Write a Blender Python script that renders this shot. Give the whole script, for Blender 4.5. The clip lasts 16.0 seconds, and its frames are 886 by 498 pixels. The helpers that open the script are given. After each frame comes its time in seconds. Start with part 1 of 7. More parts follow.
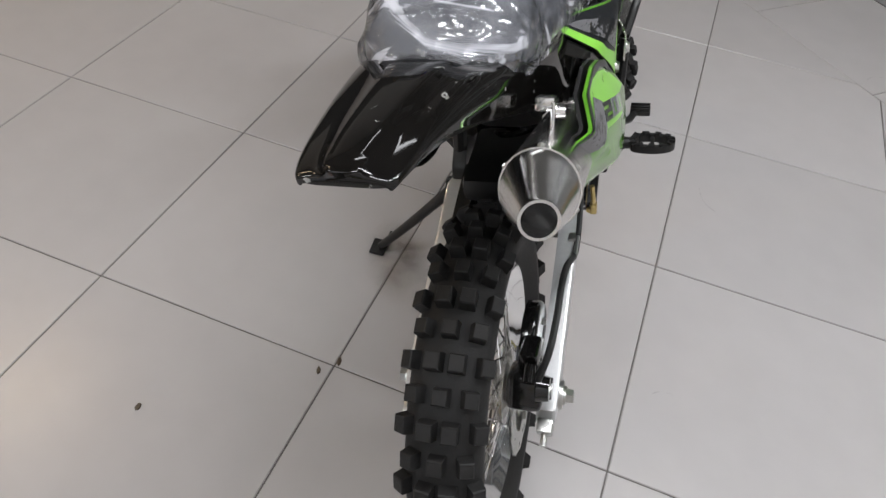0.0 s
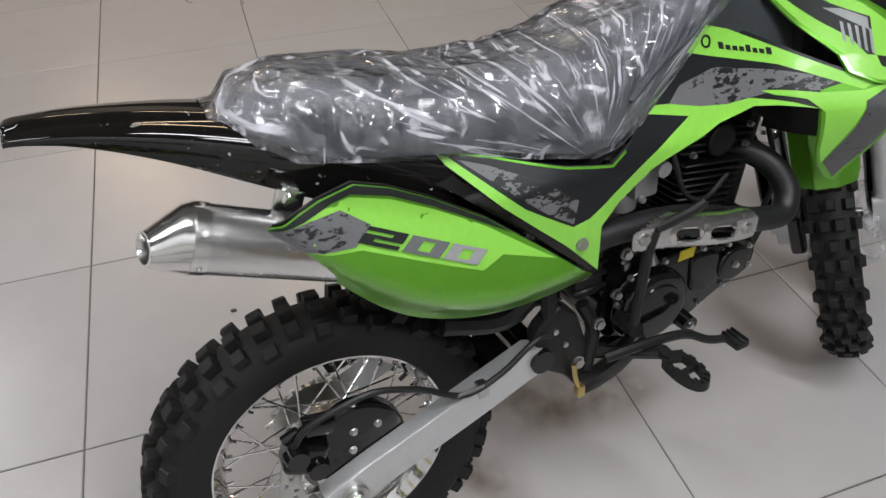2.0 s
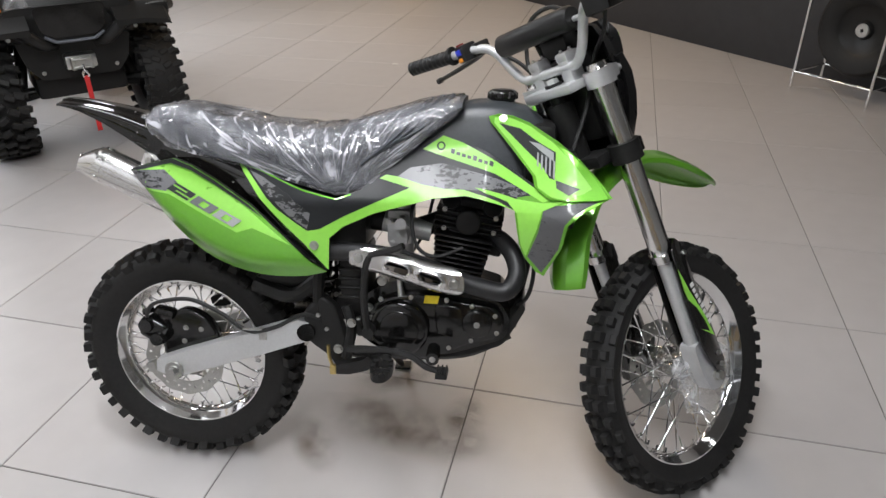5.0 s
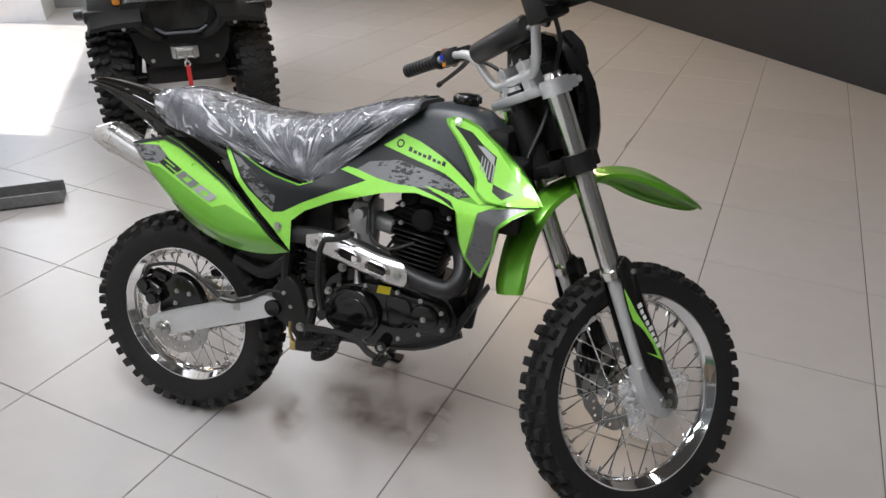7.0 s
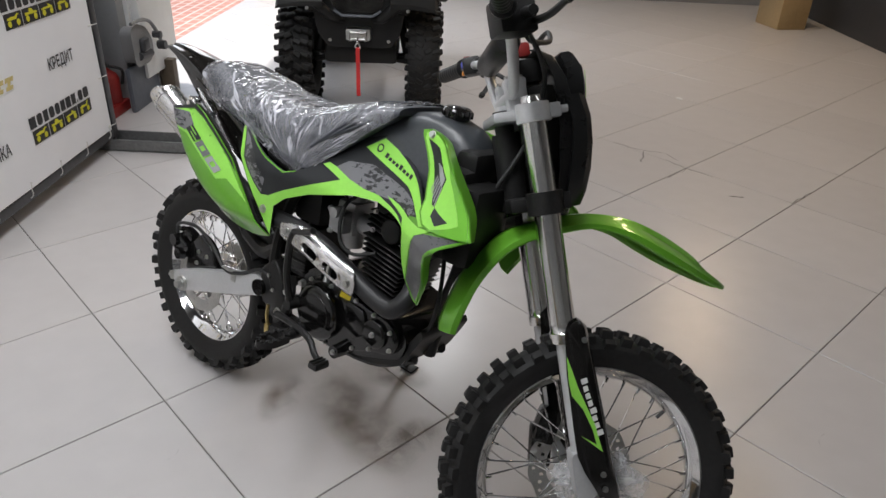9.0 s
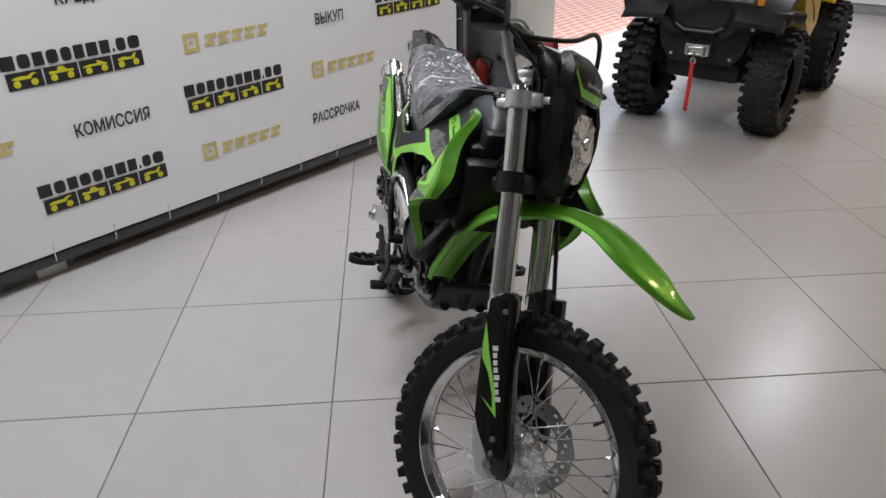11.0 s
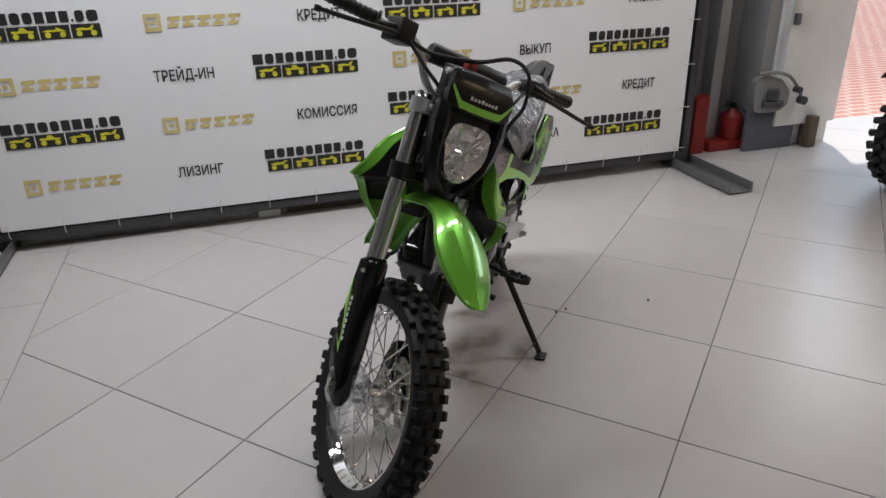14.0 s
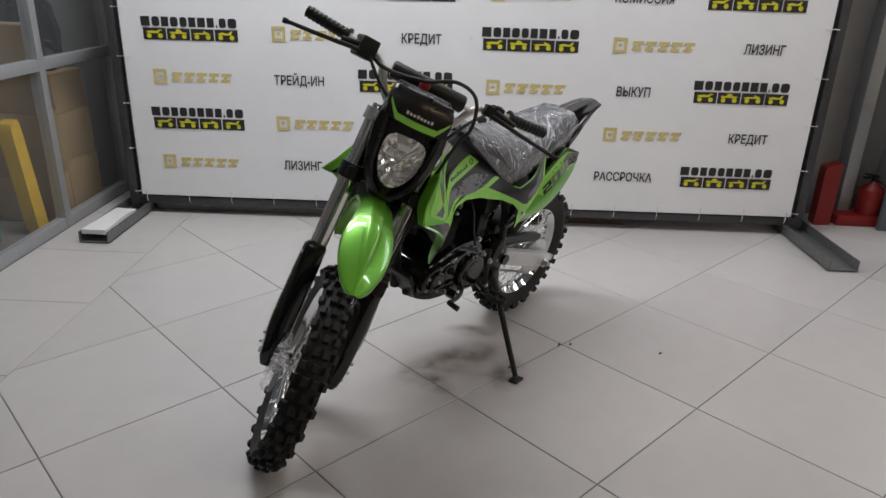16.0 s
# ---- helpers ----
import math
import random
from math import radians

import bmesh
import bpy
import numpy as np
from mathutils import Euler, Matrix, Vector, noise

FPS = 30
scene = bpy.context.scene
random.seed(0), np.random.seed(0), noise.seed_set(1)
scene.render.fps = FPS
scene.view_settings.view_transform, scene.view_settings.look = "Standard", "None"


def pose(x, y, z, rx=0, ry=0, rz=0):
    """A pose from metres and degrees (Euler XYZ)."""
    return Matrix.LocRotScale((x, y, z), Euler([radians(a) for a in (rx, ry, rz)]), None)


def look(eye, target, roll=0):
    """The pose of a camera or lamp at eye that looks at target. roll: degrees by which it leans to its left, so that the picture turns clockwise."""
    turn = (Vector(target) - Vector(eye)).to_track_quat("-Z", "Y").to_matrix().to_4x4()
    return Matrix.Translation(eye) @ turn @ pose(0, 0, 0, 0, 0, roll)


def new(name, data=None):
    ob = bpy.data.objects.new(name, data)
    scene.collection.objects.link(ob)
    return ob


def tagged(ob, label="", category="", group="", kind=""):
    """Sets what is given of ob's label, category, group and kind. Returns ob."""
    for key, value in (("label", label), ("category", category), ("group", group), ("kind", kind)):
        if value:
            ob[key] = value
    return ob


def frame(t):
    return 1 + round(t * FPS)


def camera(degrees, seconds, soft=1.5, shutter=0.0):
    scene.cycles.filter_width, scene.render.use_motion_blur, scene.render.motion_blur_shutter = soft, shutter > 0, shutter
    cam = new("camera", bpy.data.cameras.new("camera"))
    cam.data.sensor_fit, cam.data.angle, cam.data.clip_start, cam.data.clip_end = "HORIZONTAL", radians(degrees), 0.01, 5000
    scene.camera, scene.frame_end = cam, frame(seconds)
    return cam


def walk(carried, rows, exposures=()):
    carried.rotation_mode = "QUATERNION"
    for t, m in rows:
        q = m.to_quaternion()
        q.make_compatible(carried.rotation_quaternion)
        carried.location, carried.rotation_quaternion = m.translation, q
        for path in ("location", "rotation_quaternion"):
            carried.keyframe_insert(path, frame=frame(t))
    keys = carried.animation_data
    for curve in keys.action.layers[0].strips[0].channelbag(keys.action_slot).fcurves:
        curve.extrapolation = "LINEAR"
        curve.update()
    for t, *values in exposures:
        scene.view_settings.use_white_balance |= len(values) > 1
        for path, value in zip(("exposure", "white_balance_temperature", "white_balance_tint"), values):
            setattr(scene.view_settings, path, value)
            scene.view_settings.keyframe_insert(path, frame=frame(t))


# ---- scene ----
cam = camera(64.8, 16.0)

PATH = [
    (0, (1.627, -1.937, 1.277), (1.24, -0.619, -0.177), 6.7),
    (0.5, (1.787, -1.826, 1.289), (1.004, -0.739, -0.196), 5.1),
    (1, (1.94, -1.675, 1.312), (0.945, -0.749, -0.155), 4.2),
    (1.5, (2.04, -1.485, 1.329), (0.879, -0.762, -0.129), 1.6),
    (2, (2.21, -1.342, 1.365), (0.834, -0.853, -0.002), 1.1),
    (2.5, (2.454, -1.152, 1.408), (0.948, -0.788, 0.143), 2.5),
    (3, (2.587, -1.015, 1.406), (1.023, -0.835, 0.173), 0.6),
    (3.5, (2.656, -0.788, 1.403), (1.055, -0.749, 0.205), 1.8),
    (4, (2.714, -0.656, 1.4), (1.085, -0.787, 0.247), 1.6),
    (4.5, (2.769, -0.46, 1.428), (1.131, -0.717, 0.31), 1.5),
    (5, (2.84, -0.29, 1.456), (1.154, -0.707, 0.463), -0.5),
    (5.2, (2.826, -0.253, 1.443), (1.137, -0.713, 0.473), -1.4),
    (7.3, (2.734, 0.173, 1.449), (1.179, -0.634, 0.485), -0.5),
    (7.5, (2.693, 0.209, 1.438), (1.154, -0.631, 0.474), -1.0),
    (8, (2.547, 0.317, 1.438), (1.094, -0.647, 0.459), 0.3),
    (8.2, (2.516, 0.347, 1.436), (1.101, -0.673, 0.457), 0.9),
    (10.3, (1.839, 0.893, 1.449), (1.265, -0.773, 0.497), 1.0),
    (10.5, (1.766, 0.958, 1.451), (1.339, -0.751, 0.503), 0.2),
    (11, (1.574, 1.12, 1.452), (1.445, -0.637, 0.505), -0.6),
    (11.5, (1.439, 1.157, 1.432), (1.439, -0.606, 0.486), -1.9),
    (12, (1.242, 1.212, 1.448), (1.42, -0.548, 0.515), -0.9),
    (12.5, (1.053, 1.243, 1.451), (1.42, -0.507, 0.555), -2.5),
    (13, (0.776, 1.295, 1.444), (1.37, -0.401, 0.567), -2.2),
    (13.5, (0.605, 1.286, 1.441), (1.325, -0.367, 0.574), -3.5),
    (14, (0.403, 1.225, 1.43), (1.28, -0.372, 0.604), -1.4),
    (14.5, (0.21, 1.193, 1.45), (1.213, -0.36, 0.687), -1.7),
    (15, (-0.046, 1.169, 1.461), (1.097, -0.295, 0.721), -1.6),
    (15.5, (-0.185, 1.074, 1.442), (1.047, -0.319, 0.705), -3.1),
    (16, (-0.288, 0.919, 1.412), (1.056, -0.366, 0.676), 1.8),
]
walk(cam, [(t, look(eye, target, roll)) for t, eye, target, roll in PATH], exposures=[(0.0, 0.05), (1.0, -0.14), (2.0, -0.08), (3.5, 0.12), (5.0, 0.2), (8.0, 0.0), (11.0, -0.16), (14.0, -0.18), (16.0, -0.12)])

# ---- world, sun, lamps, exposure ----
S2 = math.sqrt(0.5)


def room(u, v, z=0.0):
    """A place from the room's own axes: u along the banner wall, v away from it."""
    return Vector(((u - v) * S2, (u + v) * S2, z))


ROOM_TURN = radians(45)
world = bpy.data.worlds.new("daylight")
world.use_nodes = True
scene.world = world
wn = world.node_tree.nodes
sky = wn.new("ShaderNodeTexSky")
sky.sky_type, sky.sun_disc = "NISHITA", False
sky.sun_elevation, sky.sun_rotation = radians(67), radians(184)
wn["Background"].inputs["Strength"].default_value = 0.14
world.node_tree.links.new(sky.outputs[0], wn["Background"].inputs[0])


def area_lamp(name, place, size_x, size_y, watts, colour, turn=0.0, aim=None):
    data = bpy.data.lights.new(name, "AREA")
    data.shape, data.size, data.size_y, data.energy, data.color = "RECTANGLE", size_x, size_y, watts, colour
    ob = new(name, data)
    ob.matrix_world = aim if aim else Matrix.Translation(place) @ Matrix.Rotation(turn, 4, "Z")
    return ob


sun_data = bpy.data.lights.new("sun", "SUN")
sun_data.energy, sun_data.angle, sun_data.color = 5.0, radians(1.0), (1.0, 0.95, 0.88)
sun = new("sun", sun_data)
sun.matrix_world = look((0, 0, 0), room(0.42, 0.82, -2.2))

COOL, WARM = (0.955, 0.97, 1.0), (1.0, 0.75, 0.49)
for lu, lv, lw, tone in ((1.0, -2.0, 42, COOL), (2.0, -2.6, 33, COOL), (-0.9, -2.6, 29, COOL), (-4.4, -1.4, 46, COOL), (0.9, 0.9, 7, COOL), (-1.9, 0.9, 23, WARM), (-4.8, 1.5, 36, WARM)):
    area_lamp("ceiling_lamp", room(lu, lv, 3.13), 1.5, 0.22, lw, tone, ROOM_TURN)

# the sky's light in the upper half of the open gateway
area_lamp("gateway_light", None, 3.7, 1.3, 62, (0.95, 0.98, 1.0), aim=look(room(-4.8, -3.55, 2.05), room(-4.6, -1.2, 0.0)))

# ---- materials ----


def mat(name, colour, rough=0.5, metal=0.0, vary=0.0, scale=12.0, bump=0.0, bump_scale=200.0, coat=0.0, spread=0.0, rough_vary=0.0, second=None, second_scale=40.0, cut=(0.5, 0.6), spec=0.5, clump=0.0):
    """A Principled material with two-scale variation in colour, roughness and relief; second: a colour that breaks through in spots, denser in some places by clump."""
    m = bpy.data.materials.new(name)
    m.use_nodes = True
    nt = m.node_tree
    n, link = nt.nodes, nt.links.new
    b = n["Principled BSDF"]
    b.inputs["Base Color"].default_value = (*colour, 1)
    b.inputs["Roughness"].default_value, b.inputs["Metallic"].default_value = rough, metal
    b.inputs["Coat Weight"].default_value, b.inputs["Coat Roughness"].default_value = coat, 0.06
    b.inputs["Specular IOR Level"].default_value = spec
    geo = n.new("ShaderNodeTexCoord")
    out = None
    if vary or spread or second:
        base = n.new("ShaderNodeRGB")
        base.outputs[0].default_value = (*colour, 1)
        out = base.outputs[0]
    if vary:
        big, small = n.new("ShaderNodeTexNoise"), n.new("ShaderNodeTexNoise")
        big.inputs["Scale"].default_value, small.inputs["Scale"].default_value = scale * 0.25, scale * 4
        big.inputs["Detail"].default_value, small.inputs["Detail"].default_value = 4, 3
        add = n.new("ShaderNodeMath")
        add.operation = "ADD"
        for tex in (big, small):
            link(geo.outputs["Object"], tex.inputs["Vector"])
        link(big.outputs[0], add.inputs[0])
        link(small.outputs[0], add.inputs[1])
        ramp = n.new("ShaderNodeMapRange")
        ramp.inputs[1].default_value, ramp.inputs[2].default_value = 0.6, 1.4
        ramp.inputs[3].default_value, ramp.inputs[4].default_value = 1 - vary, 1 + vary
        link(add.outputs[0], ramp.inputs[0])
        mul = n.new("ShaderNodeVectorMath")
        mul.operation = "SCALE"
        link(out, mul.inputs[0])
        link(ramp.outputs[0], mul.inputs["Scale"])
        out = mul.outputs[0]
    if spread:
        info = n.new("ShaderNodeObjectInfo")
        rr = n.new("ShaderNodeMapRange")
        rr.inputs[3].default_value, rr.inputs[4].default_value = 1 - spread, 1 + spread
        link(info.outputs["Random"], rr.inputs[0])
        mul = n.new("ShaderNodeVectorMath")
        mul.operation = "SCALE"
        link(out, mul.inputs[0])
        link(rr.outputs[0], mul.inputs["Scale"])
        out = mul.outputs[0]
    if second:
        tex = n.new("ShaderNodeTexNoise")
        tex.inputs["Scale"].default_value, tex.inputs["Detail"].default_value, tex.inputs["Roughness"].default_value = second_scale, 6, 0.65
        link(geo.outputs["Object"], tex.inputs["Vector"])
        step = n.new("ShaderNodeMapRange")
        step.inputs[1].default_value, step.inputs[2].default_value = cut
        spots = tex.outputs[0]
        if clump:
            mp, low, shift = n.new("ShaderNodeMapping"), n.new("ShaderNodeTexNoise"), n.new("ShaderNodeMath")
            mp.inputs["Scale"].default_value, mp.inputs["Rotation"].default_value = (0.55, 1.0, 1.25), (0, 0.3, 0)
            low.inputs["Scale"].default_value, low.inputs["Detail"].default_value = 11.0, 1.0
            shift.operation = "MULTIPLY_ADD"
            shift.inputs[1].default_value = clump
            link(geo.outputs["Object"], mp.inputs[0])
            link(mp.outputs[0], tex.inputs["Vector"])
            link(geo.outputs["Object"], low.inputs["Vector"])
            link(low.outputs[0], shift.inputs[0])
            link(spots, shift.inputs[2])
            spots = shift.outputs[0]
        link(spots, step.inputs[0])
        mix = n.new("ShaderNodeMix")
        mix.data_type = "RGBA"
        link(step.outputs[0], mix.inputs[0])
        link(out, mix.inputs[6])
        mix.inputs[7].default_value = (*second, 1)
        out = mix.outputs[2]
    if out:
        link(out, b.inputs["Base Color"])
    if rough_vary:
        tex = n.new("ShaderNodeTexNoise")
        tex.inputs["Scale"].default_value, tex.inputs["Detail"].default_value = scale, 5
        link(geo.outputs["Object"], tex.inputs["Vector"])
        rr = n.new("ShaderNodeMapRange")
        rr.inputs[1].default_value, rr.inputs[2].default_value = 0.3, 0.7
        rr.inputs[3].default_value, rr.inputs[4].default_value = max(0.02, rough - rough_vary), rough + rough_vary
        link(tex.outputs[0], rr.inputs[0])
        link(rr.outputs[0], b.inputs["Roughness"])
    if bump:
        tex = n.new("ShaderNodeTexNoise")
        tex.inputs["Scale"].default_value, tex.inputs["Detail"].default_value = bump_scale, 4
        link(geo.outputs["Object"], tex.inputs["Vector"])
        bp = n.new("ShaderNodeBump")
        bp.inputs["Strength"].default_value, bp.inputs["Distance"].default_value = bump, 0.002
        link(tex.outputs[0], bp.inputs["Height"])
        link(bp.outputs[0], b.inputs["Normal"])
    return m


def glassy(name, colour, rough, clear, whiten=0.0, fold=9.0):
    """Thin clear sheet: light passes straight through, with a glossy skin and milky creases along its folds."""
    m = bpy.data.materials.new(name)
    m.use_nodes = True
    nt = m.node_tree
    n, link = nt.nodes, nt.links.new
    b = n["Principled BSDF"]
    b.inputs["Base Color"].default_value = (*colour, 1)
    b.inputs["Roughness"].default_value = rough
    tr = n.new("ShaderNodeBsdfTransparent")
    mix = n.new("ShaderNodeMixShader")
    mix.inputs[0].default_value = 1 - clear
    link(tr.outputs[0], mix.inputs[1])
    link(b.outputs[0], mix.inputs[2])
    link(mix.outputs[0], n["Material Output"].inputs[0])
    if whiten:
        geo = n.new("ShaderNodeTexCoord")
        total, relief = None, None
        for scale, gain, stretch, turn in ((fold, 1.0, (1.0, 0.5, 2.6), (0, 0.55, 0.3)), (fold * 2.3, 0.7, (2.2, 0.6, 1.0), (0.2, -0.5, 0.2)), (fold * 5, 0.4, (1.4, 0.8, 1.2), (0.4, 0.9, 0.1))):
            mp = n.new("ShaderNodeMapping")
            mp.inputs["Scale"].default_value, mp.inputs["Rotation"].default_value = stretch, turn
            tex = n.new("ShaderNodeTexNoise")
            tex.inputs["Scale"].default_value, tex.inputs["Detail"].default_value, tex.inputs["Distortion"].default_value = scale, 2.5, 0.9
            link(geo.outputs["Object"], mp.inputs[0])
            link(mp.outputs[0], tex.inputs["Vector"])
            off = n.new("ShaderNodeMath")
            off.operation = "SUBTRACT"
            off.inputs[1].default_value = 0.5
            link(tex.outputs[0], off.inputs[0])
            ab = n.new("ShaderNodeMath")
            ab.operation = "ABSOLUTE"
            link(off.outputs[0], ab.inputs[0])
            rr = n.new("ShaderNodeMapRange")
            rr.interpolation_type = "SMOOTHSTEP"
            rr.inputs[1].default_value, rr.inputs[2].default_value = 0.0, 0.055
            rr.inputs[3].default_value, rr.inputs[4].default_value = gain, 0.0
            link(ab.outputs[0], rr.inputs[0])
            if total is None:
                total = rr.outputs[0]
            else:
                mx = n.new("ShaderNodeMath")
                mx.operation = "MAXIMUM"
                link(total, mx.inputs[0])
                link(rr.outputs[0], mx.inputs[1])
                total = mx.outputs[0]
        patch = n.new("ShaderNodeTexNoise")
        patch.inputs["Scale"].default_value, patch.inputs["Detail"].default_value = fold * 0.7, 3
        link(geo.outputs["Object"], patch.inputs["Vector"])
        pr = n.new("ShaderNodeMapRange")
        pr.inputs[1].default_value, pr.inputs[2].default_value = 0.42, 0.62
        link(patch.outputs[0], pr.inputs[0])
        mul = n.new("ShaderNodeMath")
        mul.operation = "MULTIPLY"
        link(total, mul.inputs[0])
        link(pr.outputs[0], mul.inputs[1])
        fac = n.new("ShaderNodeMapRange")
        fac.inputs[3].default_value, fac.inputs[4].default_value = 1 - clear, min(1.0, 1 - clear + whiten)
        link(mul.outputs[0], fac.inputs[0])
        link(fac.outputs[0], mix.inputs[0])
        bp = n.new("ShaderNodeBump")
        bp.inputs["Strength"].default_value, bp.inputs["Distance"].default_value = 0.8, 0.004
        link(total, bp.inputs["Height"])
        link(bp.outputs[0], b.inputs["Normal"])
    return m


def film(name):
    """Thin clear film: light passes straight through but for a glossy skin and milky streaks along its folds, with
    painted glints in them.
    """
    m = bpy.data.materials.new(name)
    m.use_nodes = True
    nt = m.node_tree
    n, link = nt.nodes, nt.links.new
    b = n["Principled BSDF"]
    b.inputs["Base Color"].default_value = (0.84, 0.845, 0.91, 1)
    b.inputs["Roughness"].default_value = 0.3
    uv, geo = n.new("ShaderNodeUVMap"), n.new("ShaderNodeTexCoord")
    uv.uv_map = "folds"
    total = None
    # white streaks: milky folds, with the film's highlights painted in as colour
    for source, stretch, scale, lo, hi, gain in ((uv.outputs[0], (3.0, 1.6, 1), 2.4, 0.50, 0.76, 0.20), (uv.outputs[0], (6.0, 2.2, 1), 3.4, 0.53, 0.68, 0.62), (geo.outputs["Object"], (1.3, 0.6, 0.9), 24.0, 0.55, 0.70, 0.60)):
        mp, tex, rr = n.new("ShaderNodeMapping"), n.new("ShaderNodeTexNoise"), n.new("ShaderNodeMapRange")
        mp.inputs["Scale"].default_value = stretch
        tex.inputs["Scale"].default_value, tex.inputs["Detail"].default_value, tex.inputs["Distortion"].default_value = scale, 4, 1.1
        rr.interpolation_type = "SMOOTHSTEP"
        rr.inputs[1].default_value, rr.inputs[2].default_value, rr.inputs[4].default_value = lo, hi, gain
        link(source, mp.inputs[0])
        link(mp.outputs[0], tex.inputs["Vector"])
        link(tex.outputs[0], rr.inputs[0])
        if total is None:
            total = rr.outputs[0]
        else:
            mx = n.new("ShaderNodeMath")
            mx.operation = "MAXIMUM"
            link(total, mx.inputs[0])
            link(rr.outputs[0], mx.inputs[1])
            total = mx.outputs[0]
    # streaks fade towards the place where the folds meet
    away, near, thin = n.new("ShaderNodeSeparateXYZ"), n.new("ShaderNodeMapRange"), n.new("ShaderNodeMath")
    near.interpolation_type, thin.operation = "SMOOTHSTEP", "MULTIPLY"
    near.inputs[1].default_value, near.inputs[2].default_value, near.inputs[3].default_value = 0.03, 0.10, 0.6
    link(uv.outputs[0], away.inputs[0])
    link(away.outputs[1], near.inputs[0])
    link(total, thin.inputs[0])
    link(near.outputs[0], thin.inputs[1])
    total = thin.outputs[0]
    # crumpled facets: creases between flat cells, some cells doubled over and milky
    relief = None
    warp, wob, bent = n.new("ShaderNodeTexNoise"), n.new("ShaderNodeVectorMath"), n.new("ShaderNodeVectorMath")
    warp.inputs["Scale"].default_value, warp.inputs["Detail"].default_value = 9.0, 2.0
    wob.operation, bent.operation = "SCALE", "ADD"
    wob.inputs["Scale"].default_value = 0.06
    link(geo.outputs["Object"], warp.inputs["Vector"])
    link(warp.outputs["Color"], wob.inputs[0])
    link(geo.outputs["Object"], bent.inputs[0])
    link(wob.outputs[0], bent.inputs[1])
    for stretch, turn, scale, rise, lo, gain in (((0.55, 0.7, 1.3), 0.7, 17.0, 1.0, 0.45, 0.10), ((1.3, 0.8, 0.6), -0.3, 34.0, 0.55, 0.60, 0.13), ((0.6, 0.8, 1.2), 0.9, 75.0, 0.22, 0.75, 0.14)):
        mp, vor, red, rr, mx, sm = (n.new("ShaderNode" + kind) for kind in ("Mapping", "TexVoronoi", "SeparateColor", "MapRange", "Math", "Math"))
        mp.inputs["Scale"].default_value, mp.inputs["Rotation"].default_value = stretch, (0, turn, 0)
        vor.inputs["Scale"].default_value = scale
        rr.inputs[1].default_value, rr.inputs[2].default_value, rr.inputs[4].default_value = lo, 1.0, gain
        mx.operation, sm.operation = "MAXIMUM", "MULTIPLY_ADD"
        sm.inputs[1].default_value, sm.inputs[2].default_value = rise, 0.0
        link(bent.outputs[0], mp.inputs[0])
        link(mp.outputs[0], vor.inputs["Vector"])
        link(vor.outputs["Color"], red.inputs[0])
        link(red.outputs[0], rr.inputs[0])
        link(total, mx.inputs[0])
        link(rr.outputs[0], mx.inputs[1])
        total = mx.outputs[0]
        link(vor.outputs["Distance"], sm.inputs[0])
        if relief:
            link(relief, sm.inputs[2])
        relief = sm.outputs[0]
    add = n.new("ShaderNodeMath")
    add.operation = "ADD"
    add.inputs[1].default_value = 0.035
    axis, taut, eased = n.new("ShaderNodeSeparateXYZ"), n.new("ShaderNodeMapRange"), n.new("ShaderNodeMath")
    taut.inputs[1].default_value, taut.inputs[2].default_value, taut.inputs[3].default_value, taut.inputs[4].default_value = 0.54, 0.64, 1.0, 0.45
    eased.operation = "MULTIPLY"
    link(geo.outputs["Object"], axis.inputs[0])
    link(axis.outputs[0], taut.inputs[0])
    link(total, eased.inputs[0])
    link(taut.outputs[0], eased.inputs[1])
    link(eased.outputs[0], add.inputs[0])
    bp = n.new("ShaderNodeBump")
    bp.inputs["Strength"].default_value, bp.inputs["Distance"].default_value = 0.8, 0.012
    link(relief, bp.inputs["Height"])
    link(bp.outputs[0], b.inputs["Normal"])
    tr, mix, gloss, skin_, fr = n.new("ShaderNodeBsdfTransparent"), n.new("ShaderNodeMixShader"), n.new("ShaderNodeBsdfGlossy"), n.new("ShaderNodeMixShader"), n.new("ShaderNodeFresnel")
    gloss.inputs["Roughness"].default_value = 0.11
    fr.inputs["IOR"].default_value = 1.85
    link(bp.outputs[0], gloss.inputs["Normal"])
    link(bp.outputs[0], fr.inputs["Normal"])
    link(add.outputs[0], mix.inputs[0])
    link(tr.outputs[0], mix.inputs[1])
    link(b.outputs[0], mix.inputs[2])
    link(fr.outputs[0], skin_.inputs[0])
    link(mix.outputs[0], skin_.inputs[1])
    link(gloss.outputs[0], skin_.inputs[2])
    link(skin_.outputs[0], n["Material Output"].inputs[0])
    return m


TILE = mat("porcelain_tile", (0.482, 0.460, 0.452), 0.285, vary=0.045, scale=2.5, spread=0.03)
GROUT = mat("grout", (0.15, 0.14, 0.13), 0.9, vary=0.3, scale=20)
GREEN = mat("green_metallic_plastic", (0.142, 0.43, 0.028), 0.34, 0.45, vary=0.06, scale=30, coat=0.9)
LIME = mat("lime_sticker", (0.29, 0.70, 0.085), 0.36, vary=0.05, scale=25, coat=0.25)
BLACK_GLOSS = mat("black_gloss_plastic", (0.009, 0.0085, 0.008), 0.12, vary=0.2, scale=30, coat=0.2, rough_vary=0.04)
BLACK = mat("black_matt_plastic", (0.015, 0.0147, 0.0145), 0.40, vary=0.25, scale=40, bump=0.08, bump_scale=400, spec=0.3)
STICKER_BLACK = mat("dark_sticker", (0.016, 0.020, 0.019), 0.36, vary=0.2, scale=30, coat=0.05)
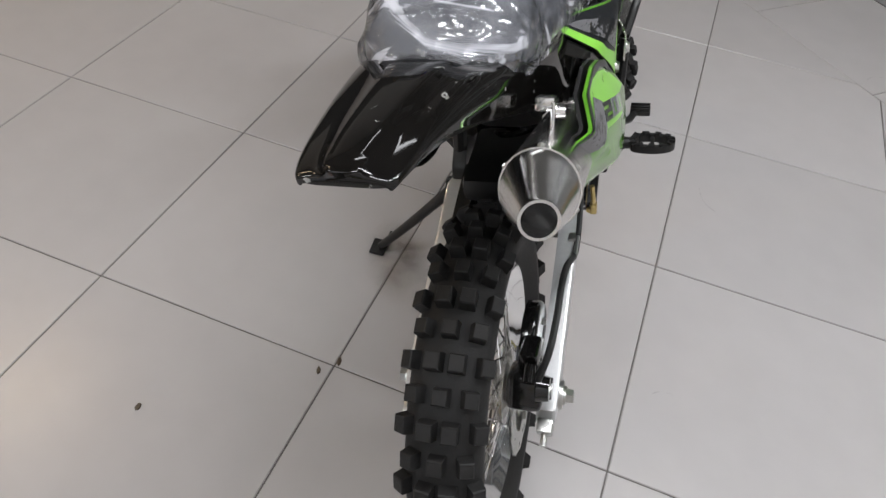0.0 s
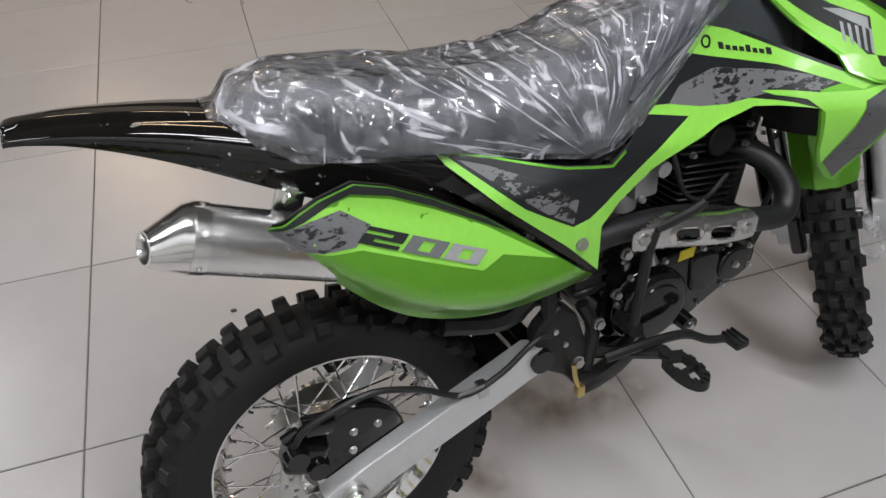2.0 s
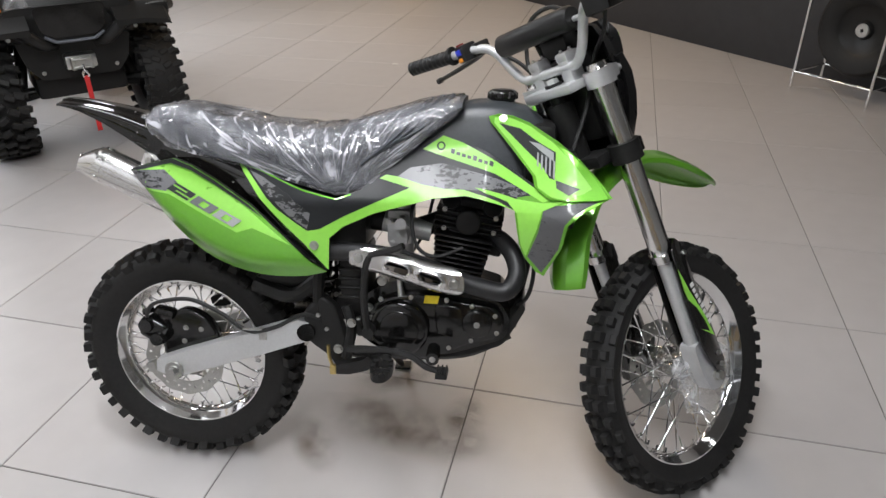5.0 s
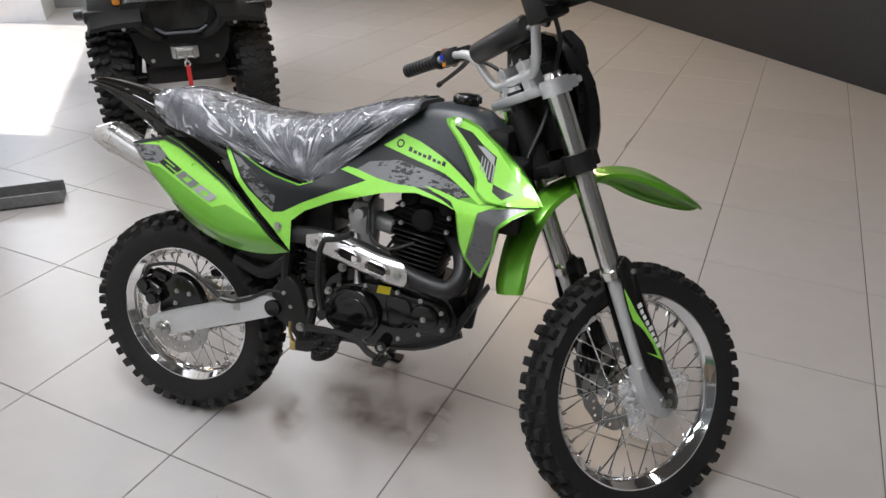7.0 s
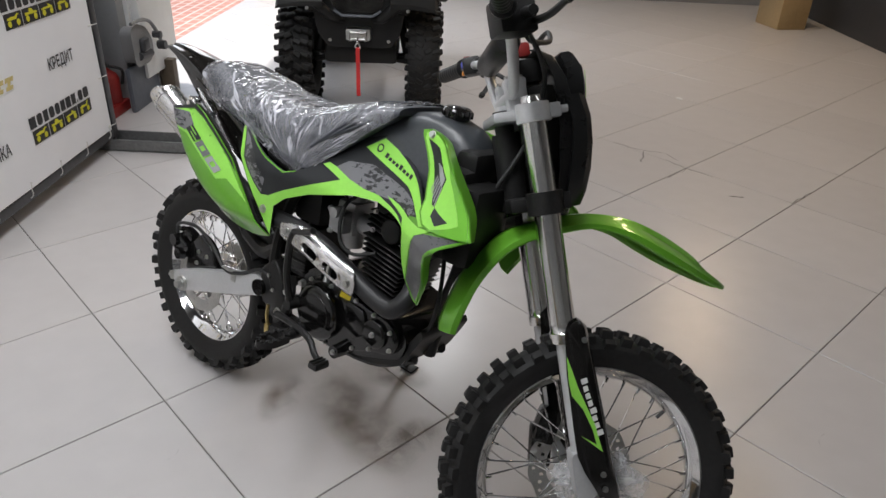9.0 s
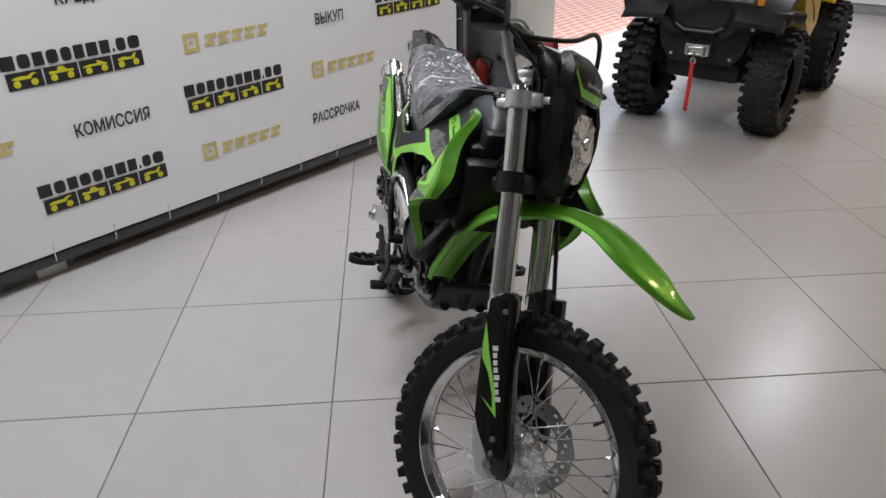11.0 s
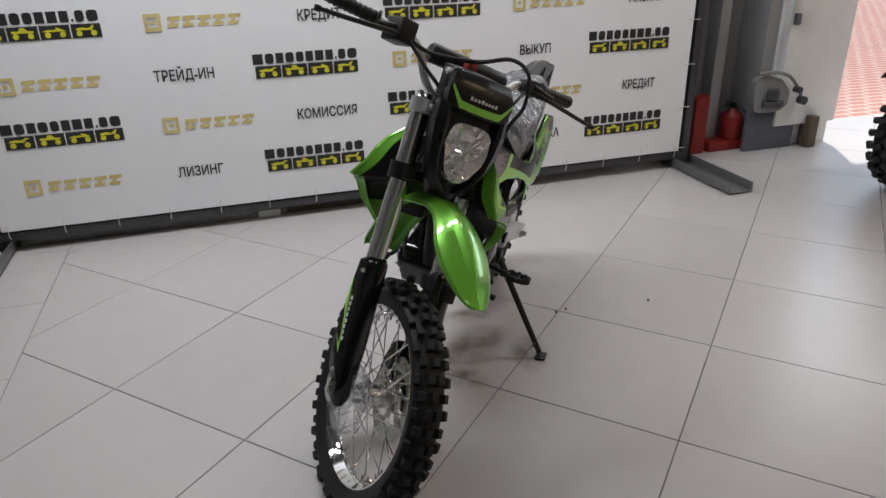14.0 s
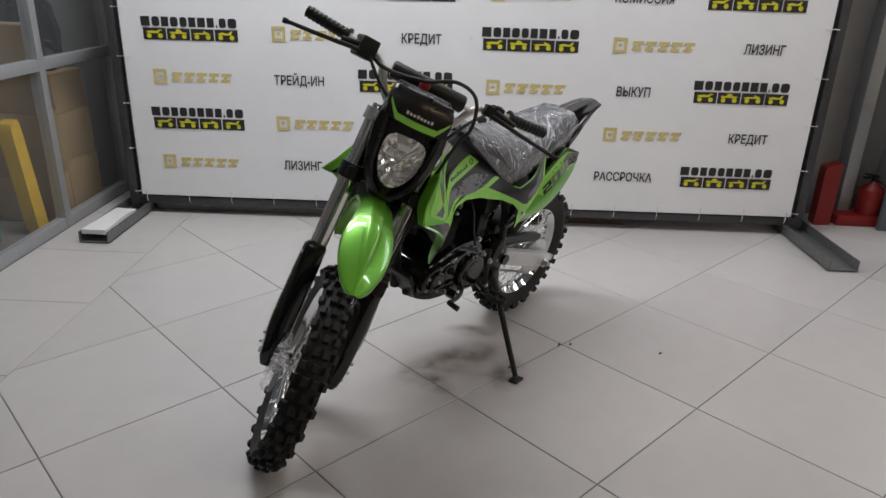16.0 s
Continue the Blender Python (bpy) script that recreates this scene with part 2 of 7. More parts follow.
SPLATTER = mat("splatter_sticker", (0.155, 0.155, 0.163), 0.40, vary=0.06, scale=30, coat=0.2, second=(0.010, 0.011, 0.012), second_scale=105, cut=(0.935, 0.955), clump=0.8)
GREY_STICKER = mat("grey_sticker", (0.085, 0.086, 0.090), 0.34, vary=0.1, scale=30, coat=0.5, second=(0.022, 0.023, 0.024), second_scale=120, cut=(0.895, 0.91), clump=0.65)
ENGINE = mat("black_engine_paint", (0.006, 0.0058, 0.0056), 0.10, vary=0.25, scale=40, rough_vary=0.04, bump=0.06, bump_scale=90, spec=0.6)
FIN = mat("black_fin_paint", (0.007, 0.0068, 0.0066), 0.40, vary=0.25, scale=40, bump=0.06, bump_scale=200, spec=0.3)
RUBBER = mat("tyre_rubber", (0.0135, 0.013, 0.0128), 0.62, vary=0.3, scale=25, bump=0.25, bump_scale=300, spec=0.35)
CHROME = mat("chrome", (0.84, 0.84, 0.84), 0.075, 1.0, vary=0.03, scale=30, rough_vary=0.02)
ALU = mat("polished_aluminium", (0.78, 0.77, 0.75), 0.19, 1.0, vary=0.06, scale=30, rough_vary=0.03)
SILVER = mat("silver_paint", (0.62, 0.625, 0.63), 0.36, 0.5, vary=0.06, scale=40, bump=0.04, bump_scale=300)
CAST = mat("cast_grey_alloy", (0.48, 0.48, 0.48), 0.45, 0.6, vary=0.1, scale=60, bump=0.1, bump_scale=400)
REFLECT = mat("silvered_reflector", (0.88, 0.885, 0.89), 0.12, 0.8, vary=0.04, scale=40)
STEEL = mat("zinc_steel", (0.55, 0.55, 0.53), 0.3, 1.0, vary=0.15, scale=60)
PIPE = mat("exhaust_pipe_black", (0.019, 0.019, 0.02), 0.45, 0.2, vary=0.3, scale=35, bump=0.06, bump_scale=300)
SEAT = mat("seat_vinyl", (0.050, 0.055, 0.066), 0.5, vary=0.15, scale=40, bump=0.2, bump_scale=500)
TANK = mat("tank_grey_plastic", (0.045, 0.05, 0.056), 0.36, vary=0.15, scale=30, bump=0.05, bump_scale=400)
WRAP = film("clear_wrap")
PALE_STICKER = mat("pale_sticker", (0.34, 0.35, 0.35), 0.3, vary=0.1, scale=40, coat=0.3)
LENS = glassy("wrapped_lens", (0.95, 0.96, 0.97), 0.04, 0.90, 0.45, 16.0)
HUB_FILM = glassy("hub_film", (0.85, 0.86, 0.88), 0.08, 0.84, 0.5, 12.0)
COVER_BLACK = mat("satin_black_cover", (0.012, 0.0135, 0.0155), 0.40, vary=0.15, scale=30, bump=0.03, bump_scale=300, spec=0.4)
NUMERAL_GREY = mat("grey_numeral", (0.15, 0.16, 0.16), 0.4, vary=0.15, scale=40)
BRUSHED = mat("brushed_aluminium", (0.72, 0.71, 0.70), 0.24, 1.0, vary=0.06, scale=60, rough_vary=0.04)
MASK = mat("black_mask_plastic", (0.010, 0.010, 0.010), 0.30, vary=0.2, scale=30, rough_vary=0.05, spec=0.35)
WHITE_STICKER = mat("white_sticker", (0.72, 0.72, 0.70), 0.3, vary=0.05, scale=40)
YELLOW = mat("yellow_sticker", (0.75, 0.60, 0.02), 0.4, vary=0.08, scale=40)
RED = mat("red_paint", (0.24, 0.015, 0.013), 0.5, vary=0.15, scale=20)
RED_STRAP = mat("red_webbing", (0.65, 0.03, 0.03), 0.7, vary=0.2, scale=60, bump=0.2, bump_scale=500)
BLUE = mat("blue_switch", (0.02, 0.04, 0.5), 0.4, vary=0.1, scale=60)
ORANGE = mat("orange_switch", (0.7, 0.25, 0.02), 0.4, vary=0.1, scale=60)
HOSE = mat("black_hose", (0.013, 0.013, 0.013), 0.5, vary=0.2, scale=50)
VINYL = mat("banner_vinyl", (0.84, 0.845, 0.87), 0.5, vary=0.025, scale=2.2, bump=0.12, bump_scale=6, rough_vary=0.08, second=(0.60, 0.595, 0.59), second_scale=5, cut=(0.66, 0.78))
PRINT_BLACK = mat("print_black", (0.022, 0.022, 0.024), 0.5, vary=0.15, scale=20)
PRINT_GOLD = mat("print_gold", (0.64, 0.53, 0.22), 0.5, vary=0.1, scale=20)
PRINT_YELLOW = mat("print_yellow", (0.66, 0.62, 0.03), 0.5, vary=0.08, scale=20)
TUBE = mat("grey_steel_tube", (0.075, 0.075, 0.08), 0.42, 0.4, vary=0.25, scale=12, bump=0.06, bump_scale=120)
CHANNEL = mat("raw_steel_channel", (0.20, 0.20, 0.20), 0.45, 0.6, vary=0.25, scale=14, bump=0.08, bump_scale=90)
TIE = mat("white_zip_tie", (0.7, 0.7, 0.68), 0.5, vary=0.1, scale=30)
WHITE_PAINT = mat("white_door_paint", (0.74, 0.74, 0.735), 0.42, vary=0.05, scale=4, bump=0.05, bump_scale=60)
WALL_LIGHT = mat("light_wall_paint", (0.34, 0.335, 0.325), 0.7, vary=0.05, scale=3, bump=0.1, bump_scale=80)
WALL_GREY = mat("grey_wall_panel", (0.23, 0.23, 0.235), 0.5, vary=0.1, scale=3, bump=0.08, bump_scale=60)
WALL_DARK = mat("dark_wall_panel", (0.022, 0.022, 0.024), 0.5, vary=0.2, scale=3, bump=0.08, bump_scale=60)
CEILING = mat("grey_ceiling", (0.14, 0.14, 0.14), 0.8, vary=0.04, scale=3, bump=0.1, bump_scale=50)
ALU_FRAME = mat("grey_aluminium_profile", (0.36, 0.37, 0.38), 0.4, 0.3, vary=0.06, scale=10)
CARD = mat("cardboard", (0.31, 0.215, 0.105), 0.8, vary=0.12, scale=10, bump=0.1, bump_scale=90)
WOOD = mat("brown_board", (0.10, 0.075, 0.05), 0.6, vary=0.3, scale=9, bump=0.1, bump_scale=60)
def paving(name, brick, joint):
    """Clinker bricks in long rows with pale sanded joints."""
    m = mat(name, brick, 0.85, vary=0.2, scale=5, bump=0.2, bump_scale=30)
    n, link = m.node_tree.nodes, m.node_tree.links.new
    b = n["Principled BSDF"]
    old = b.inputs["Base Color"].links[0].from_socket
    geo, mp, bricks = n.new("ShaderNodeTexCoord"), n.new("ShaderNodeMapping"), n.new("ShaderNodeTexBrick")
    bricks.inputs["Scale"].default_value, bricks.inputs["Mortar Size"].default_value = 1.0, 0.012
    bricks.inputs["Brick Width"].default_value, bricks.inputs["Row Height"].default_value = 0.21, 0.11
    bricks.inputs["Mortar"].default_value = (*joint, 1)
    link(geo.outputs["Object"], mp.inputs[0])
    link(mp.outputs[0], bricks.inputs["Vector"])
    link(old, bricks.inputs["Color1"])
    link(old, bricks.inputs["Color2"])
    link(bricks.outputs[0], b.inputs["Base Color"])
    return m


PAVING = paving("red_brick_paving", (0.42, 0.20, 0.165), (0.55, 0.47, 0.43))
BRICK_OUT = mat("pink_brick_wall", (0.55, 0.34, 0.28), 0.85, vary=0.15, scale=4, bump=0.2, bump_scale=30)
YELLOW_PLASTIC = mat("yellow_plastic", (0.62, 0.40, 0.02), 0.35, vary=0.08, scale=12, coat=0.3)
GREEN_PLASTIC = mat("green_plastic_crate", (0.03, 0.16, 0.06), 0.5, vary=0.15, scale=12)
SHELF_GREY = mat("slate_grey_steel", (0.10, 0.11, 0.13), 0.5, vary=0.15, scale=8)
PANE = glassy("window_glass", (0.4, 0.42, 0.44), 0.03, 0.93)
# black gloss broken by small pale specks
SPECK = mat("speckled_black_gloss", (0.006, 0.0055, 0.005), 0.05, vary=0.2, scale=30, coat=0.0, rough_vary=0.02, second=(0.34, 0.34, 0.33), second_scale=60, cut=(0.655, 0.67))
GLASS_CLEAR = glassy("headlight_glass", (0.8, 0.8, 0.82), 0.03, 0.7)



def blotch_mat(name, colour, scale, lo, hi, most=0.38, fade=False):
    """A thin see-through coat that breaks up into blots; fade: thins out towards its rim."""
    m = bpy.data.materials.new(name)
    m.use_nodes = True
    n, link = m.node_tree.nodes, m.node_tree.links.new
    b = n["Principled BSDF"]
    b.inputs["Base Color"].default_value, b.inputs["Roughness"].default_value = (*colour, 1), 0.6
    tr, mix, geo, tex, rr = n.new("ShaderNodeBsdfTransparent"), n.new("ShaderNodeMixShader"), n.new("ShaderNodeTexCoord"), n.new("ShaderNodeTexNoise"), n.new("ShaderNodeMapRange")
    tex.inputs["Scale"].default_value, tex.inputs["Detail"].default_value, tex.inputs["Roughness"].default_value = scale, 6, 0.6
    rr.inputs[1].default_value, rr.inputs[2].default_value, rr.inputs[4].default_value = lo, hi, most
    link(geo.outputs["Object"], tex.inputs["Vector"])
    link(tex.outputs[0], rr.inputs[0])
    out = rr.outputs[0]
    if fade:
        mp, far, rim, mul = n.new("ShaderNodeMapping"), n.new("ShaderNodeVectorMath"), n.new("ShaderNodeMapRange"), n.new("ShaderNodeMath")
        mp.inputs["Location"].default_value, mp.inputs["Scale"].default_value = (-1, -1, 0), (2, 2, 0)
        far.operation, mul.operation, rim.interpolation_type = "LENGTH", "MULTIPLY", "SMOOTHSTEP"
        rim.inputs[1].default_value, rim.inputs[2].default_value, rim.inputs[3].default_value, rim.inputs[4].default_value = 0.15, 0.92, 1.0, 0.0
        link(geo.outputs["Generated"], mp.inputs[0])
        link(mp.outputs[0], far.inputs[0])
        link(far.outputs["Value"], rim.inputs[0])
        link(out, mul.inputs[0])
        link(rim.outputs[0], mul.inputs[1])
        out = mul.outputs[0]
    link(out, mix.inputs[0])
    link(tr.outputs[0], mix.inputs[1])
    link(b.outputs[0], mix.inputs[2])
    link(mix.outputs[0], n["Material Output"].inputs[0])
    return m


SCUFF = blotch_mat("rubber_scuff", (0.20, 0.19, 0.18), 60, 0.42, 0.75)
# brown floor stain with the motorcycle's soft shadow painted into the same colour
STAIN_SHADE = blotch_mat("brown_stain_and_shade", (0.20, 0.145, 0.10), 7, 0.30, 0.72, 0.75, True)

# ---- building helpers ----


def finish(name, bm, material, smooth=40):
    bmesh.ops.recalc_face_normals(bm, faces=bm.faces[:])
    me = bpy.data.meshes.new(name)
    bm.to_mesh(me)
    bm.free()
    for m in material if isinstance(material, (list, tuple)) else (material,):
        me.materials.append(m)
    if smooth:
        me.polygons.foreach_set("use_smooth", [True] * len(me.polygons))
        me.set_sharp_from_angle(angle=radians(smooth))
    return me


def part(name, bm, material, parent, label="", m=None, smooth=40):
    """One mesh object under a thing or a part; m: its pose in the parent's space."""
    ob = new(name, bm if isinstance(bm, bpy.types.Mesh) else finish(name, bm, material, smooth))
    ob.parent = parent
    if m is not None:
        ob.matrix_local = m
    return tagged(ob, label) if label else ob


def thing(name, m, label, category, group=""):
    ob = new(name)
    ob.empty_display_size = 0.1
    ob.matrix_world = m
    return tagged(ob, label, category, group)


def solid(name, bm, material, label, category="", kind="", m=None, smooth=40, group=""):
    ob = new(name, finish(name, bm, material, smooth))
    if m is not None:
        ob.matrix_world = m
    return tagged(ob, label, category, group, kind)


def box(bm, c, s, bevel=0.0, m=None, seg=2):
    r = bmesh.ops.create_cube(bm, size=1.0)
    vs = r["verts"]
    bmesh.ops.scale(bm, vec=s, verts=vs)
    if bevel:
        es = list({e for v in vs for e in v.link_edges})
        out = bmesh.ops.bevel(bm, geom=es, offset=bevel, segments=seg, affect="EDGES", profile=0.6)
        vs = list({v for f in out["faces"] for v in f.verts} | {v for v in vs if v.is_valid})
    mm = Matrix.Translation(c) @ (m if m is not None else Matrix())
    bmesh.ops.transform(bm, matrix=mm, verts=vs)
    return vs


def frame_to(p0, p1):
    d = Vector(p1) - Vector(p0)
    return Matrix.Translation(p0) @ d.to_track_quat("Z", "Y").to_matrix().to_4x4(), d.length


def ring_loft(bm, rings, closed=True, caps=True):
    """Skin a list of vertex rings of equal length."""
    rows = [[bm.verts.new(p) for p in ring] for ring in rings]
    n = len(rows[0])
    for a, b in zip(rows, rows[1:]):
        for i in range(n if closed else n - 1):
            j = (i + 1) % n
            bm.faces.new((a[i], a[j], b[j], b[i]))
    if caps and closed:
        bm.faces.new(rows[0])
        bm.faces.new(rows[-1])
    return rows


def cyl(bm, p0, p1, r0, r1=None, seg=16, caps=True):
    r1 = r0 if r1 is None else r1
    m, length = frame_to(p0, p1)
    rings = []
    for z, r in ((0, r0), (length, r1)):
        rings.append([m @ Vector((r * math.cos(a), r * math.sin(a), z)) for a in (2 * math.pi * i / seg for i in range(seg))])
    ring_loft(bm, rings, True, caps)


def smooth_path(pts, step=6):
    """Catmull-Rom through the points."""
    p = [Vector(q) for q in pts]
    p = [2 * p[0] - p[1]] + p + [2 * p[-1] - p[-2]]
    out = []
    for i in range(1, len(p) - 2):
        for k in range(step):
            t = k / step
            a, b, c, d = p[i - 1:i + 3]
            out.append(0.5 * (2 * b + (c - a) * t + (2 * a - 5 * b + 4 * c - d) * t * t + (3 * b - a - 3 * c + d) * t ** 3))
    return out + [p[-2]]


def tube(bm, pts, r, seg=10, step=6, caps=True):
    path = smooth_path(pts, step) if step > 1 else [Vector(q) for q in pts]
    rad = r if callable(r) else (lambda t: r)
    rings, up = [], None
    for i, q in enumerate(path):
        d = (path[min(i + 1, len(path) - 1)] - path[max(i - 1, 0)]).normalized()
        if up is None:
            up = d.orthogonal().normalized()
        up = (up - up.dot(d) * d).normalized()
        side = d.cross(up)
        rr = rad(i / (len(path) - 1))
        rings.append([q + rr * (math.cos(a) * up + math.sin(a) * side) for a in (2 * math.pi * k / seg for k in range(seg))])
    ring_loft(bm, rings, True, caps)


def lathe(bm, profile, seg=48, axis="Y", closed=False):
    """Turn a profile of (along the axis, radius) round the axis through the origin."""
    rings = []
    for k in range(seg):
        a = 2 * math.pi * k / seg
        c, s = math.cos(a), math.sin(a)
        rings.append([Vector((r * c, y, r * s)) if axis == "Y" else Vector((r * c, r * s, y)) for y, r in profile])
    rows = [[bm.verts.new(p) for p in ring] for ring in rings]
    n = len(profile)
    for k in range(seg):
        a, b = rows[k], rows[(k + 1) % seg]
        for i in range(n if closed else n - 1):
            j = (i + 1) % n
            bm.faces.new((a[i], b[i], b[j], a[j]))


def plate(bm, poly, t0, t1, put):
    """A polygon of (a, b) pairs, given thickness; put(a, b, t) makes the place."""
    lo = [bm.verts.new(put(a, b, t0)) for a, b in poly]
    hi = [bm.verts.new(put(a, b, t1)) for a, b in poly]
    bm.faces.new(lo)
    bm.faces.new(list(reversed(hi)))
    for i in range(len(poly)):
        j = (i + 1) % len(poly)
        bm.faces.new((lo[i], lo[j], hi[j], hi[i]))


def dome(bm, poly, t0, t1, edge, put, n=4):
    """A plate with a rounded rim: poly of (a, b) pairs, from depth t0 out to t1; put(a, b, t) makes the place."""
    ca, cb = sum(p[0] for p in poly) / len(poly), sum(p[1] for p in poly) / len(poly)
    far = sum(math.hypot(a - ca, b - cb) for a, b in poly) / len(poly)
    rings = [[put(a, b, t0) for a, b in poly]]
    for k in range(n + 1):
        q = k / n * math.pi / 2
        sc = 1 - edge / far * (1 - math.cos(q))
        rings.append([put(ca + (a - ca) * sc, cb + (b - cb) * sc, t1 - edge * 0.8 * (1 - math.sin(q))) for a, b in poly])
    ring_loft(bm, rings)


def bolt(bm, p, d, r=0.007, h=0.006):
    p, d = Vector(p), Vector(d).normalized()
    cyl(bm, p, p + d * h, r, r * 0.92, 6)
    cyl(bm, p - d * 0.001, p + d * h * 0.3, r * 1.22, r * 1.18, 12)


BOLTS = {}


def bolts(parent, places, d, r=0.007, h=0.006, m=None, material=None):
    """Hexagon bolts, one object each, on shared meshes."""
    key = (r, h, material.name if material else "")
    if key not in BOLTS:
        bm = bmesh.new()
        bolt(bm, (0, 0, 0), (0, 0, 1), r, h)
        BOLTS[key] = finish("bolt", bm, material or STEEL)
    for p in places:
        turn = (Vector(d) if d is not None else Vector((0, p[1], p[2]))).to_track_quat("Z", "Y").to_matrix().to_4x4()
        part("bolt", BOLTS[key], None, parent, m=(m if m is not None else Matrix()) @ Matrix.Translation(p) @ turn)


def cells(poly, step):
    """A flat bmesh of the polygon (in x and y), cut into cells."""
    bm = bmesh.new()
    bm.faces.new([bm.verts.new((a, b, 0)) for a, b in poly])
    bmesh.ops.triangulate(bm, faces=bm.faces[:])
    for k in (0, 1):
        lo, hi = min(p[k] for p in poly), max(p[k] for p in poly)
        c = math.floor(lo / step) * step + step
        while c < hi - 1e-4:
            co, no = [0, 0, 0], [0, 0, 0]
            co[k], no[k] = c, 1
            bmesh.ops.bisect_plane(bm, geom=bm.verts[:] + bm.edges[:] + bm.faces[:], plane_co=co, plane_no=no, dist=1e-5)
            c += step
    return bm


def rounded(poly, r=0.25, n=3):
    """The polygon with its corners cut round."""
    out = []
    k = len(poly)
    for i in range(k):
        p, a, b = Vector(poly[i]), Vector(poly[i - 1]), Vector(poly[(i + 1) % k])
        s, e = p.lerp(a, r), p.lerp(b, r)
        for t in range(n + 1):
            w = t / n
            out.append(tuple((1 - w) ** 2 * s + 2 * w * (1 - w) * p + w * w * e))
    return out


def skin(poly, depth, lift, thick, side, step=0.0125):
    """A panel over a shaped flank: poly in (forward, up), depth(f, u) how far out it lies, side -1 for the machine's right, 1 for its left."""
    bm = cells(poly, step)
    front = bm.faces[:]
    if thick:
        out = bmesh.ops.extrude_face_region(bm, geom=front)
        for v in (g for g in out["geom"] if isinstance(g, bmesh.types.BMVert)):
            v.co.z = -thick
    for v in bm.verts:
        f, u, d = v.co
        v.co = (f, side * (depth(f, u) + lift + d), u)
    return bm


def ease(a, b, x):
    t = max(0.0, min(1.0, (x - a) / (b - a)))
    return t * t * (3 - 2 * t)


def letters(word, size, shear=0.0):
    """A flat mesh of the word in the built-in font, centred, in x and y."""
    cu = bpy.data.curves.new("lettering", "FONT")
    cu.body, cu.size, cu.align_x, cu.align_y, cu.shear = word, size, "CENTER", "CENTER", shear
    cu.resolution_u, cu.offset = 3, size * 0.016
    ob = new("lettering", cu)
    me = bpy.data.meshes.new_from_object(ob.evaluated_get(bpy.context.evaluated_depsgraph_get()))
    bpy.data.objects.remove(ob)
    bm = bmesh.new()
    bm.from_mesh(me)
    bpy.data.meshes.remove(me)
    return bm

# ---- the room ----
ROOM = Matrix.Rotation(ROOM_TURN, 4, "Z")   # x runs along the banner wall, y away from it
U0, U1, V0, V1, HIGH = -7.5, 2.66, -3.62, 2.78, 3.2
BORDER = 2.07


def room_box(bm, u0, u1, v0, v1, z0, z1, bevel=0.0):
    box(bm, ((u0 + u1) / 2, (v0 + v1) / 2, (z0 + z1) / 2), (u1 - u0, v1 - v0, z1 - z0), bevel)


bm = bmesh.new()
room_box(bm, U0 - 0.2, 5.2, V0 - 0.18, V1 + 0.2, -0.2, -0.003)
floor = solid("floor", bm, GROUT, "light grey porcelain tile floor with dark joints", "floor", "structure", ROOM, 0)

bm = bmesh.new()
room_box(bm, U0 - 0.2, 5.4, V0 - 0.4, V1 + 0.4, HIGH, HIGH + 0.15)
solid("ceiling", bm, CEILING, "plain grey ceiling", "ceiling", "structure", ROOM, 0)

bm = bmesh.new()
room_box(bm, U0 - 0.4, 5.4, V1, V1 + 0.2, -0.2, HIGH)
wall_n = solid("wall_north", bm, WALL_LIGHT, "light painted wall above a dark panel", "wall", "structure", ROOM, 0)
bm = bmesh.new()
room_box(bm, U0 + 0.003, 2.6, V1 - 0.02, V1 - 0.002, 0.0, 1.3, 0.003)
part("dark_panel", bm, WALL_DARK, wall_n, "dark grey panel along the foot of the wall")

bm = bmesh.new()
room_box(bm, U0 - 0.2, U0, V0 - 0.3, V1 + 0.2, -0.2, HIGH)
wall_w = solid("wall_west", bm, WALL_LIGHT, "light painted wall with a grey skirting", "wall", "structure", ROOM, 0)
bm = bmesh.new()
room_box(bm, U0 + 0.002, U0 + 0.02, V0 + 0.01, V1 - 0.03, 0.0, 0.11, 0.003)
part("skirting", bm, WALL_GREY, wall_w, "grey tiled skirting")
bm = bmesh.new()
room_box(bm, U0 + 0.002, U0 + 0.05, -2.35, -0.75, 0.115, 2.1, 0.01)
part("door_leaf", bm, WHITE_PAINT, wall_w, "white double door in the far wall")

DOOR_A, DOOR_B = -2.87, -6.7
bm = bmesh.new()
room_box(bm, -2.34, 5.2, V0 - 0.2, V0, -0.2, HIGH)
solid("wall_south", bm, WALL_GREY, "grey wall panels behind the banner", "wall", "structure", ROOM, 0)
bm = bmesh.new()
room_box(bm, DOOR_A, -2.34, -3.8, -3.34, -0.2, HIGH, 0.006)
room_box(bm, U0, DOOR_B, -3.8, -3.34, -0.2, HIGH, 0.006)
room_box(bm, DOOR_B, DOOR_A, -3.8, -3.34, 2.75, HIGH, 0.006)
gate = solid("wall_south_gate", bm, WHITE_PAINT, "white painted gateway open to the street", "gateway", "structure", ROOM, 0)
bm = bmesh.new()
room_box(bm, -2.335, -2.24, V0 + 0.003, -3.36, 0.0, 2.9, 0.01)
room_box(bm, -2.06, -1.98, V0 + 0.003, -3.5, 0.0, 2.9, 0.01)
room_box(bm, -1.80, -1.74, V0 + 0.003, -3.55, 0.0, 2.9, 0.006)
part("column_rib", bm, ALU_FRAME, gate, "grey steel ribs beside the gateway")
bm = bmesh.new()
room_box(bm, -2.87, -2.36, -3.34, -3.285, 0.16, 2.6, 0.012)
leaf = part("gate_leaf", bm, WHITE_PAINT, gate, "white metal gate leaf with a closing gear")
bm = bmesh.new()
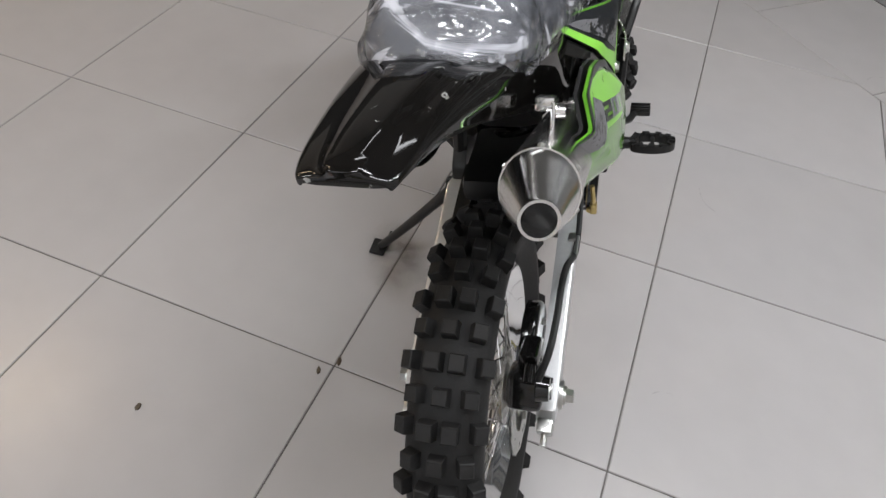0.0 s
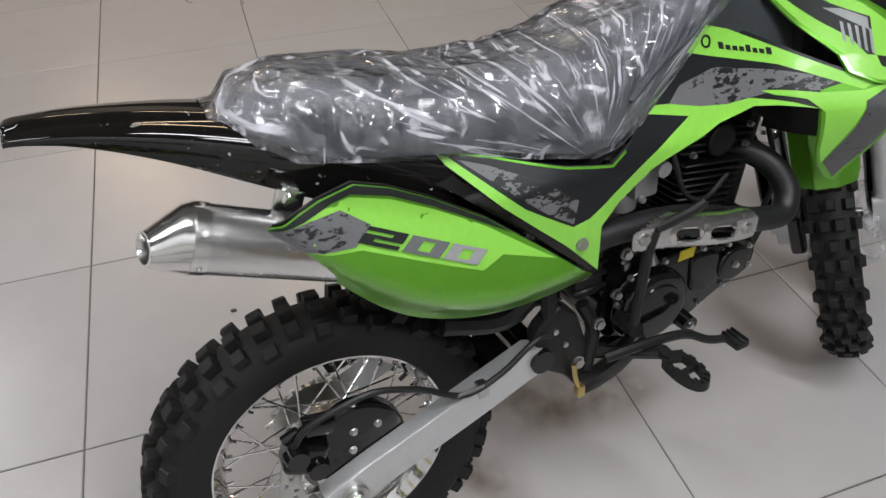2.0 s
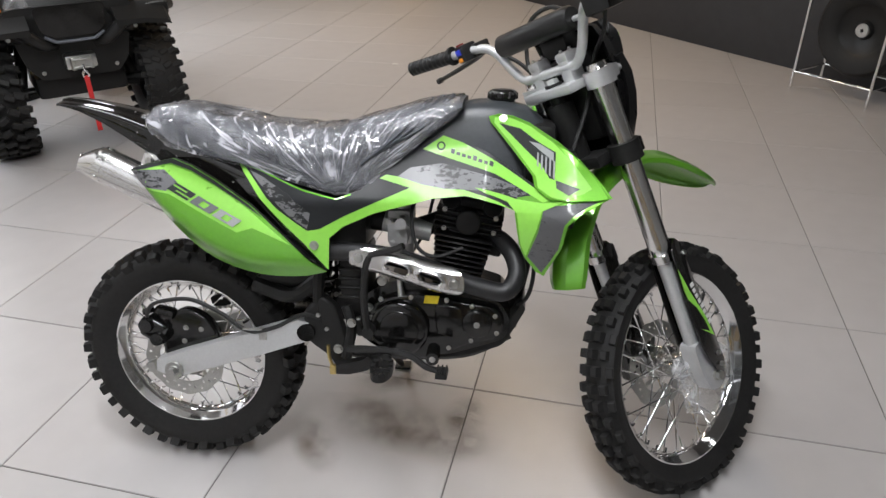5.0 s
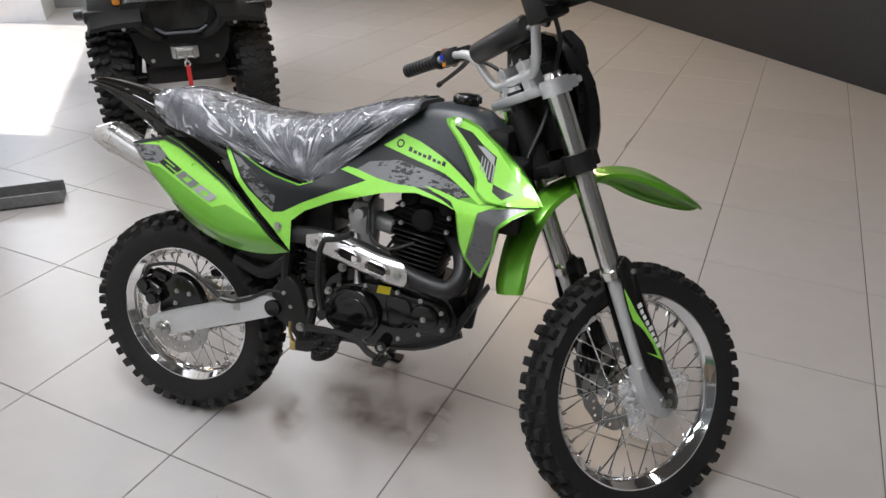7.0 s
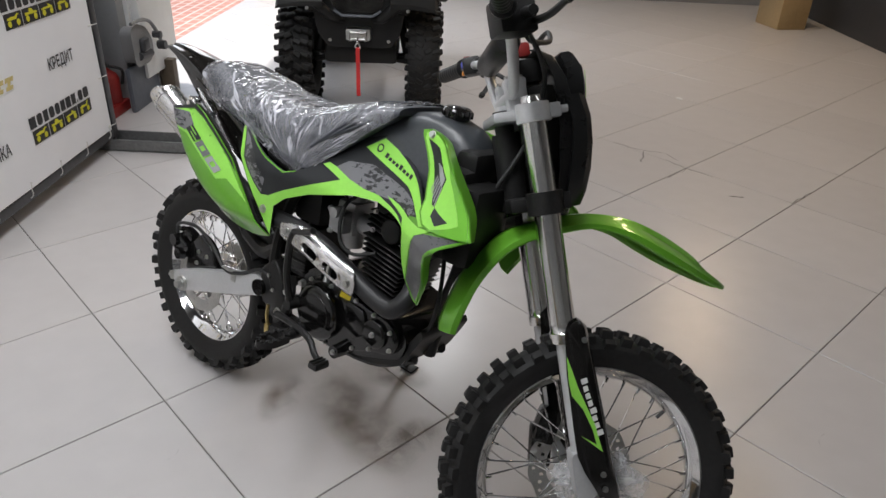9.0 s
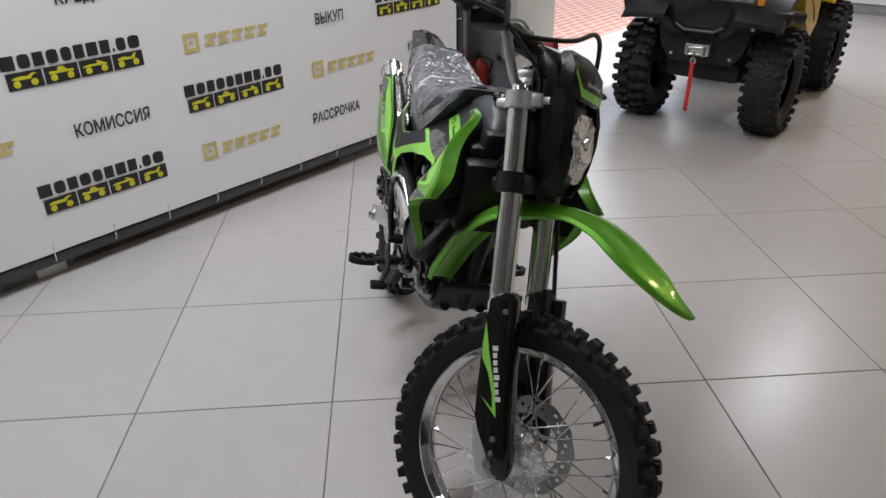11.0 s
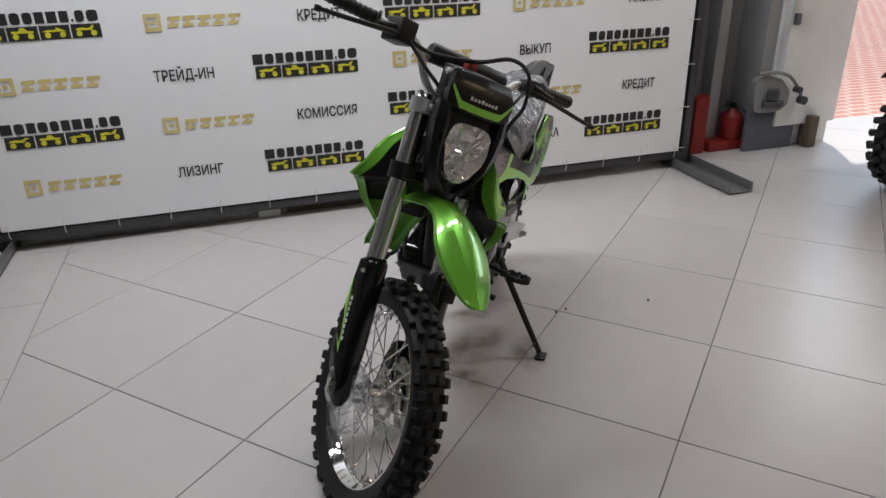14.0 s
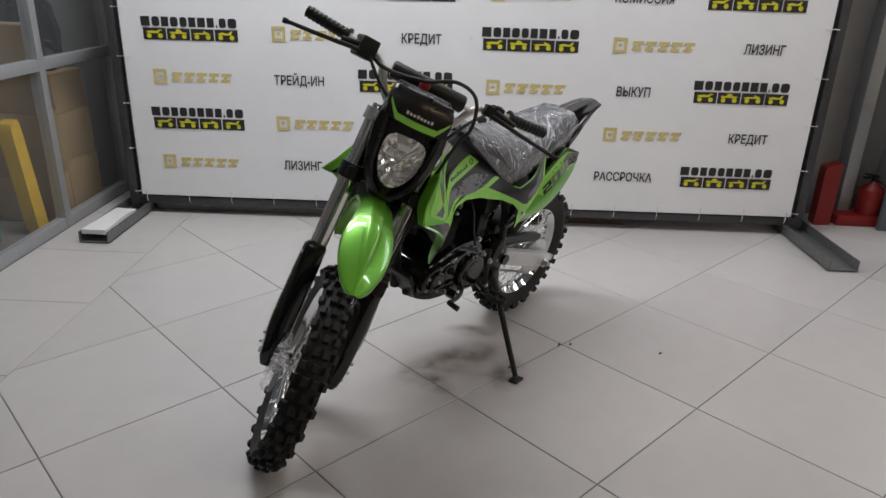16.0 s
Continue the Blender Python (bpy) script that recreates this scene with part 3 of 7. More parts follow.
dome(bm, rounded([(-2.16, 0.30), (-2.15, 0.49), (-2.22, 0.515), (-2.33, 0.48), (-2.39, 0.41), (-2.39, 0.33), (-2.33, 0.295)], 0.25), 3.33, 3.25, -0.02, lambda a, b, t: Vector((a, -t, b)))
gear = part("closing_gear", bm, WALL_GREY, leaf, "grey steel gate drive with a crank")
bm = bmesh.new()
tube(bm, [(-2.13, -3.24, 0.545), (-2.24, -3.23, 0.55), (-2.36, -3.23, 0.52), (-2.44, -3.23, 0.45), (-2.49, -3.23, 0.38)], 0.011, 8)
part("crank", bm, CHANNEL, gear)
for a, b, r in ((-2.46, 0.42, 0.022), (-2.51, 0.345, 0.028)):
    bm = bmesh.new()
    cyl(bm, (a, -3.26, b), (a, -3.21, b), r, r, 16)
    part("roller", bm, TUBE, gear)
bm = bmesh.new()
box(bm, (-2.27, -3.24, 0.40), (0.09, 0.04, 0.08), 0.018, seg=3)
cyl(bm, (-2.20, -3.25, 0.34), (-2.36, -3.25, 0.33), 0.024, 0.024, 14)
part("drive_motor", bm, TUBE, gear)
bm = bmesh.new()
room_box(bm, -2.55, -2.15, -3.335, -3.305, 0.0, 0.27, 0.01)
part("gate_plinth", bm, SHELF_GREY, gate, "grey plinth under the gate drive")
bm = bmesh.new()
box(bm, (-2.39, -3.27, 0.87), (0.035, 0.03, 0.07), 0.004)
part("hinge_block", bm, SHELF_GREY, leaf)
bm = bmesh.new()
cyl(bm, (-2.20, -3.24, 1.02), (-2.44, -3.24, 1.01), 0.016, 0.016, 10)
part("hinge_bar", bm, CHANNEL, leaf)
bm = bmesh.new()
room_box(bm, -2.69, -2.62, -3.33, -3.23, 0.0, 0.22, 0.006)
part("gate_stop", bm, WOOD, gate, "brown wooden block under the gate leaf")
bm = bmesh.new()
cyl(bm, (-2.62, -3.283, 1.0), (-2.62, -3.27, 1.0), 0.011, 0.011, 10)
part("lock_hole", bm, BLACK, leaf)

bm = bmesh.new()
room_box(bm, 5.2, 5.4, V0 - 0.2, V1 + 0.2, -0.2, HIGH)
solid("wall_east", bm, WALL_LIGHT, "plain light wall behind the glass partition", "wall", "structure", ROOM, 0)

# outdoors beyond the gateway
bm = bmesh.new()
room_box(bm, -40, 40, -60, -3.81, -0.3, -0.05)
street = solid("ground", bm, PAVING, "red brick paving in bright daylight", "paving", "structure", ROOM, 0)
bm = bmesh.new()
room_box(bm, -9, 1.5, -11.2, -10.8, -0.05, 3.2)
yard = solid("wall_yard", bm, BRICK_OUT, "pink brick wall across the yard", "wall", "structure", ROOM, 0)
bm = bmesh.new()
for k in range(28):
    room_box(bm, -9.0, 1.5, -10.8, -10.794, k * 0.11 - 0.04, k * 0.11 + 0.055)
tagged(part("brick_courses", bm, BRICK_OUT, yard, m=Matrix()), kind="stuff")

# glass partition
bm = bmesh.new()
for v in (-3.6, -2.83, -1.98, -1.08, -0.14, 0.8, 1.74, 2.72):
    box(bm, (U1 + 0.03, v, 1.55), (0.06, 0.055, 3.1), 0.004)
for z in (0.03, 0.90, 1.95, 3.1):
    box(bm, (U1 + 0.03, -0.44, z), (0.055, 6.3, 0.06), 0.004)
glazing = solid("window_1", bm, ALU_FRAME, "grey aluminium partition with clear panes", "partition", "structure", ROOM)
for a, b in ((-3.57, -2.86), (-2.80, -2.01), (-1.95, -1.11), (-1.05, -0.17), (-0.11, 0.77), (0.83, 1.71), (1.77, 2.69)):
    for z0, z1 in ((0.06, 0.87), (0.93, 1.92), (1.98, 3.07)):
        bm = bmesh.new()
        room_box(bm, U1 + 0.026, U1 + 0.032, a, b, z0, z1)
        p = part("pane", bm, PANE, glazing, smooth=0)
        p.visible_shadow = False

# stores behind the glass


def carton(u, v, z, su, sv, sz, turn=0.0):
    bm = bmesh.new()
    box(bm, (0, 0, sz / 2), (su, sv, sz), 0.006)
    for k in (-1, 1):
        box(bm, (0, k * sv * 0.25, sz + 0.002), (su * 0.98, sv * 0.47, 0.003), 0)
    box(bm, (0, 0, sz + 0.004), (su, 0.05, 0.001), 0)
    ob = solid("cardboard_box", bm, CARD, "brown taped cardboard box in a stack behind the glass", "box", m=ROOM @ pose(u, v, z, 0, 0, turn), group="stored boxes")
    return ob


for u, v, z, su, sv, sz, tn in ((2.94, -3.25, 0.0, 0.36, 0.36, 0.30, 2), (2.94, -3.25, 0.305, 0.34, 0.34, 0.28, -3), (2.95, -3.24, 0.59, 0.35, 0.35, 0.22, 2), (2.92, -2.97, 0.0, 0.34, 0.18, 0.26, -1), (2.92, -2.97, 0.265, 0.32, 0.17, 0.36, 1), (2.93, -2.98, 0.63, 0.30, 0.16, 0.46, 0), (3.45, -2.60, 0.0, 0.45, 0.40, 0.34, -5), (3.45, -2.60, 0.345, 0.42, 0.4, 0.40, 3),
                               (3.45, -2.6, 0.75, 0.44, 0.36, 0.30, 6), (4.0, -3.0, 0.0, 0.6, 0.5, 0.6, 0), (4.0, -2.4, 0.0, 0.6, 0.5, 0.7, 4)):
    carton(u, v, z, su, sv, sz, tn)
bm = bmesh.new()
plate(bm, rounded([(-0.05, 0), (0.06, 0), (0.15, 0.62), (0.06, 0.64)], 0.15), -0.035, 0.035, lambda a, b, t: Vector((t, a, b)))
solid("yellow_board", bm, YELLOW_PLASTIC, "tall yellow plastic board leaning behind the glass", "board", m=ROOM @ pose(2.80, -2.76, 0.002, 0, 0, 4))
bm = bmesh.new()
box(bm, (0, 0, 0.11), (0.5, 0.4, 0.22), 0.02)
for k in range(6):
    box(bm, (-0.252, -0.15 + k * 0.06, 0.11), (0.008, 0.02, 0.16), 0.003)
solid("plastic_crate", bm, GREEN_PLASTIC, "dark green plastic crate behind the glass", "crate", m=ROOM @ pose(3.12, -2.36, 0.0, 0, 0, 6))
bm = bmesh.new()
for z in (0.42, 1.0, 1.6):
    box(bm, (0, 0, z), (0.5, 1.2, 0.03), 0.004)
for a in (-0.23, 0.23):
    for b in (-0.58, 0.58):
        box(bm, (a, b, 1.0), (0.035, 0.035, 2.0), 0.004)
solid("storage_shelf", bm, SHELF_GREY, "slate grey steel shelf behind the glass", "shelf", m=ROOM @ pose(3.6, -1.4, 0.0))
bm = bmesh.new()
box(bm, (0, 0, 0.16), (0.12, 0.16, 0.32), 0.03)
cyl(bm, (0, 0, 0.3), (0, 0, 0.37), 0.03, 0.03, 12)
solid("canister", bm, WHITE_PAINT, "white plastic canister standing on a shelf", "canister", m=ROOM @ pose(3.5, -1.95, 1.016))
bm = bmesh.new()
box(bm, (0, 0, 0.3), (0.16, 0.10, 0.6), 0.03)
solid("paper_bundle", bm, CARD, "pale paper bundle upright beside the shelf", "bundle", m=ROOM @ pose(2.90, -2.08, 0.0, 0, 0, 0))

bm = bmesh.new()
rings = []
for z, w in ((0.0, 0.12), (0.06, 0.17), (0.22, 0.18), (0.36, 0.15), (0.44, 0.07)):
    rings.append([Vector((w * (0.85 + 0.25 * noise.noise(Vector((math.cos(a) * 2, math.sin(a) * 2, z * 9)))) * math.cos(a), w * (0.85 + 0.25 * noise.noise(Vector((math.cos(a) * 2, math.sin(a) * 2, z * 9 + 4)))) * math.sin(a), z)) for a in (2 * math.pi * k / 22 for k in range(22))])
ring_loft(bm, rings)
solid("black_bag", bm, BLACK_GLOSS, "crumpled black plastic bag on a box behind the glass", "bag", m=ROOM @ pose(2.95, -3.25, 0.815), smooth=25)

# banner on a steel stand
BAN_L, BAN_R = Vector((3.872, -0.540, 0)), Vector((1.152, -3.312, 0))
bd = (BAN_R - BAN_L).normalized()
BAN_LEN = (BAN_R - BAN_L).length
BAN = Matrix.Translation(BAN_L) @ Matrix.Rotation(math.atan2(bd.y, bd.x), 4, "Z")   # x along the sheet, y behind it
TOP = 2.3
banner = thing("banner_stand", BAN, "white printed vinyl banner tied to a grey steel tube stand", "banner")
bm = bmesh.new()
bn = 40
g = [[bm.verts.new((BAN_LEN * i / bn, 0.0009 * math.sin(i * 0.9) + 0.0006 * math.sin(i * 2.3 + j), 0.118 + (TOP - 0.118) * j / 14)) for j in range(15)] for i in range(bn + 1)]
for i in range(bn):
    for j in range(14):
        bm.faces.new((g[i][j], g[i + 1][j], g[i + 1][j + 1], g[i][j + 1]))
out = bmesh.ops.extrude_face_region(bm, geom=bm.faces[:])
for v in (q for q in out["geom"] if isinstance(q, bmesh.types.BMVert)):
    v.co.y += 0.002
sheet = part("banner_sheet", bm, VINYL, banner, "white vinyl sheet with black and gold printing")
bm = bmesh.new()
box(bm, (BAN_LEN / 2, 0.03, 0.085), (BAN_LEN + 0.14, 0.045, 0.045), 0.006)
part("bottom_tube", bm, TUBE, banner)
bm = bmesh.new()
box(bm, (BAN_LEN / 2, 0.03, TOP + 0.04), (BAN_LEN + 0.14, 0.045, 0.045), 0.006)
part("top_tube", bm, TUBE, banner)
for x in (-0.055, BAN_LEN + 0.055):
    bm = bmesh.new()
    box(bm, (x, 0.03, TOP / 2 + 0.05), (0.05, 0.05, TOP), 0.006)
    part("post", bm, TUBE, banner)
for x, a, b in ((-0.05, -0.53, 0.25), (BAN_LEN + 0.06, -0.55, 0.25)):
    bm = bmesh.new()
    box(bm, (x, (a + b) / 2, 0.009), (0.16, b - a, 0.008), 0.001)
    for k in (-0.076, 0.076):
        box(bm, (x + k, (a + b) / 2, 0.035), (0.008, b - a, 0.06), 0.001)
    part("foot_channel", bm, CHANNEL, banner, "open steel channel foot")
bm = bmesh.new()
plate(bm, [(-0.12, -0.06), (-0.52, -0.066), (-0.525, 0.066), (-0.25, 0.06), (-0.14, 0.065)], 0.014, 0.04, lambda a, b, t: Vector((-0.05 + b, a, t + 0.032 + 0.006 * math.sin(a * 20))))
tagged(solid("polystyrene_strip", bm, WHITE_PAINT, "white polystyrene strip lying in the channel foot", "packing", m=BAN, smooth=0))
tie = bmesh.new()
tube(tie, [(0, -0.012, 0.03), (0, -0.006, 0.0), (0, -0.004, -0.03), (0, 0.04, -0.065)], 0.0022, 6, 4)
box(tie, (0.0, -0.011, 0.032), (0.007, 0.006, 0.006), 0.001)
tie = finish("zip_tie", tie, TIE)
for k in range(16):
    part("zip_tie", tie, None, banner, m=Matrix.Translation((0.03 + k * (BAN_LEN - 0.06) / 15, 0, 0.118)))
for s, x in ((-1, 0.0), (1, BAN_LEN)):
    for k in range(8):
        part("zip_tie", tie, None, banner, m=Matrix.Translation((x, 0, 0.14 + 0.262 * k)) @ Matrix.Rotation(radians(90 * s), 4, "Y"))


def flat(poly, x, z, lift):
    return lambda a, b, t: Vector((x + a, -lift - t, z + b))


def rect(a0, b0, a1, b1, lean=0.0):
    return [(a0, b0), (a1, b0), (a1 + lean, b1), (a0 + lean, b1)]


def disc_poly(cx, cy, r, n=12):
    return [(cx + r * math.cos(2 * math.pi * k / n), cy + r * math.sin(2 * math.pi * k / n)) for k in range(n)]


def printed(name, shapes, material, lift=0.0022):
    bm = bmesh.new()
    for poly in shapes:
        plate(bm, poly, 0.0, 0.0006, flat(None, 0, 0, lift))
    return finish(name, bm, material, 0)


MARK_W = 0.53 / 4
BOX_PRINT = printed("mark_box", [rect(-MARK_W / 2 + 0.003, 0, MARK_W / 2 - 0.003, 0.062)], PRINT_BLACK)
VEHICLES = [printed("vehicle_shape", [disc_poly(-0.031, 0.020, 0.0132), disc_poly(0.031, 0.020, 0.0132), body], PRINT_YELLOW, 0.0034) for body in (
    [(-0.046, 0.036), (-0.02, 0.0335), (0.02, 0.0335), (0.030, 0.046), (0.046, 0.050), (0.030, 0.055), (0.010, 0.045), (-0.012, 0.047), (-0.042, 0.044)],
    [(-0.046, 0.0335), (0.046, 0.0335), (0.046, 0.041), (0.022, 0.043), (0.008, 0.057), (-0.010, 0.057), (-0.016, 0.043), (-0.046, 0.045)],
    [(-0.050, 0.0335), (0.046, 0.0335), (0.036, 0.041), (0.012, 0.052), (0.004, 0.052), (0.008, 0.042), (-0.030, 0.042), (-0.050, 0.038)],
    [(-0.040, 0.0335), (0.026, 0.0335), (0.036, 0.056), (0.028, 0.056), (0.012, 0.042), (-0.020, 0.047), (-0.046, 0.041)])]
RING_PRINT = printed("gold_ring", [rect(-0.225, 0.0, -0.15, 0.016), rect(-0.225, 0.064, -0.15, 0.08), rect(-0.225, 0.016, -0.209, 0.064), rect(-0.166, 0.016, -0.15, 0.064), rect(-0.198, 0.033, -0.177, 0.048)], PRINT_GOLD)
GOLD_BAR = printed("gold_bar", [rect(0, 0.046, 0.058, 0.064, 0.006), rect(-0.004, 0.014, 0.045, 0.030, 0.006), rect(0.012, 0.030, 0.032, 0.046, 0.006)], PRINT_GOLD)
BLOCKS = {}
for wd in (0.058, 0.05, 0.046, 0.056):
    BLOCKS[wd, 0] = printed("mark_block", [rect(0, 0.072, wd - 0.008, 0.122)], PRINT_BLACK)
    BLOCKS[wd, 1] = printed("mark_block", [rounded(rect(0, 0.072, wd - 0.008, 0.122), 0.3, 2)], PRINT_BLACK)
BLOCKS[0.016, 0] = printed("mark_block", [rect(0, 0.072, 0.008, 0.086)], PRINT_BLACK)


def big_mark(x, z):
    """The seller's mark: a row of heavy blocks over four black boxes with yellow vehicle shapes."""
    for k in range(4):
        spot = Matrix.Translation((x - 0.265 + (k + 0.5) * MARK_W, 0, z))
        part("mark_box", BOX_PRINT, None, sheet, m=spot)
        part("vehicle_shape", VEHICLES[k], None, sheet, m=spot)
    a = -0.27
    for k, wd in enumerate((0.058, 0.05, 0.046, 0.05, 0.046, 0.046, 0.05, 0.046, 0.016, 0.046, 0.056)):
        part("mark_block", BLOCKS[wd, 1 if k in (1, 3, 4, 9, 10) else 0], None, sheet, m=Matrix.Translation((x + a, 0, z)))
        a += wd * 1.06


def gold_mark(x, z):
    """The maker's mark: a square ring and five slanted bars in gold."""
    part("gold_ring", RING_PRINT, None, sheet, m=Matrix.Translation((x, 0, z)))
    for k in range(5):
        part("gold_bar", GOLD_BAR, None, sheet, m=Matrix.Translation((x - 0.122 + k * 0.07, 0, z)))


def word(text, x, z):
    bm = letters(text, 0.072)
    for v in bm.verts:
        v.co = (x + 0.024 + v.co.x * 0.76, -0.0028, z + 0.045 + v.co.y)
    part("lettering", bm, PRINT_BLACK, sheet, "dark grey printed word", smooth=0)


ROWS = ((0.280, 0.322, ("g", "ЛИЗИНГ", "m", "g", "РАССРОЧКА", "m")), (0.526, 0.380, ("m", "g", "КОМИССИЯ", "m", "g", "КРЕДИТ")), (0.772, 0.322, ("g", "ТРЕЙД-ИН", "m", "g", "ВЫКУП", "m")),
        (1.021, 0.380, ("m", "g", "КРЕДИТ", "m", "g", "ЛИЗИНГ")), (1.268, 0.322, ("g", "ВЫКУП", "m", "g", "КОМИССИЯ", "m")), (1.515, 0.380, ("m", "g", "РАССРОЧКА", "m", "g", "ТРЕЙД-ИН")))
for z, x0, row in ROWS:
    for k, what in enumerate(row):
        x = x0 + 0.008 + 0.6265 * k
        if what == "m":
            big_mark(x, z)
        elif what == "g":
            gold_mark(x + 0.05, z + 0.01)
        else:
            word(what, x, z)

# board and steel lengths lying behind the foot of the banner
bm = bmesh.new()
box(bm, (0, 0, 0.055), (1.55, 0.03, 0.11), 0.004)
solid("wooden_board", bm, WOOD, "brown wooden board on edge behind the banner foot", "board", m=BAN @ pose(2.15, 0.10, 0))
bm = bmesh.new()
box(bm, (0, 0, 0.03), (1.35, 0.05, 0.06), 0.004)
box(bm, (0.66, -0.027, 0.03), (0.02, 0.006, 0.06), 0.001)
solid("steel_profile", bm, CHANNEL, "grey steel profile lying behind the banner foot", "profile", m=BAN @ pose(0.72, 0.10, 0))
bm = bmesh.new()
box(bm, (0, 0, 0.02), (0.12, 0.012, 0.04), 0.002)
solid("carton_scrap", bm, [WHITE_PAINT], "small white and red carton scrap on the board", "carton", m=BAN @ pose(1.30, 0.07, 0.0, 0, 0, 0))

# fire point in the corner


def extinguisher(u, v, h, r, turn):
    e = thing("fire_extinguisher", ROOM @ pose(u, v, 0.065, 0, 0, turn), "red fire extinguisher standing on a red board", "extinguisher", "fire extinguishers")
    bm = bmesh.new()
    lathe(bm, [(0, 0.001), (0, r * 0.95), (0.01, r), (h * 0.62, r), (h * 0.72, r * 0.85), (h * 0.82, r * 0.4), (h * 0.9, r * 0.22), (h * 0.9, 0.001)], 24, "Z")
    part("cylinder", bm, RED, e)
    bm = bmesh.new()
    cyl(bm, (0, 0, h * 0.88), (0, 0, h), r * 0.28, r * 0.25, 10)
    box(bm, (r * 0.5, 0, h), (r * 1.6, 0.02, 0.012), 0.003)
    box(bm, (r * 0.5, 0, h * 1.06), (r * 1.5, 0.018, 0.01), 0.003, Matrix.Rotation(-0.2, 4, "Y"))
    part("valve", bm, BLACK, e)
    bm = bmesh.new()
    tube(bm, [(0, r * 0.3, h * 0.93), (0, r * 1.3, h * 0.8), (0, r * 1.15, h * 0.45)], 0.009, 8)
    part("hose", bm, HOSE, e)


bm = bmesh.new()
room_box(bm, -2.36, -1.93, -3.54, -3.38, 0.0, 0.065, 0.004)
solid("fire_board", bm, RED, "red wooden board on the floor by the wall", "board", m=ROOM)
extinguisher(-2.15, -3.46, 0.24, 0.075, 20)
bm = bmesh.new()
plate(bm, rounded([(-0.05, 0), (0.05, 0), (0.05, 0.37), (-0.05, 0.40)], 0.08), -0.04, 0.04, lambda a, b, t: Vector((a, t, b)))
solid("fire_box", bm, RED, "red metal fire box beside the banner post", "box", m=ROOM @ pose(-1.84, -3.42, 0, 0, 0, 0))

# ---- tiles of the floor ----


def clip(poly, nx, ny, d):
    """Keep the part of the polygon where nx x + ny y <= d."""
    out = []
    for i, p in enumerate(poly):
        q = poly[(i + 1) % len(poly)]
        a, b = nx * p[0] + ny * p[1] - d, nx * q[0] + ny * q[1] - d
        if a <= 0:
            out.append(p)
        if a * b < 0:
            t = a / (a - b)
            out.append((p[0] + t * (q[0] - p[0]), p[1] + t * (q[1] - p[1])))
    return out


def tile_mesh(poly):
    c = Vector((sum(p[0] for p in poly) / len(poly), sum(p[1] for p in poly) / len(poly)))
    inner = [tuple(Vector(p) + (c - Vector(p)).normalized() * 0.0022) for p in poly]
    bm = bmesh.new()
    rows = [[bm.verts.new((*p, z)) for p in q] for q, z in ((poly, -0.012), (poly, -0.0016), (inner, 0.0))]
    for a, b in zip(rows, rows[1:]):
        for i in range(len(poly)):
            j = (i + 1) % len(poly)
            bm.faces.new((a[i], a[j], b[j], b[i]))
    bm.faces.new(rows[2])
    return finish("tile", bm, TILE, 0)


def build_tiles():
    t, gap = 0.6, 0.0018
    whole = tile_mesh([(gap, gap), (t - gap, gap), (t - gap, t - gap), (gap, t - gap)])
    inv = floor.matrix_world.inverted()
    turned = inv.to_3x3().to_4x4()
    for i in range(-14, 9):
        for j in range(-14, 12):
            sq = [(i * t + a, j * t + b) for a, b in ((gap, gap), (t - gap, gap), (t - gap, t - gap), (gap, t - gap))]
            ur = [((x + y) * S2, (y - x) * S2) for x, y in sq]
            us, vs = [p[0] for p in ur], [p[1] for p in ur]
            if min(us) > BORDER or max(us) < U0 or min(vs) > V1 or max(vs) < -3.8:
                continue
            if max(us) <= BORDER and min(us) >= U0 and max(vs) <= V1 and min(vs) >= -3.8:
                part("tile", whole, None, floor, m=inv @ Matrix.Translation((i * t, j * t, 0)))
                continue
            poly = clip(clip(clip(clip(ur, 1, 0, BORDER - gap), -1, 0, -U0), 0, 1, V1), 0, -1, 3.8)
            if len(poly) > 2:
                part("tile", tile_mesh(poly), None, floor)
    for k in range(-5, 9):
        v0 = -1.89 + k * t
        a, b = max(v0 + gap, -3.62), min(v0 + t - gap, V1)
        if b - a > 0.05:
            part("tile", tile_mesh([(BORDER + gap, a), (U1, a), (U1, b), (BORDER + gap, b)]), None, floor)

# ---- the motorcycle ----
# its own axes: x forward, y to its left, z up along its leaning plane; the origin is where the rear tyre stands
LEAN, HEAD, STEER, RAKE = 12.0, 7.5, 44.0, 23.6
BIKE = pose(1.600, -1.290, 0, 0, 0, 90 + HEAD) @ pose(0, 0, 0, -LEAN, 0, 0)
FORK = Matrix.Translation((1.0704, 0.006, 0.664)) @ pose(0, 0, 0, 0, -RAKE, 0) @ pose(0, 0, 0, 0, 0, STEER)   # x ahead, y left, z up along the steering axis
bike = thing("motorcycle", BIKE, "lime green and black off-road motorcycle leaning on its side stand", "motorcycle")


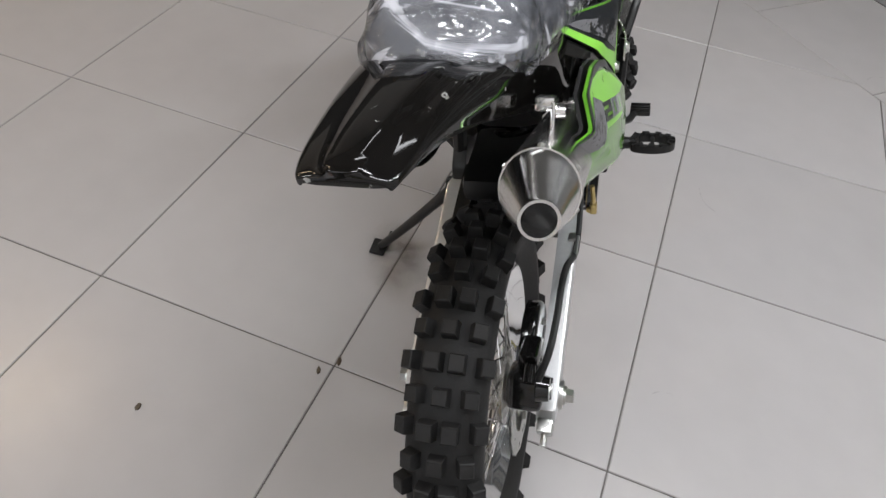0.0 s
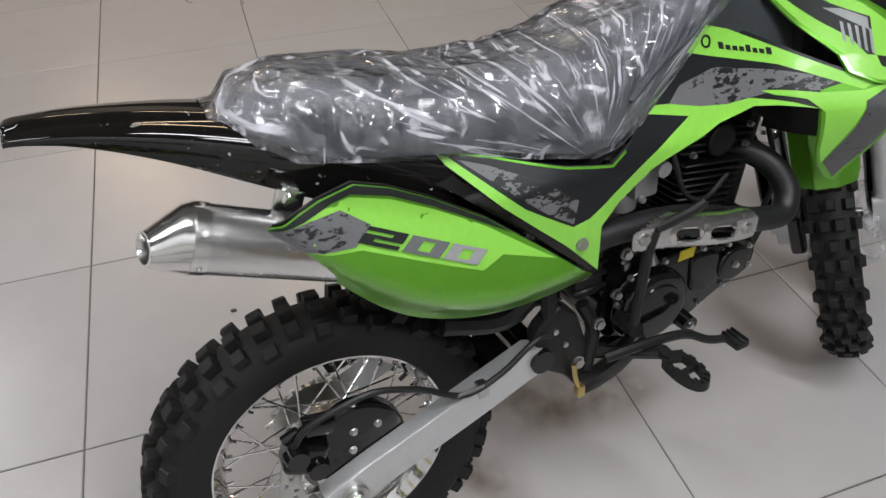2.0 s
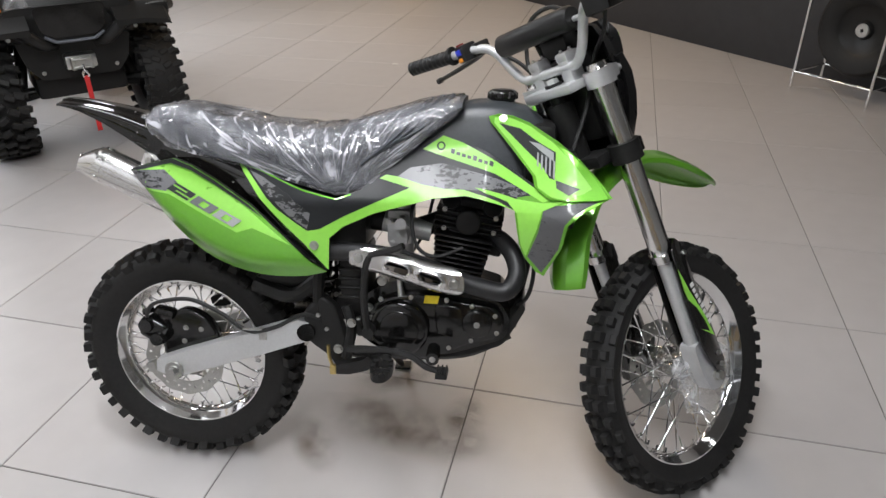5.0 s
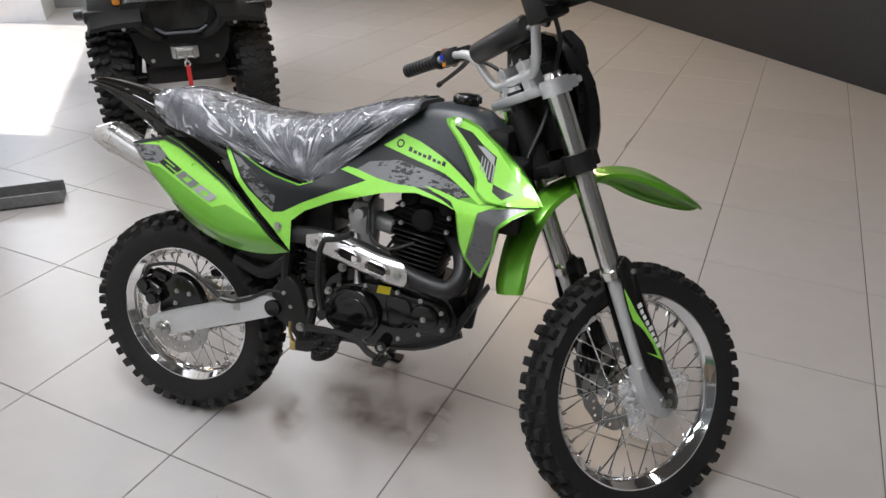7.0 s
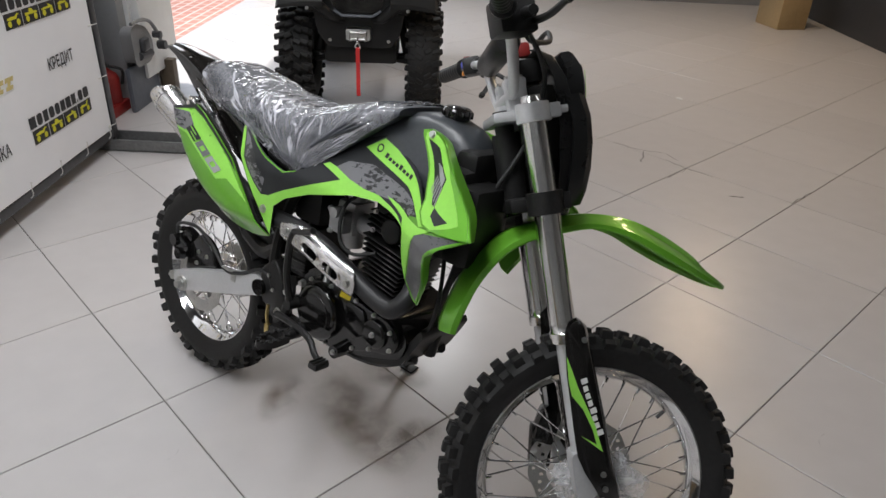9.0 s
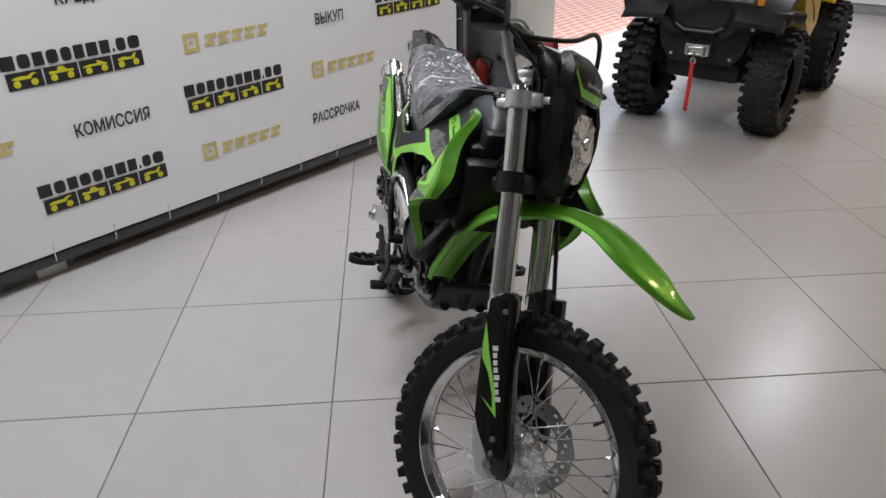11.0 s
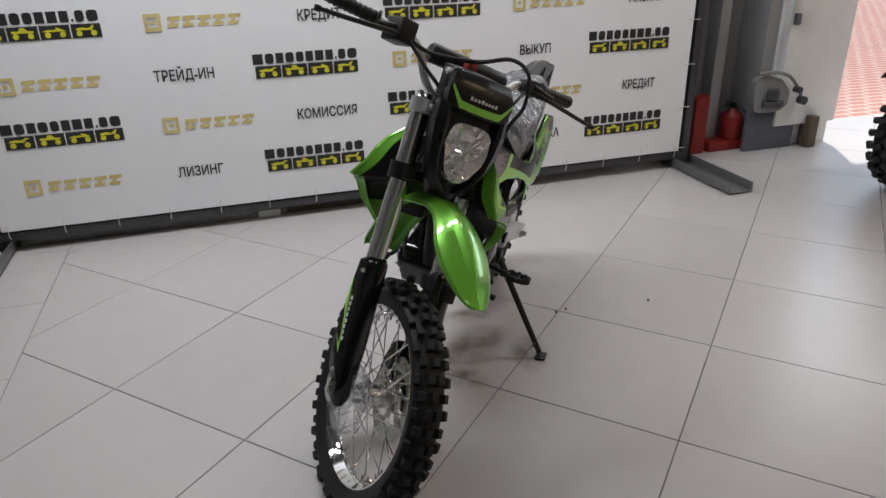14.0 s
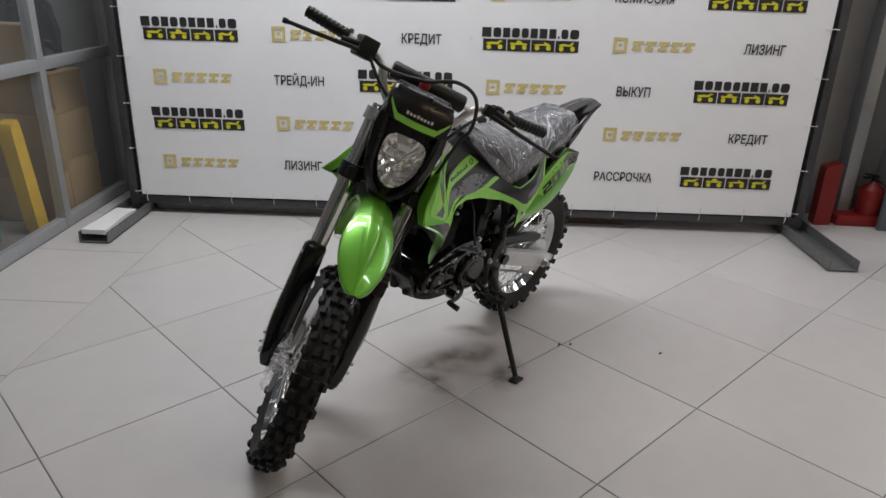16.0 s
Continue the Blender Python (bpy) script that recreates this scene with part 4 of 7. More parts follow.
def tyre_mesh(radius, width, rim_r, rows, knob):
    bm = bmesh.new()
    base = radius - knob
    hw = width / 2
    prof = [(-hw * 0.62, rim_r - 0.012), (-hw * 0.72, rim_r + 0.002), (-hw * 0.97, rim_r + (base - rim_r) * 0.35), (-hw * 0.98, rim_r + (base - rim_r) * 0.6), (-hw * 0.86, base - 0.016), (-hw * 0.5, base - 0.004), (0, base),
            (hw * 0.5, base - 0.004), (hw * 0.86, base - 0.016), (hw * 0.98, rim_r + (base - rim_r) * 0.6), (hw * 0.97, rim_r + (base - rim_r) * 0.35), (hw * 0.72, rim_r + 0.002), (hw * 0.62, rim_r - 0.012)]
    lathe(bm, prof, 72)
    carcass, bm = bm, bmesh.new()

    def lug(ang, y, lean, sy, sx, r0, h):
        c, s = math.cos(ang), math.sin(ang)
        out, tan = Vector((c, 0, s)), Vector((-s, 0, c))
        nor = (out * math.cos(lean) + Vector((0, 1, 0)) * math.sin(lean)).normalized()
        lat = Vector((0, 1, 0)) * math.cos(lean) - out * math.sin(lean)
        mid = out * r0 + Vector((0, y, 0))
        rings = []
        for k, d in ((1.12, -0.006), (1.0, h * 0.9), (0.86, h)):
            rings.append([mid + nor * d + tan * (a * sx * k) + lat * (b * sy * k) for a, b in ((-1, -1), (1, -1), (1, 1), (-1, 1))])
        ring_loft(bm, rings)

    for k in range(rows):
        a = 2 * math.pi * k / rows
        for s in (-1, 1):
            if k % 2:
                lug(a, s * hw * 0.62, s * 0.40, hw * 0.185, 0.0105, base - 0.008, knob)
            else:
                lug(a, s * hw * 0.27, s * 0.12, hw * 0.20, 0.0115, base - 0.001, knob)
                lug(a, s * hw * 0.84, s * 0.62, hw * 0.18, 0.0115, base - 0.017, knob * 0.95)
        if k % 2:
            lug(a, 0.0, 0.0, hw * 0.19, 0.0105, base - 0.001, knob)
    return finish("tyre", carcass, RUBBER, 35), finish("tread", bm, RUBBER, 35)


def rim_mesh(r, w):
    bm = bmesh.new()
    h = w / 2
    lathe(bm, [(-h, r), (-h + 0.003, r + 0.003), (-h + 0.006, r), (-h + 0.008, r - 0.012), (-h * 0.55, r - 0.018), (-h * 0.3, r - 0.026), (0, r - 0.029), (h * 0.3, r - 0.026), (h * 0.55, r - 0.018),
               (h - 0.008, r - 0.012), (h - 0.006, r), (h - 0.003, r + 0.003), (h, r), (h + 0.001, r - 0.013), (h * 0.6, r - 0.024), (h * 0.3, r - 0.033), (0, r - 0.036), (-h * 0.3, r - 0.033), (-h * 0.6, r - 0.024), (-h - 0.001, r - 0.013)], 72, closed=True)
    for k in range(36):
        a = 2 * math.pi * k / 36
        d = Vector((math.cos(a), 0, math.sin(a)))
        cyl(bm, d * (r - 0.034), d * (r - 0.047), 0.0034, 0.0026, 6)
    return finish("rim", bm, CHROME, 45)


def disc_mesh(r_out, r_in, petals=0):
    """A thin brake disc with real holes and arms to the hub."""
    bm = bmesh.new()
    n, rings = 72, 5
    rows = []
    for k in range(n):
        a = 2 * math.pi * k / n
        wave = 1 + (0.018 * math.cos(a * petals) if petals else 0)
        rows.append([Vector((math.cos(a), 0, math.sin(a))) * (r_in + (r_out - r_in) * q / rings) * (wave if q == rings else 1) for q in range(rings + 1)])
    for t in (-0.0018, 0.0018):
        vs = [[bm.verts.new(p + Vector((0, t, 0))) for p in row] for row in rows]
        for k in range(n):
            for q in range(rings):
                if (q == 1 and k % 6 == 0) or (q == 2 and k % 6 == 2) or (q == 3 and k % 6 == 4):
                    continue
                j = (k + 1) % n
                bm.faces.new((vs[k][q], vs[j][q], vs[j][q + 1], vs[k][q + 1]))
    for k in range(6):
        a = 2 * math.pi * (k + 0.3) / 6
        d, e = Vector((math.cos(a), 0, math.sin(a))), Vector((math.cos(a + 0.5), 0, math.sin(a + 0.5)))
        box(bm, (d * (r_in - 0.002) + e * 0.04) / 2, (0.012, 0.0034, (d * r_in - e * 0.04).length), 0, (d * r_in - e * 0.04).to_track_quat("Z", "Y").to_matrix().to_4x4())
    cyl(bm, (0, -0.002, 0), (0, 0.002, 0), 0.045, 0.045, 24)
    return finish("brake_disc", bm, STEEL, 30)


def wheel(name, m, radius, width, rim_r, rows, knob, label, disc_y, disc_r, hub_r):
    w = part(name, rim_mesh(rim_r, width * 0.62), None, bike, label, m)
    carcass, tread = tyre_mesh(radius, width, rim_r, rows, knob)
    part("tyre", carcass, None, w, "black knobbly off-road tyre")
    tagged(part("tread", tread, None, w, "square rubber tread blocks"), kind="stuff")
    bm = bmesh.new()
    lathe(bm, [(-0.062, 0.012), (-0.062, 0.024), (-0.045, 0.028), (-0.04, hub_r), (-0.030, hub_r), (-0.026, hub_r * 0.66), (0.026, hub_r * 0.66), (0.030, hub_r), (0.04, hub_r), (0.045, 0.028), (0.062, 0.024), (0.062, 0.012)], 28)
    cyl(bm, (0, -0.12, 0), (0, 0.12, 0), 0.0085, 0.0085, 12)
    part("hub", bm, ALU, w, "cast aluminium hub")
    ln = rim_r - 0.05 - hub_r * 0.9
    r1 = rim_r - 0.036
    spoke = None
    for k in range(36):
        a1 = 2 * math.pi * k / 36
        side = 1 if k % 2 else -1
        a0 = a1 + (0.95 if (k // 2) % 2 else -0.95)
        p0 = Vector((math.cos(a0) * hub_r * 0.92, side * 0.036, math.sin(a0) * hub_r * 0.92))
        p1 = Vector((math.cos(a1) * r1, side * 0.006, math.sin(a1) * r1))
        mm, length = frame_to(p0, p1)
        if spoke is None:
            bm = bmesh.new()
            cyl(bm, (0, 0, 0), (0, 0, length), 0.0018, 0.0018, 6)
            spoke = finish("spoke", bm, CHROME)
            base_len = length
        part("spoke", spoke, None, w, m=mm @ Matrix.Diagonal((1, 1, length / base_len, 1)))
    d = part("brake_disc", disc_mesh(disc_r, disc_r * 0.66, 12), None, w, "perforated steel brake disc", Matrix.Translation((0, disc_y, 0)))
    bm = bmesh.new()
    tube(bm, [(r1 * 0.86, 0, r1 * 0.5), (r1 * 0.78, 0, r1 * 0.45)], 0.004, 6, 1)
    part("valve", bm, BLACK, w)
    return w


REAR_C, FRONT_C = Vector((-0.003, 0, 0.303)), Vector((0.058, 0, -0.403))
wheel("rear_wheel", Matrix.Translation(REAR_C), 0.303, 0.107, 0.214, 42, 0.018, "chrome spoked rear wheel with a fat knobbly tyre", -0.062, 0.105, 0.062)
front_wheel = wheel("front_wheel", FORK @ Matrix.Translation(FRONT_C), 0.323, 0.088, 0.254, 48, 0.016, "chrome spoked front wheel with a narrow knobbly tyre, turned to full lock", 0.058, 0.115, 0.048)

bm = bmesh.new()
rings = []
for k in range(40):
    a = 2 * math.pi * k / 40
    ring = []
    for y, rad in ((0.050, 0.018), (0.078, 0.05), (0.082, 0.084), (0.070, 0.100), (0.050, 0.09), (0.044, 0.05)):
        q = 1 + 0.28 * noise.noise(Vector((math.cos(a) * 2.4, y * 40, math.sin(a) * 2.4))) + 0.12 * noise.noise(Vector((math.cos(a) * 7, y * 80, math.sin(a) * 7)))
        ring.append(Vector((rad * q * math.cos(a), y * (0.8 + 0.35 * q) * -1, rad * q * math.sin(a) - 0.012)))
    rings.append(ring)
rows = [[bm.verts.new(p) for p in ring] for ring in rings]
for k in range(40):
    for i in range(5):
        bm.faces.new((rows[k][i], rows[(k + 1) % 40][i], rows[(k + 1) % 40][i + 1], rows[k][i + 1]))
hub_wrap = part("hub_wrap", bm, HUB_FILM, front_wheel, "clear film left round the front hub", smooth=30)
hub_wrap.visible_shadow = False

# rear brake caliper, hose and axle ends
right_at = lambda a, b, t: Vector((a, -t, b))
bm = bmesh.new()
dome(bm, [(q.x, q.y) for q in smooth_path([(-0.045, 0.33, 0), (-0.03, 0.415, 0), (0.02, 0.452, 0), (0.075, 0.432, 0), (0.105, 0.385, 0), (0.10, 0.335, 0), (0.05, 0.285, 0), (0.0, 0.27, 0)], 3)], 0.066, 0.090, 0.010, right_at)
caliper = part("caliper_bracket", bm, ENGINE, bike, "black cast brake bracket")
bolts(caliper, [(a, -0.089, b) for a, b in ((0.022, 0.402), (0.015, 0.365), (0.062, 0.40))], (0, -1, 0), 0.0058)
bm = bmesh.new()
box(bm, (-0.058, -0.082, 0.395), (0.062, 0.052, 0.058), 0.012, Matrix.Rotation(0.5, 4, "Y"), 3)
for a, b, r in ((-0.072, 0.412, 0.021), (-0.046, 0.376, 0.020)):
    cyl(bm, (a, -0.10, b), (a, -0.118, b), r, r * 0.82, 18)
cyl(bm, (-0.084, -0.09, 0.438), (-0.06, -0.09, 0.448), 0.009, 0.008, 10)
box(bm, (-0.03, -0.085, 0.440), (0.05, 0.03, 0.026), 0.008, Matrix.Rotation(0.2, 4, "Y"))
part("rear_caliper", bm, ENGINE, bike, "black brake caliper")
bm = bmesh.new()
tube(bm, [(-0.075, -0.10, 0.425), (-0.05, -0.115, 0.468), (0.0, -0.12, 0.488), (0.06, -0.12, 0.492), (0.13, -0.12, 0.462), (0.20, -0.125, 0.420), (0.27, -0.125, 0.435), (0.34, -0.12, 0.47), (0.40, -0.11, 0.45)], 0.0052, 8)
part("brake_hose", bm, HOSE, bike)
bm = bmesh.new()
cyl(bm, (0.185, -0.126, 0.425), (0.235, -0.126, 0.425), 0.0035, 0.0035, 8)
box(bm, (0.235, -0.118, 0.412), (0.02, 0.016, 0.03), 0.003)
part("hose_clip", bm, STEEL, bike)

# swingarm, deeper towards its pivot
ARM = [(-0.052, 0.292), (-0.050, 0.322), (0.02, 0.350), (0.325, 0.456), (0.350, 0.447), (0.352, 0.402), (0.24, 0.360), (0.02, 0.284), (-0.02, 0.280)]
for s in (-1, 1):
    bm = bmesh.new()
    dome(bm, ARM, 0.092, 0.123, 0.006, lambda a, b, t, s=s: Vector((a, s * t, b)), 2)
    arm = part("swingarm", bm, SILVER, bike, "silver painted box swingarm")
    bm = bmesh.new()
    p = Vector((REAR_C.x, s * 0.123, REAR_C.z - 0.004))
    cyl(bm, p, p + Vector((0, s * 0.006, 0)), 0.024, 0.023, 20)
    bolt(bm, p + Vector((0, s * 0.006, 0)), (0, s, 0), 0.0125, 0.016)
    part("axle_nut", bm, STEEL, arm)
    bm = bmesh.new()
    box(bm, (-0.066, s * 0.108, 0.300), (0.022, 0.024, 0.026), 0.003, Matrix.Rotation(-0.33, 4, "Y"))
    cyl(bm, (-0.07, s * 0.108, 0.298), (-0.094, s * 0.108, 0.290), 0.005, 0.005, 8)
    part("chain_adjuster", bm, STEEL, arm)
bm = bmesh.new()
cyl(bm, (0.345, -0.13, 0.425), (0.345, 0.13, 0.425), 0.022, 0.022, 16)
box(bm, (0.29, 0, 0.408), (0.05, 0.2, 0.045), 0.01)
part("swingarm_pivot", bm, ENGINE, bike)
bm = bmesh.new()
n = 28
lathe(bm, [(0.066, 0.03), (0.066, 0.082), (0.072, 0.082), (0.072, 0.03)], n * 2, closed=True)
for k in range(n * 2):
    if k % 2:
        a = 2 * math.pi * (k + 0.5) / (n * 2)
        box(bm, (0.085 * math.cos(a), 0.069, 0.085 * math.sin(a)), (0.009, 0.005, 0.006), 0, Matrix.Rotation(-a, 4, "Y"))
part("sprocket", bm, STEEL, bike, m=Matrix.Translation(REAR_C))
for z0, z1 in ((0.388, 0.46), (0.218, 0.385)):
    bm = bmesh.new()
    cnt = 30
    for k in range(cnt):
        t = k / (cnt - 1)
        p = Vector((0.0 + 0.43 * t, 0.069, z0 + (z1 - z0) * t))
        box(bm, p, (0.0125, 0.012 if k % 2 else 0.008, 0.011), 0.003, Matrix.Rotation(-math.atan2(z1 - z0, 0.43), 4, "Y"), 1)
    tagged(part("drive_chain", bm, STEEL, bike, "steel drive chain"), kind="stuff")
bm = bmesh.new()
plate(bm, rounded([(0.02, 0.43), (0.33, 0.50), (0.34, 0.47), (0.03, 0.395)], 0.2), 0.06, 0.085, lambda a, b, t: Vector((a, t, b)))
part("chain_guard", bm, BLACK, bike)

# rear shock
bm = bmesh.new()
p0, p1 = Vector((0.33, 0, 0.43)), Vector((0.42, 0, 0.74))
cyl(bm, p0, p1, 0.014, 0.014, 12)
cyl(bm, p0.lerp(p1, 0.72), p1, 0.028, 0.028, 16)
mm, ln = frame_to(p0.lerp(p1, 0.08), p0.lerp(p1, 0.75))
tube(bm, [mm @ Vector((0.033 * math.cos(a), 0.033 * math.sin(a), ln * a / (14 * math.pi))) for a in (k * math.pi / 6 for k in range(85))], 0.006, 6, 1)
part("shock_absorber", bm, ENGINE, bike, "black coil spring rear shock")
bm = bmesh.new()
tube(bm, [(0.20, -0.06, 0.52), (0.30, -0.075, 0.50), (0.37, -0.08, 0.545)], 0.02, 8)
box(bm, (0.29, 0, 0.53), (0.16, 0.13, 0.05), 0.02)
part("mud_flap", bm, BLACK, bike)

# frame tubes
bm = bmesh.new()
for s in (-1, 1):
    tube(bm, [(0.90, s * 0.02, 0.86), (0.82, s * 0.06, 0.80), (0.62, s * 0.08, 0.775), (0.45, s * 0.085, 0.74), (0.385, s * 0.095, 0.62), (0.375, s * 0.105, 0.48), (0.42, s * 0.10, 0.38), (0.52, s * 0.085, 0.365), (0.72, s * 0.07, 0.37), (0.835, s * 0.05, 0.42)], 0.014, 8, 5)
    tube(bm, [(0.44, s * 0.085, 0.745), (0.25, s * 0.085, 0.79), (0.02, s * 0.06, 0.85)], 0.012, 8)
    tube(bm, [(0.38, s * 0.09, 0.56), (0.22, s * 0.085, 0.70), (0.08, s * 0.07, 0.83)], 0.010, 8)
    dome(bm, rounded([(0.335, 0.475), (0.385, 0.52), (0.42, 0.49), (0.445, 0.40), (0.450, 0.335), (0.425, 0.318), (0.40, 0.36), (0.345, 0.40)], 0.25), 0.09, 0.118, 0.008, lambda a, b, t, s=s: Vector((a, s * t, b)), 3)
    tube(bm, [(0.44, s * 0.10, 0.49), (0.455, s * 0.112, 0.44), (0.44, s * 0.115, 0.36)], 0.013, 8)
tube(bm, [(0.915, 0, 0.85), (0.885, 0, 0.70), (0.85, 0, 0.52), (0.835, 0, 0.42)], 0.018, 10)
cyl(bm, (0.985, 0, 0.83), (0.925, 0, 0.975), 0.03, 0.03, 16)
part("frame", bm, BLACK, bike, "black painted tube frame")
for s in (-1, 1):
    bolts(bike, [(a, s * 0.117, b) for a, b in ((0.422, 0.383), (0.433, 0.337))], (0, s, 0), 0.0105, 0.009)
    bolts(bike, [(0.458, s * 0.124, 0.457), (0.528, s * 0.098, 0.558)], (0, s, 0), 0.0095, 0.009)
    bolts(bike, [(a, s * 0.116, b) for a, b in ((0.375, 0.470), (0.395, 0.435))], (0, s, 0), 0.006, 0.006)

# engine
def circle(a, b, r, n=28):
    return [(a + r * math.cos(2 * math.pi * k / n), b + r * math.sin(2 * math.pi * k / n)) for k in range(n)]


bm = bmesh.new()
case = rounded([(0.47, 0.44), (0.485, 0.52), (0.55, 0.562), (0.66, 0.560), (0.75, 0.535), (0.81, 0.52), (0.838, 0.47), (0.825, 0.425), (0.76, 0.40), (0.68, 0.372), (0.55, 0.372), (0.49, 0.395)], 0.3)
plate(bm, case, -0.095, 0.095, lambda a, b, t: Vector((a, t, b)))
bmesh.ops.bevel(bm, geom=[e for e in bm.edges if e.calc_face_angle(0) > 0.8], offset=0.008, segments=2, affect="EDGES")
for k in range(5):
    box(bm, (0.62 + 0.045 * k, 0, 0.377 + 0.006 * k), (0.010, 0.15, 0.014), 0.003)
eng = part("crankcase", bm, ENGINE, bike, "black painted crankcase")
COVER_OUT = [(q.x, q.y) for q in smooth_path([(0.492, 0.448, 0), (0.512, 0.505, 0), (0.572, 0.530, 0), (0.64, 0.535, 0), (0.72, 0.520, 0), (0.790, 0.512, 0), (0.820, 0.478, 0), (0.808, 0.436, 0), (0.755, 0.420, 0), (0.70, 0.395, 0), (0.655, 0.372, 0), (0.60, 0.368, 0), (0.53, 0.385, 0), (0.50, 0.415, 0)], 3)]
for s in (-1, 1):
    put = lambda a, b, t, s=s: Vector((a, s * t, b))
    bm = bmesh.new()
    dome(bm, COVER_OUT, 0.094, 0.114, 0.009, put)
    casing = part("engine_cover", bm, ENGINE, eng, "glossy black engine side cover")
    bm = bmesh.new()
    dome(bm, circle(0.574, 0.450, 0.071), 0.110, 0.136, 0.014, put)
    dome(bm, circle(0.574, 0.450, 0.048), 0.134, 0.1385, 0.004, put)
    for k in range(3):
        a = radians(40 + 28 * k)
        box(bm, put(0.574 + 0.062 * math.cos(a), 0.450 + 0.062 * math.sin(a), 0.129), (0.012, 0.008, 0.004), 0.002, Matrix.Rotation(-a, 4, "Y"))
    part("clutch_cover", bm, ENGINE, eng, "round domed cover")
    bm = bmesh.new()
    dome(bm, circle(0.758, 0.470, 0.036, 20), 0.110, 0.126, 0.008, put)
    dome(bm, rounded([(0.655, 0.515), (0.72, 0.512), (0.735, 0.455), (0.70, 0.425), (0.662, 0.44)], 0.25), 0.108, 0.120, 0.006, put)
    part("filter_cover", bm, ENGINE, eng)
    bm = bmesh.new()
    cyl(bm, (0.655, s * 0.106, 0.380), (0.655, s * 0.138, 0.380), 0.0175, 0.016, 18)
    part("filler_plug", bm, ENGINE, eng)
    bolts(eng, [(a, s * 0.113, b) for a, b in ((0.503, 0.470), (0.528, 0.518), (0.60, 0.527), (0.685, 0.524), (0.745, 0.512), (0.800, 0.490), (0.805, 0.447), (0.745, 0.424), (0.692, 0.402), (0.60, 0.375), (0.527, 0.397))], (0, s, 0), 0.0048, 0.007)
    bolts(eng, [(0.655, s * 0.138, 0.380), (0.758, s * 0.126, 0.470)], (0, s, 0), 0.0062, 0.006)
    bolts(eng, [(0.499, s * 0.112, 0.496)], (0, s, 0), 0.008, 0.012)
bm = bmesh.new()
dome(bm, rect(0.630, 0.514, 0.664, 0.534, 0.004), 0.1135, 0.1155, 0.001, lambda a, b, t: Vector((a, -t, b)), 1)
part("warning_label", bm, YELLOW, eng, "small yellow warning label")
bm = bmesh.new()
cyl(bm, (0.570, -0.100, 0.565), (0.578, -0.112, 0.528), 0.006, 0.009, 10)
part("dipstick", bm, STEEL, eng)

CYL_M = Matrix.Translation((0.697, 0, 0.53)) @ Matrix.Rotation(radians(9), 4, "Y")
bm = bmesh.new()
box(bm, (0, 0, 0.07), (0.085, 0.095, 0.16), 0.012)
cylinder = part("cylinder", bm, FIN, bike, "black finned cylinder", CYL_M)
for k in range(10):
    w = 0.108 + 0.0035 * k
    bm = bmesh.new()
    box(bm, (0, 0, 0), (w, w + 0.035, 0.0042), 0.0015, seg=1)
    part("cooling_fin", bm, FIN, cylinder, m=Matrix.Translation((0, 0, 0.020 + k * 0.0132)))
bm = bmesh.new()
box(bm, (0.004, 0, 0.18), (0.135, 0.13, 0.06), 0.016, seg=3)
for k in range(4):
    box(bm, (0.004, 0, 0.158 + k * 0.013), (0.158, 0.155, 0.0045), 0.002, seg=1)
box(bm, (0.004, 0, 0.216), (0.125, 0.11, 0.036), 0.014, seg=3)
for sx in (-0.045, 0.053):
    cyl(bm, (sx, -0.05, 0.215), (sx, -0.066, 0.222), 0.024, 0.022, 18)
    cyl(bm, (sx, 0.05, 0.215), (sx, 0.066, 0.222), 0.024, 0.022, 18)
cyl(bm, (0.05, -0.03, 0.225), (0.085, -0.05, 0.25), 0.014, 0.014, 12)
box(bm, (0.080, -0.01, 0.12), (0.03, 0.06, 0.05), 0.01)
head = part("cylinder_head", bm, FIN, bike, "black cylinder head", CYL_M)
for s in (-1, 1):
    bm = bmesh.new()
    dome(bm, circle(0.004, 0.178, 0.030, 22), 0.060, 0.086, 0.008, lambda a, b, t, s=s: Vector((a, s * t, b)))
    part("cam_cover", bm, FIN, head, "round black cam cover")
    bolts(bike, [(a, s * 0.076, b) for a, b in ((-0.055, 0.2), (0.065, 0.2), (0.066, 0.165), (-0.05, 0.155))], (0, s, 0), 0.005, 0.008, CYL_M)
bolts(bike, [(a, b, 0.234) for a in (-0.04, 0.048) for b in (-0.035, 0.035)], (0, 0, 1), 0.006, 0.012, CYL_M)
for pts, r in (([(0.62, -0.02, 0.77), (0.60, -0.10, 0.735), (0.615, -0.125, 0.66), (0.66, -0.125, 0.635), (0.72, -0.11, 0.655)], 0.0045),
               ([(0.66, 0.02, 0.78), (0.63, 0.10, 0.73), (0.60, 0.115, 0.62), (0.56, 0.11, 0.55)], 0.0045),
               ([(0.865, -0.05, 0.70), (0.885, -0.07, 0.6), (0.875, -0.07, 0.53), (0.85, -0.06, 0.50)], 0.005),
               ([(0.56, -0.05, 0.72), (0.54, -0.06, 0.76), (0.60, -0.03, 0.80), (0.75, 0.02, 0.86), (0.86, 0.04, 0.93)], 0.004)):
    bm = bmesh.new()
    tube(bm, pts, r, 8)
    part("engine_cable", bm, HOSE, bike)

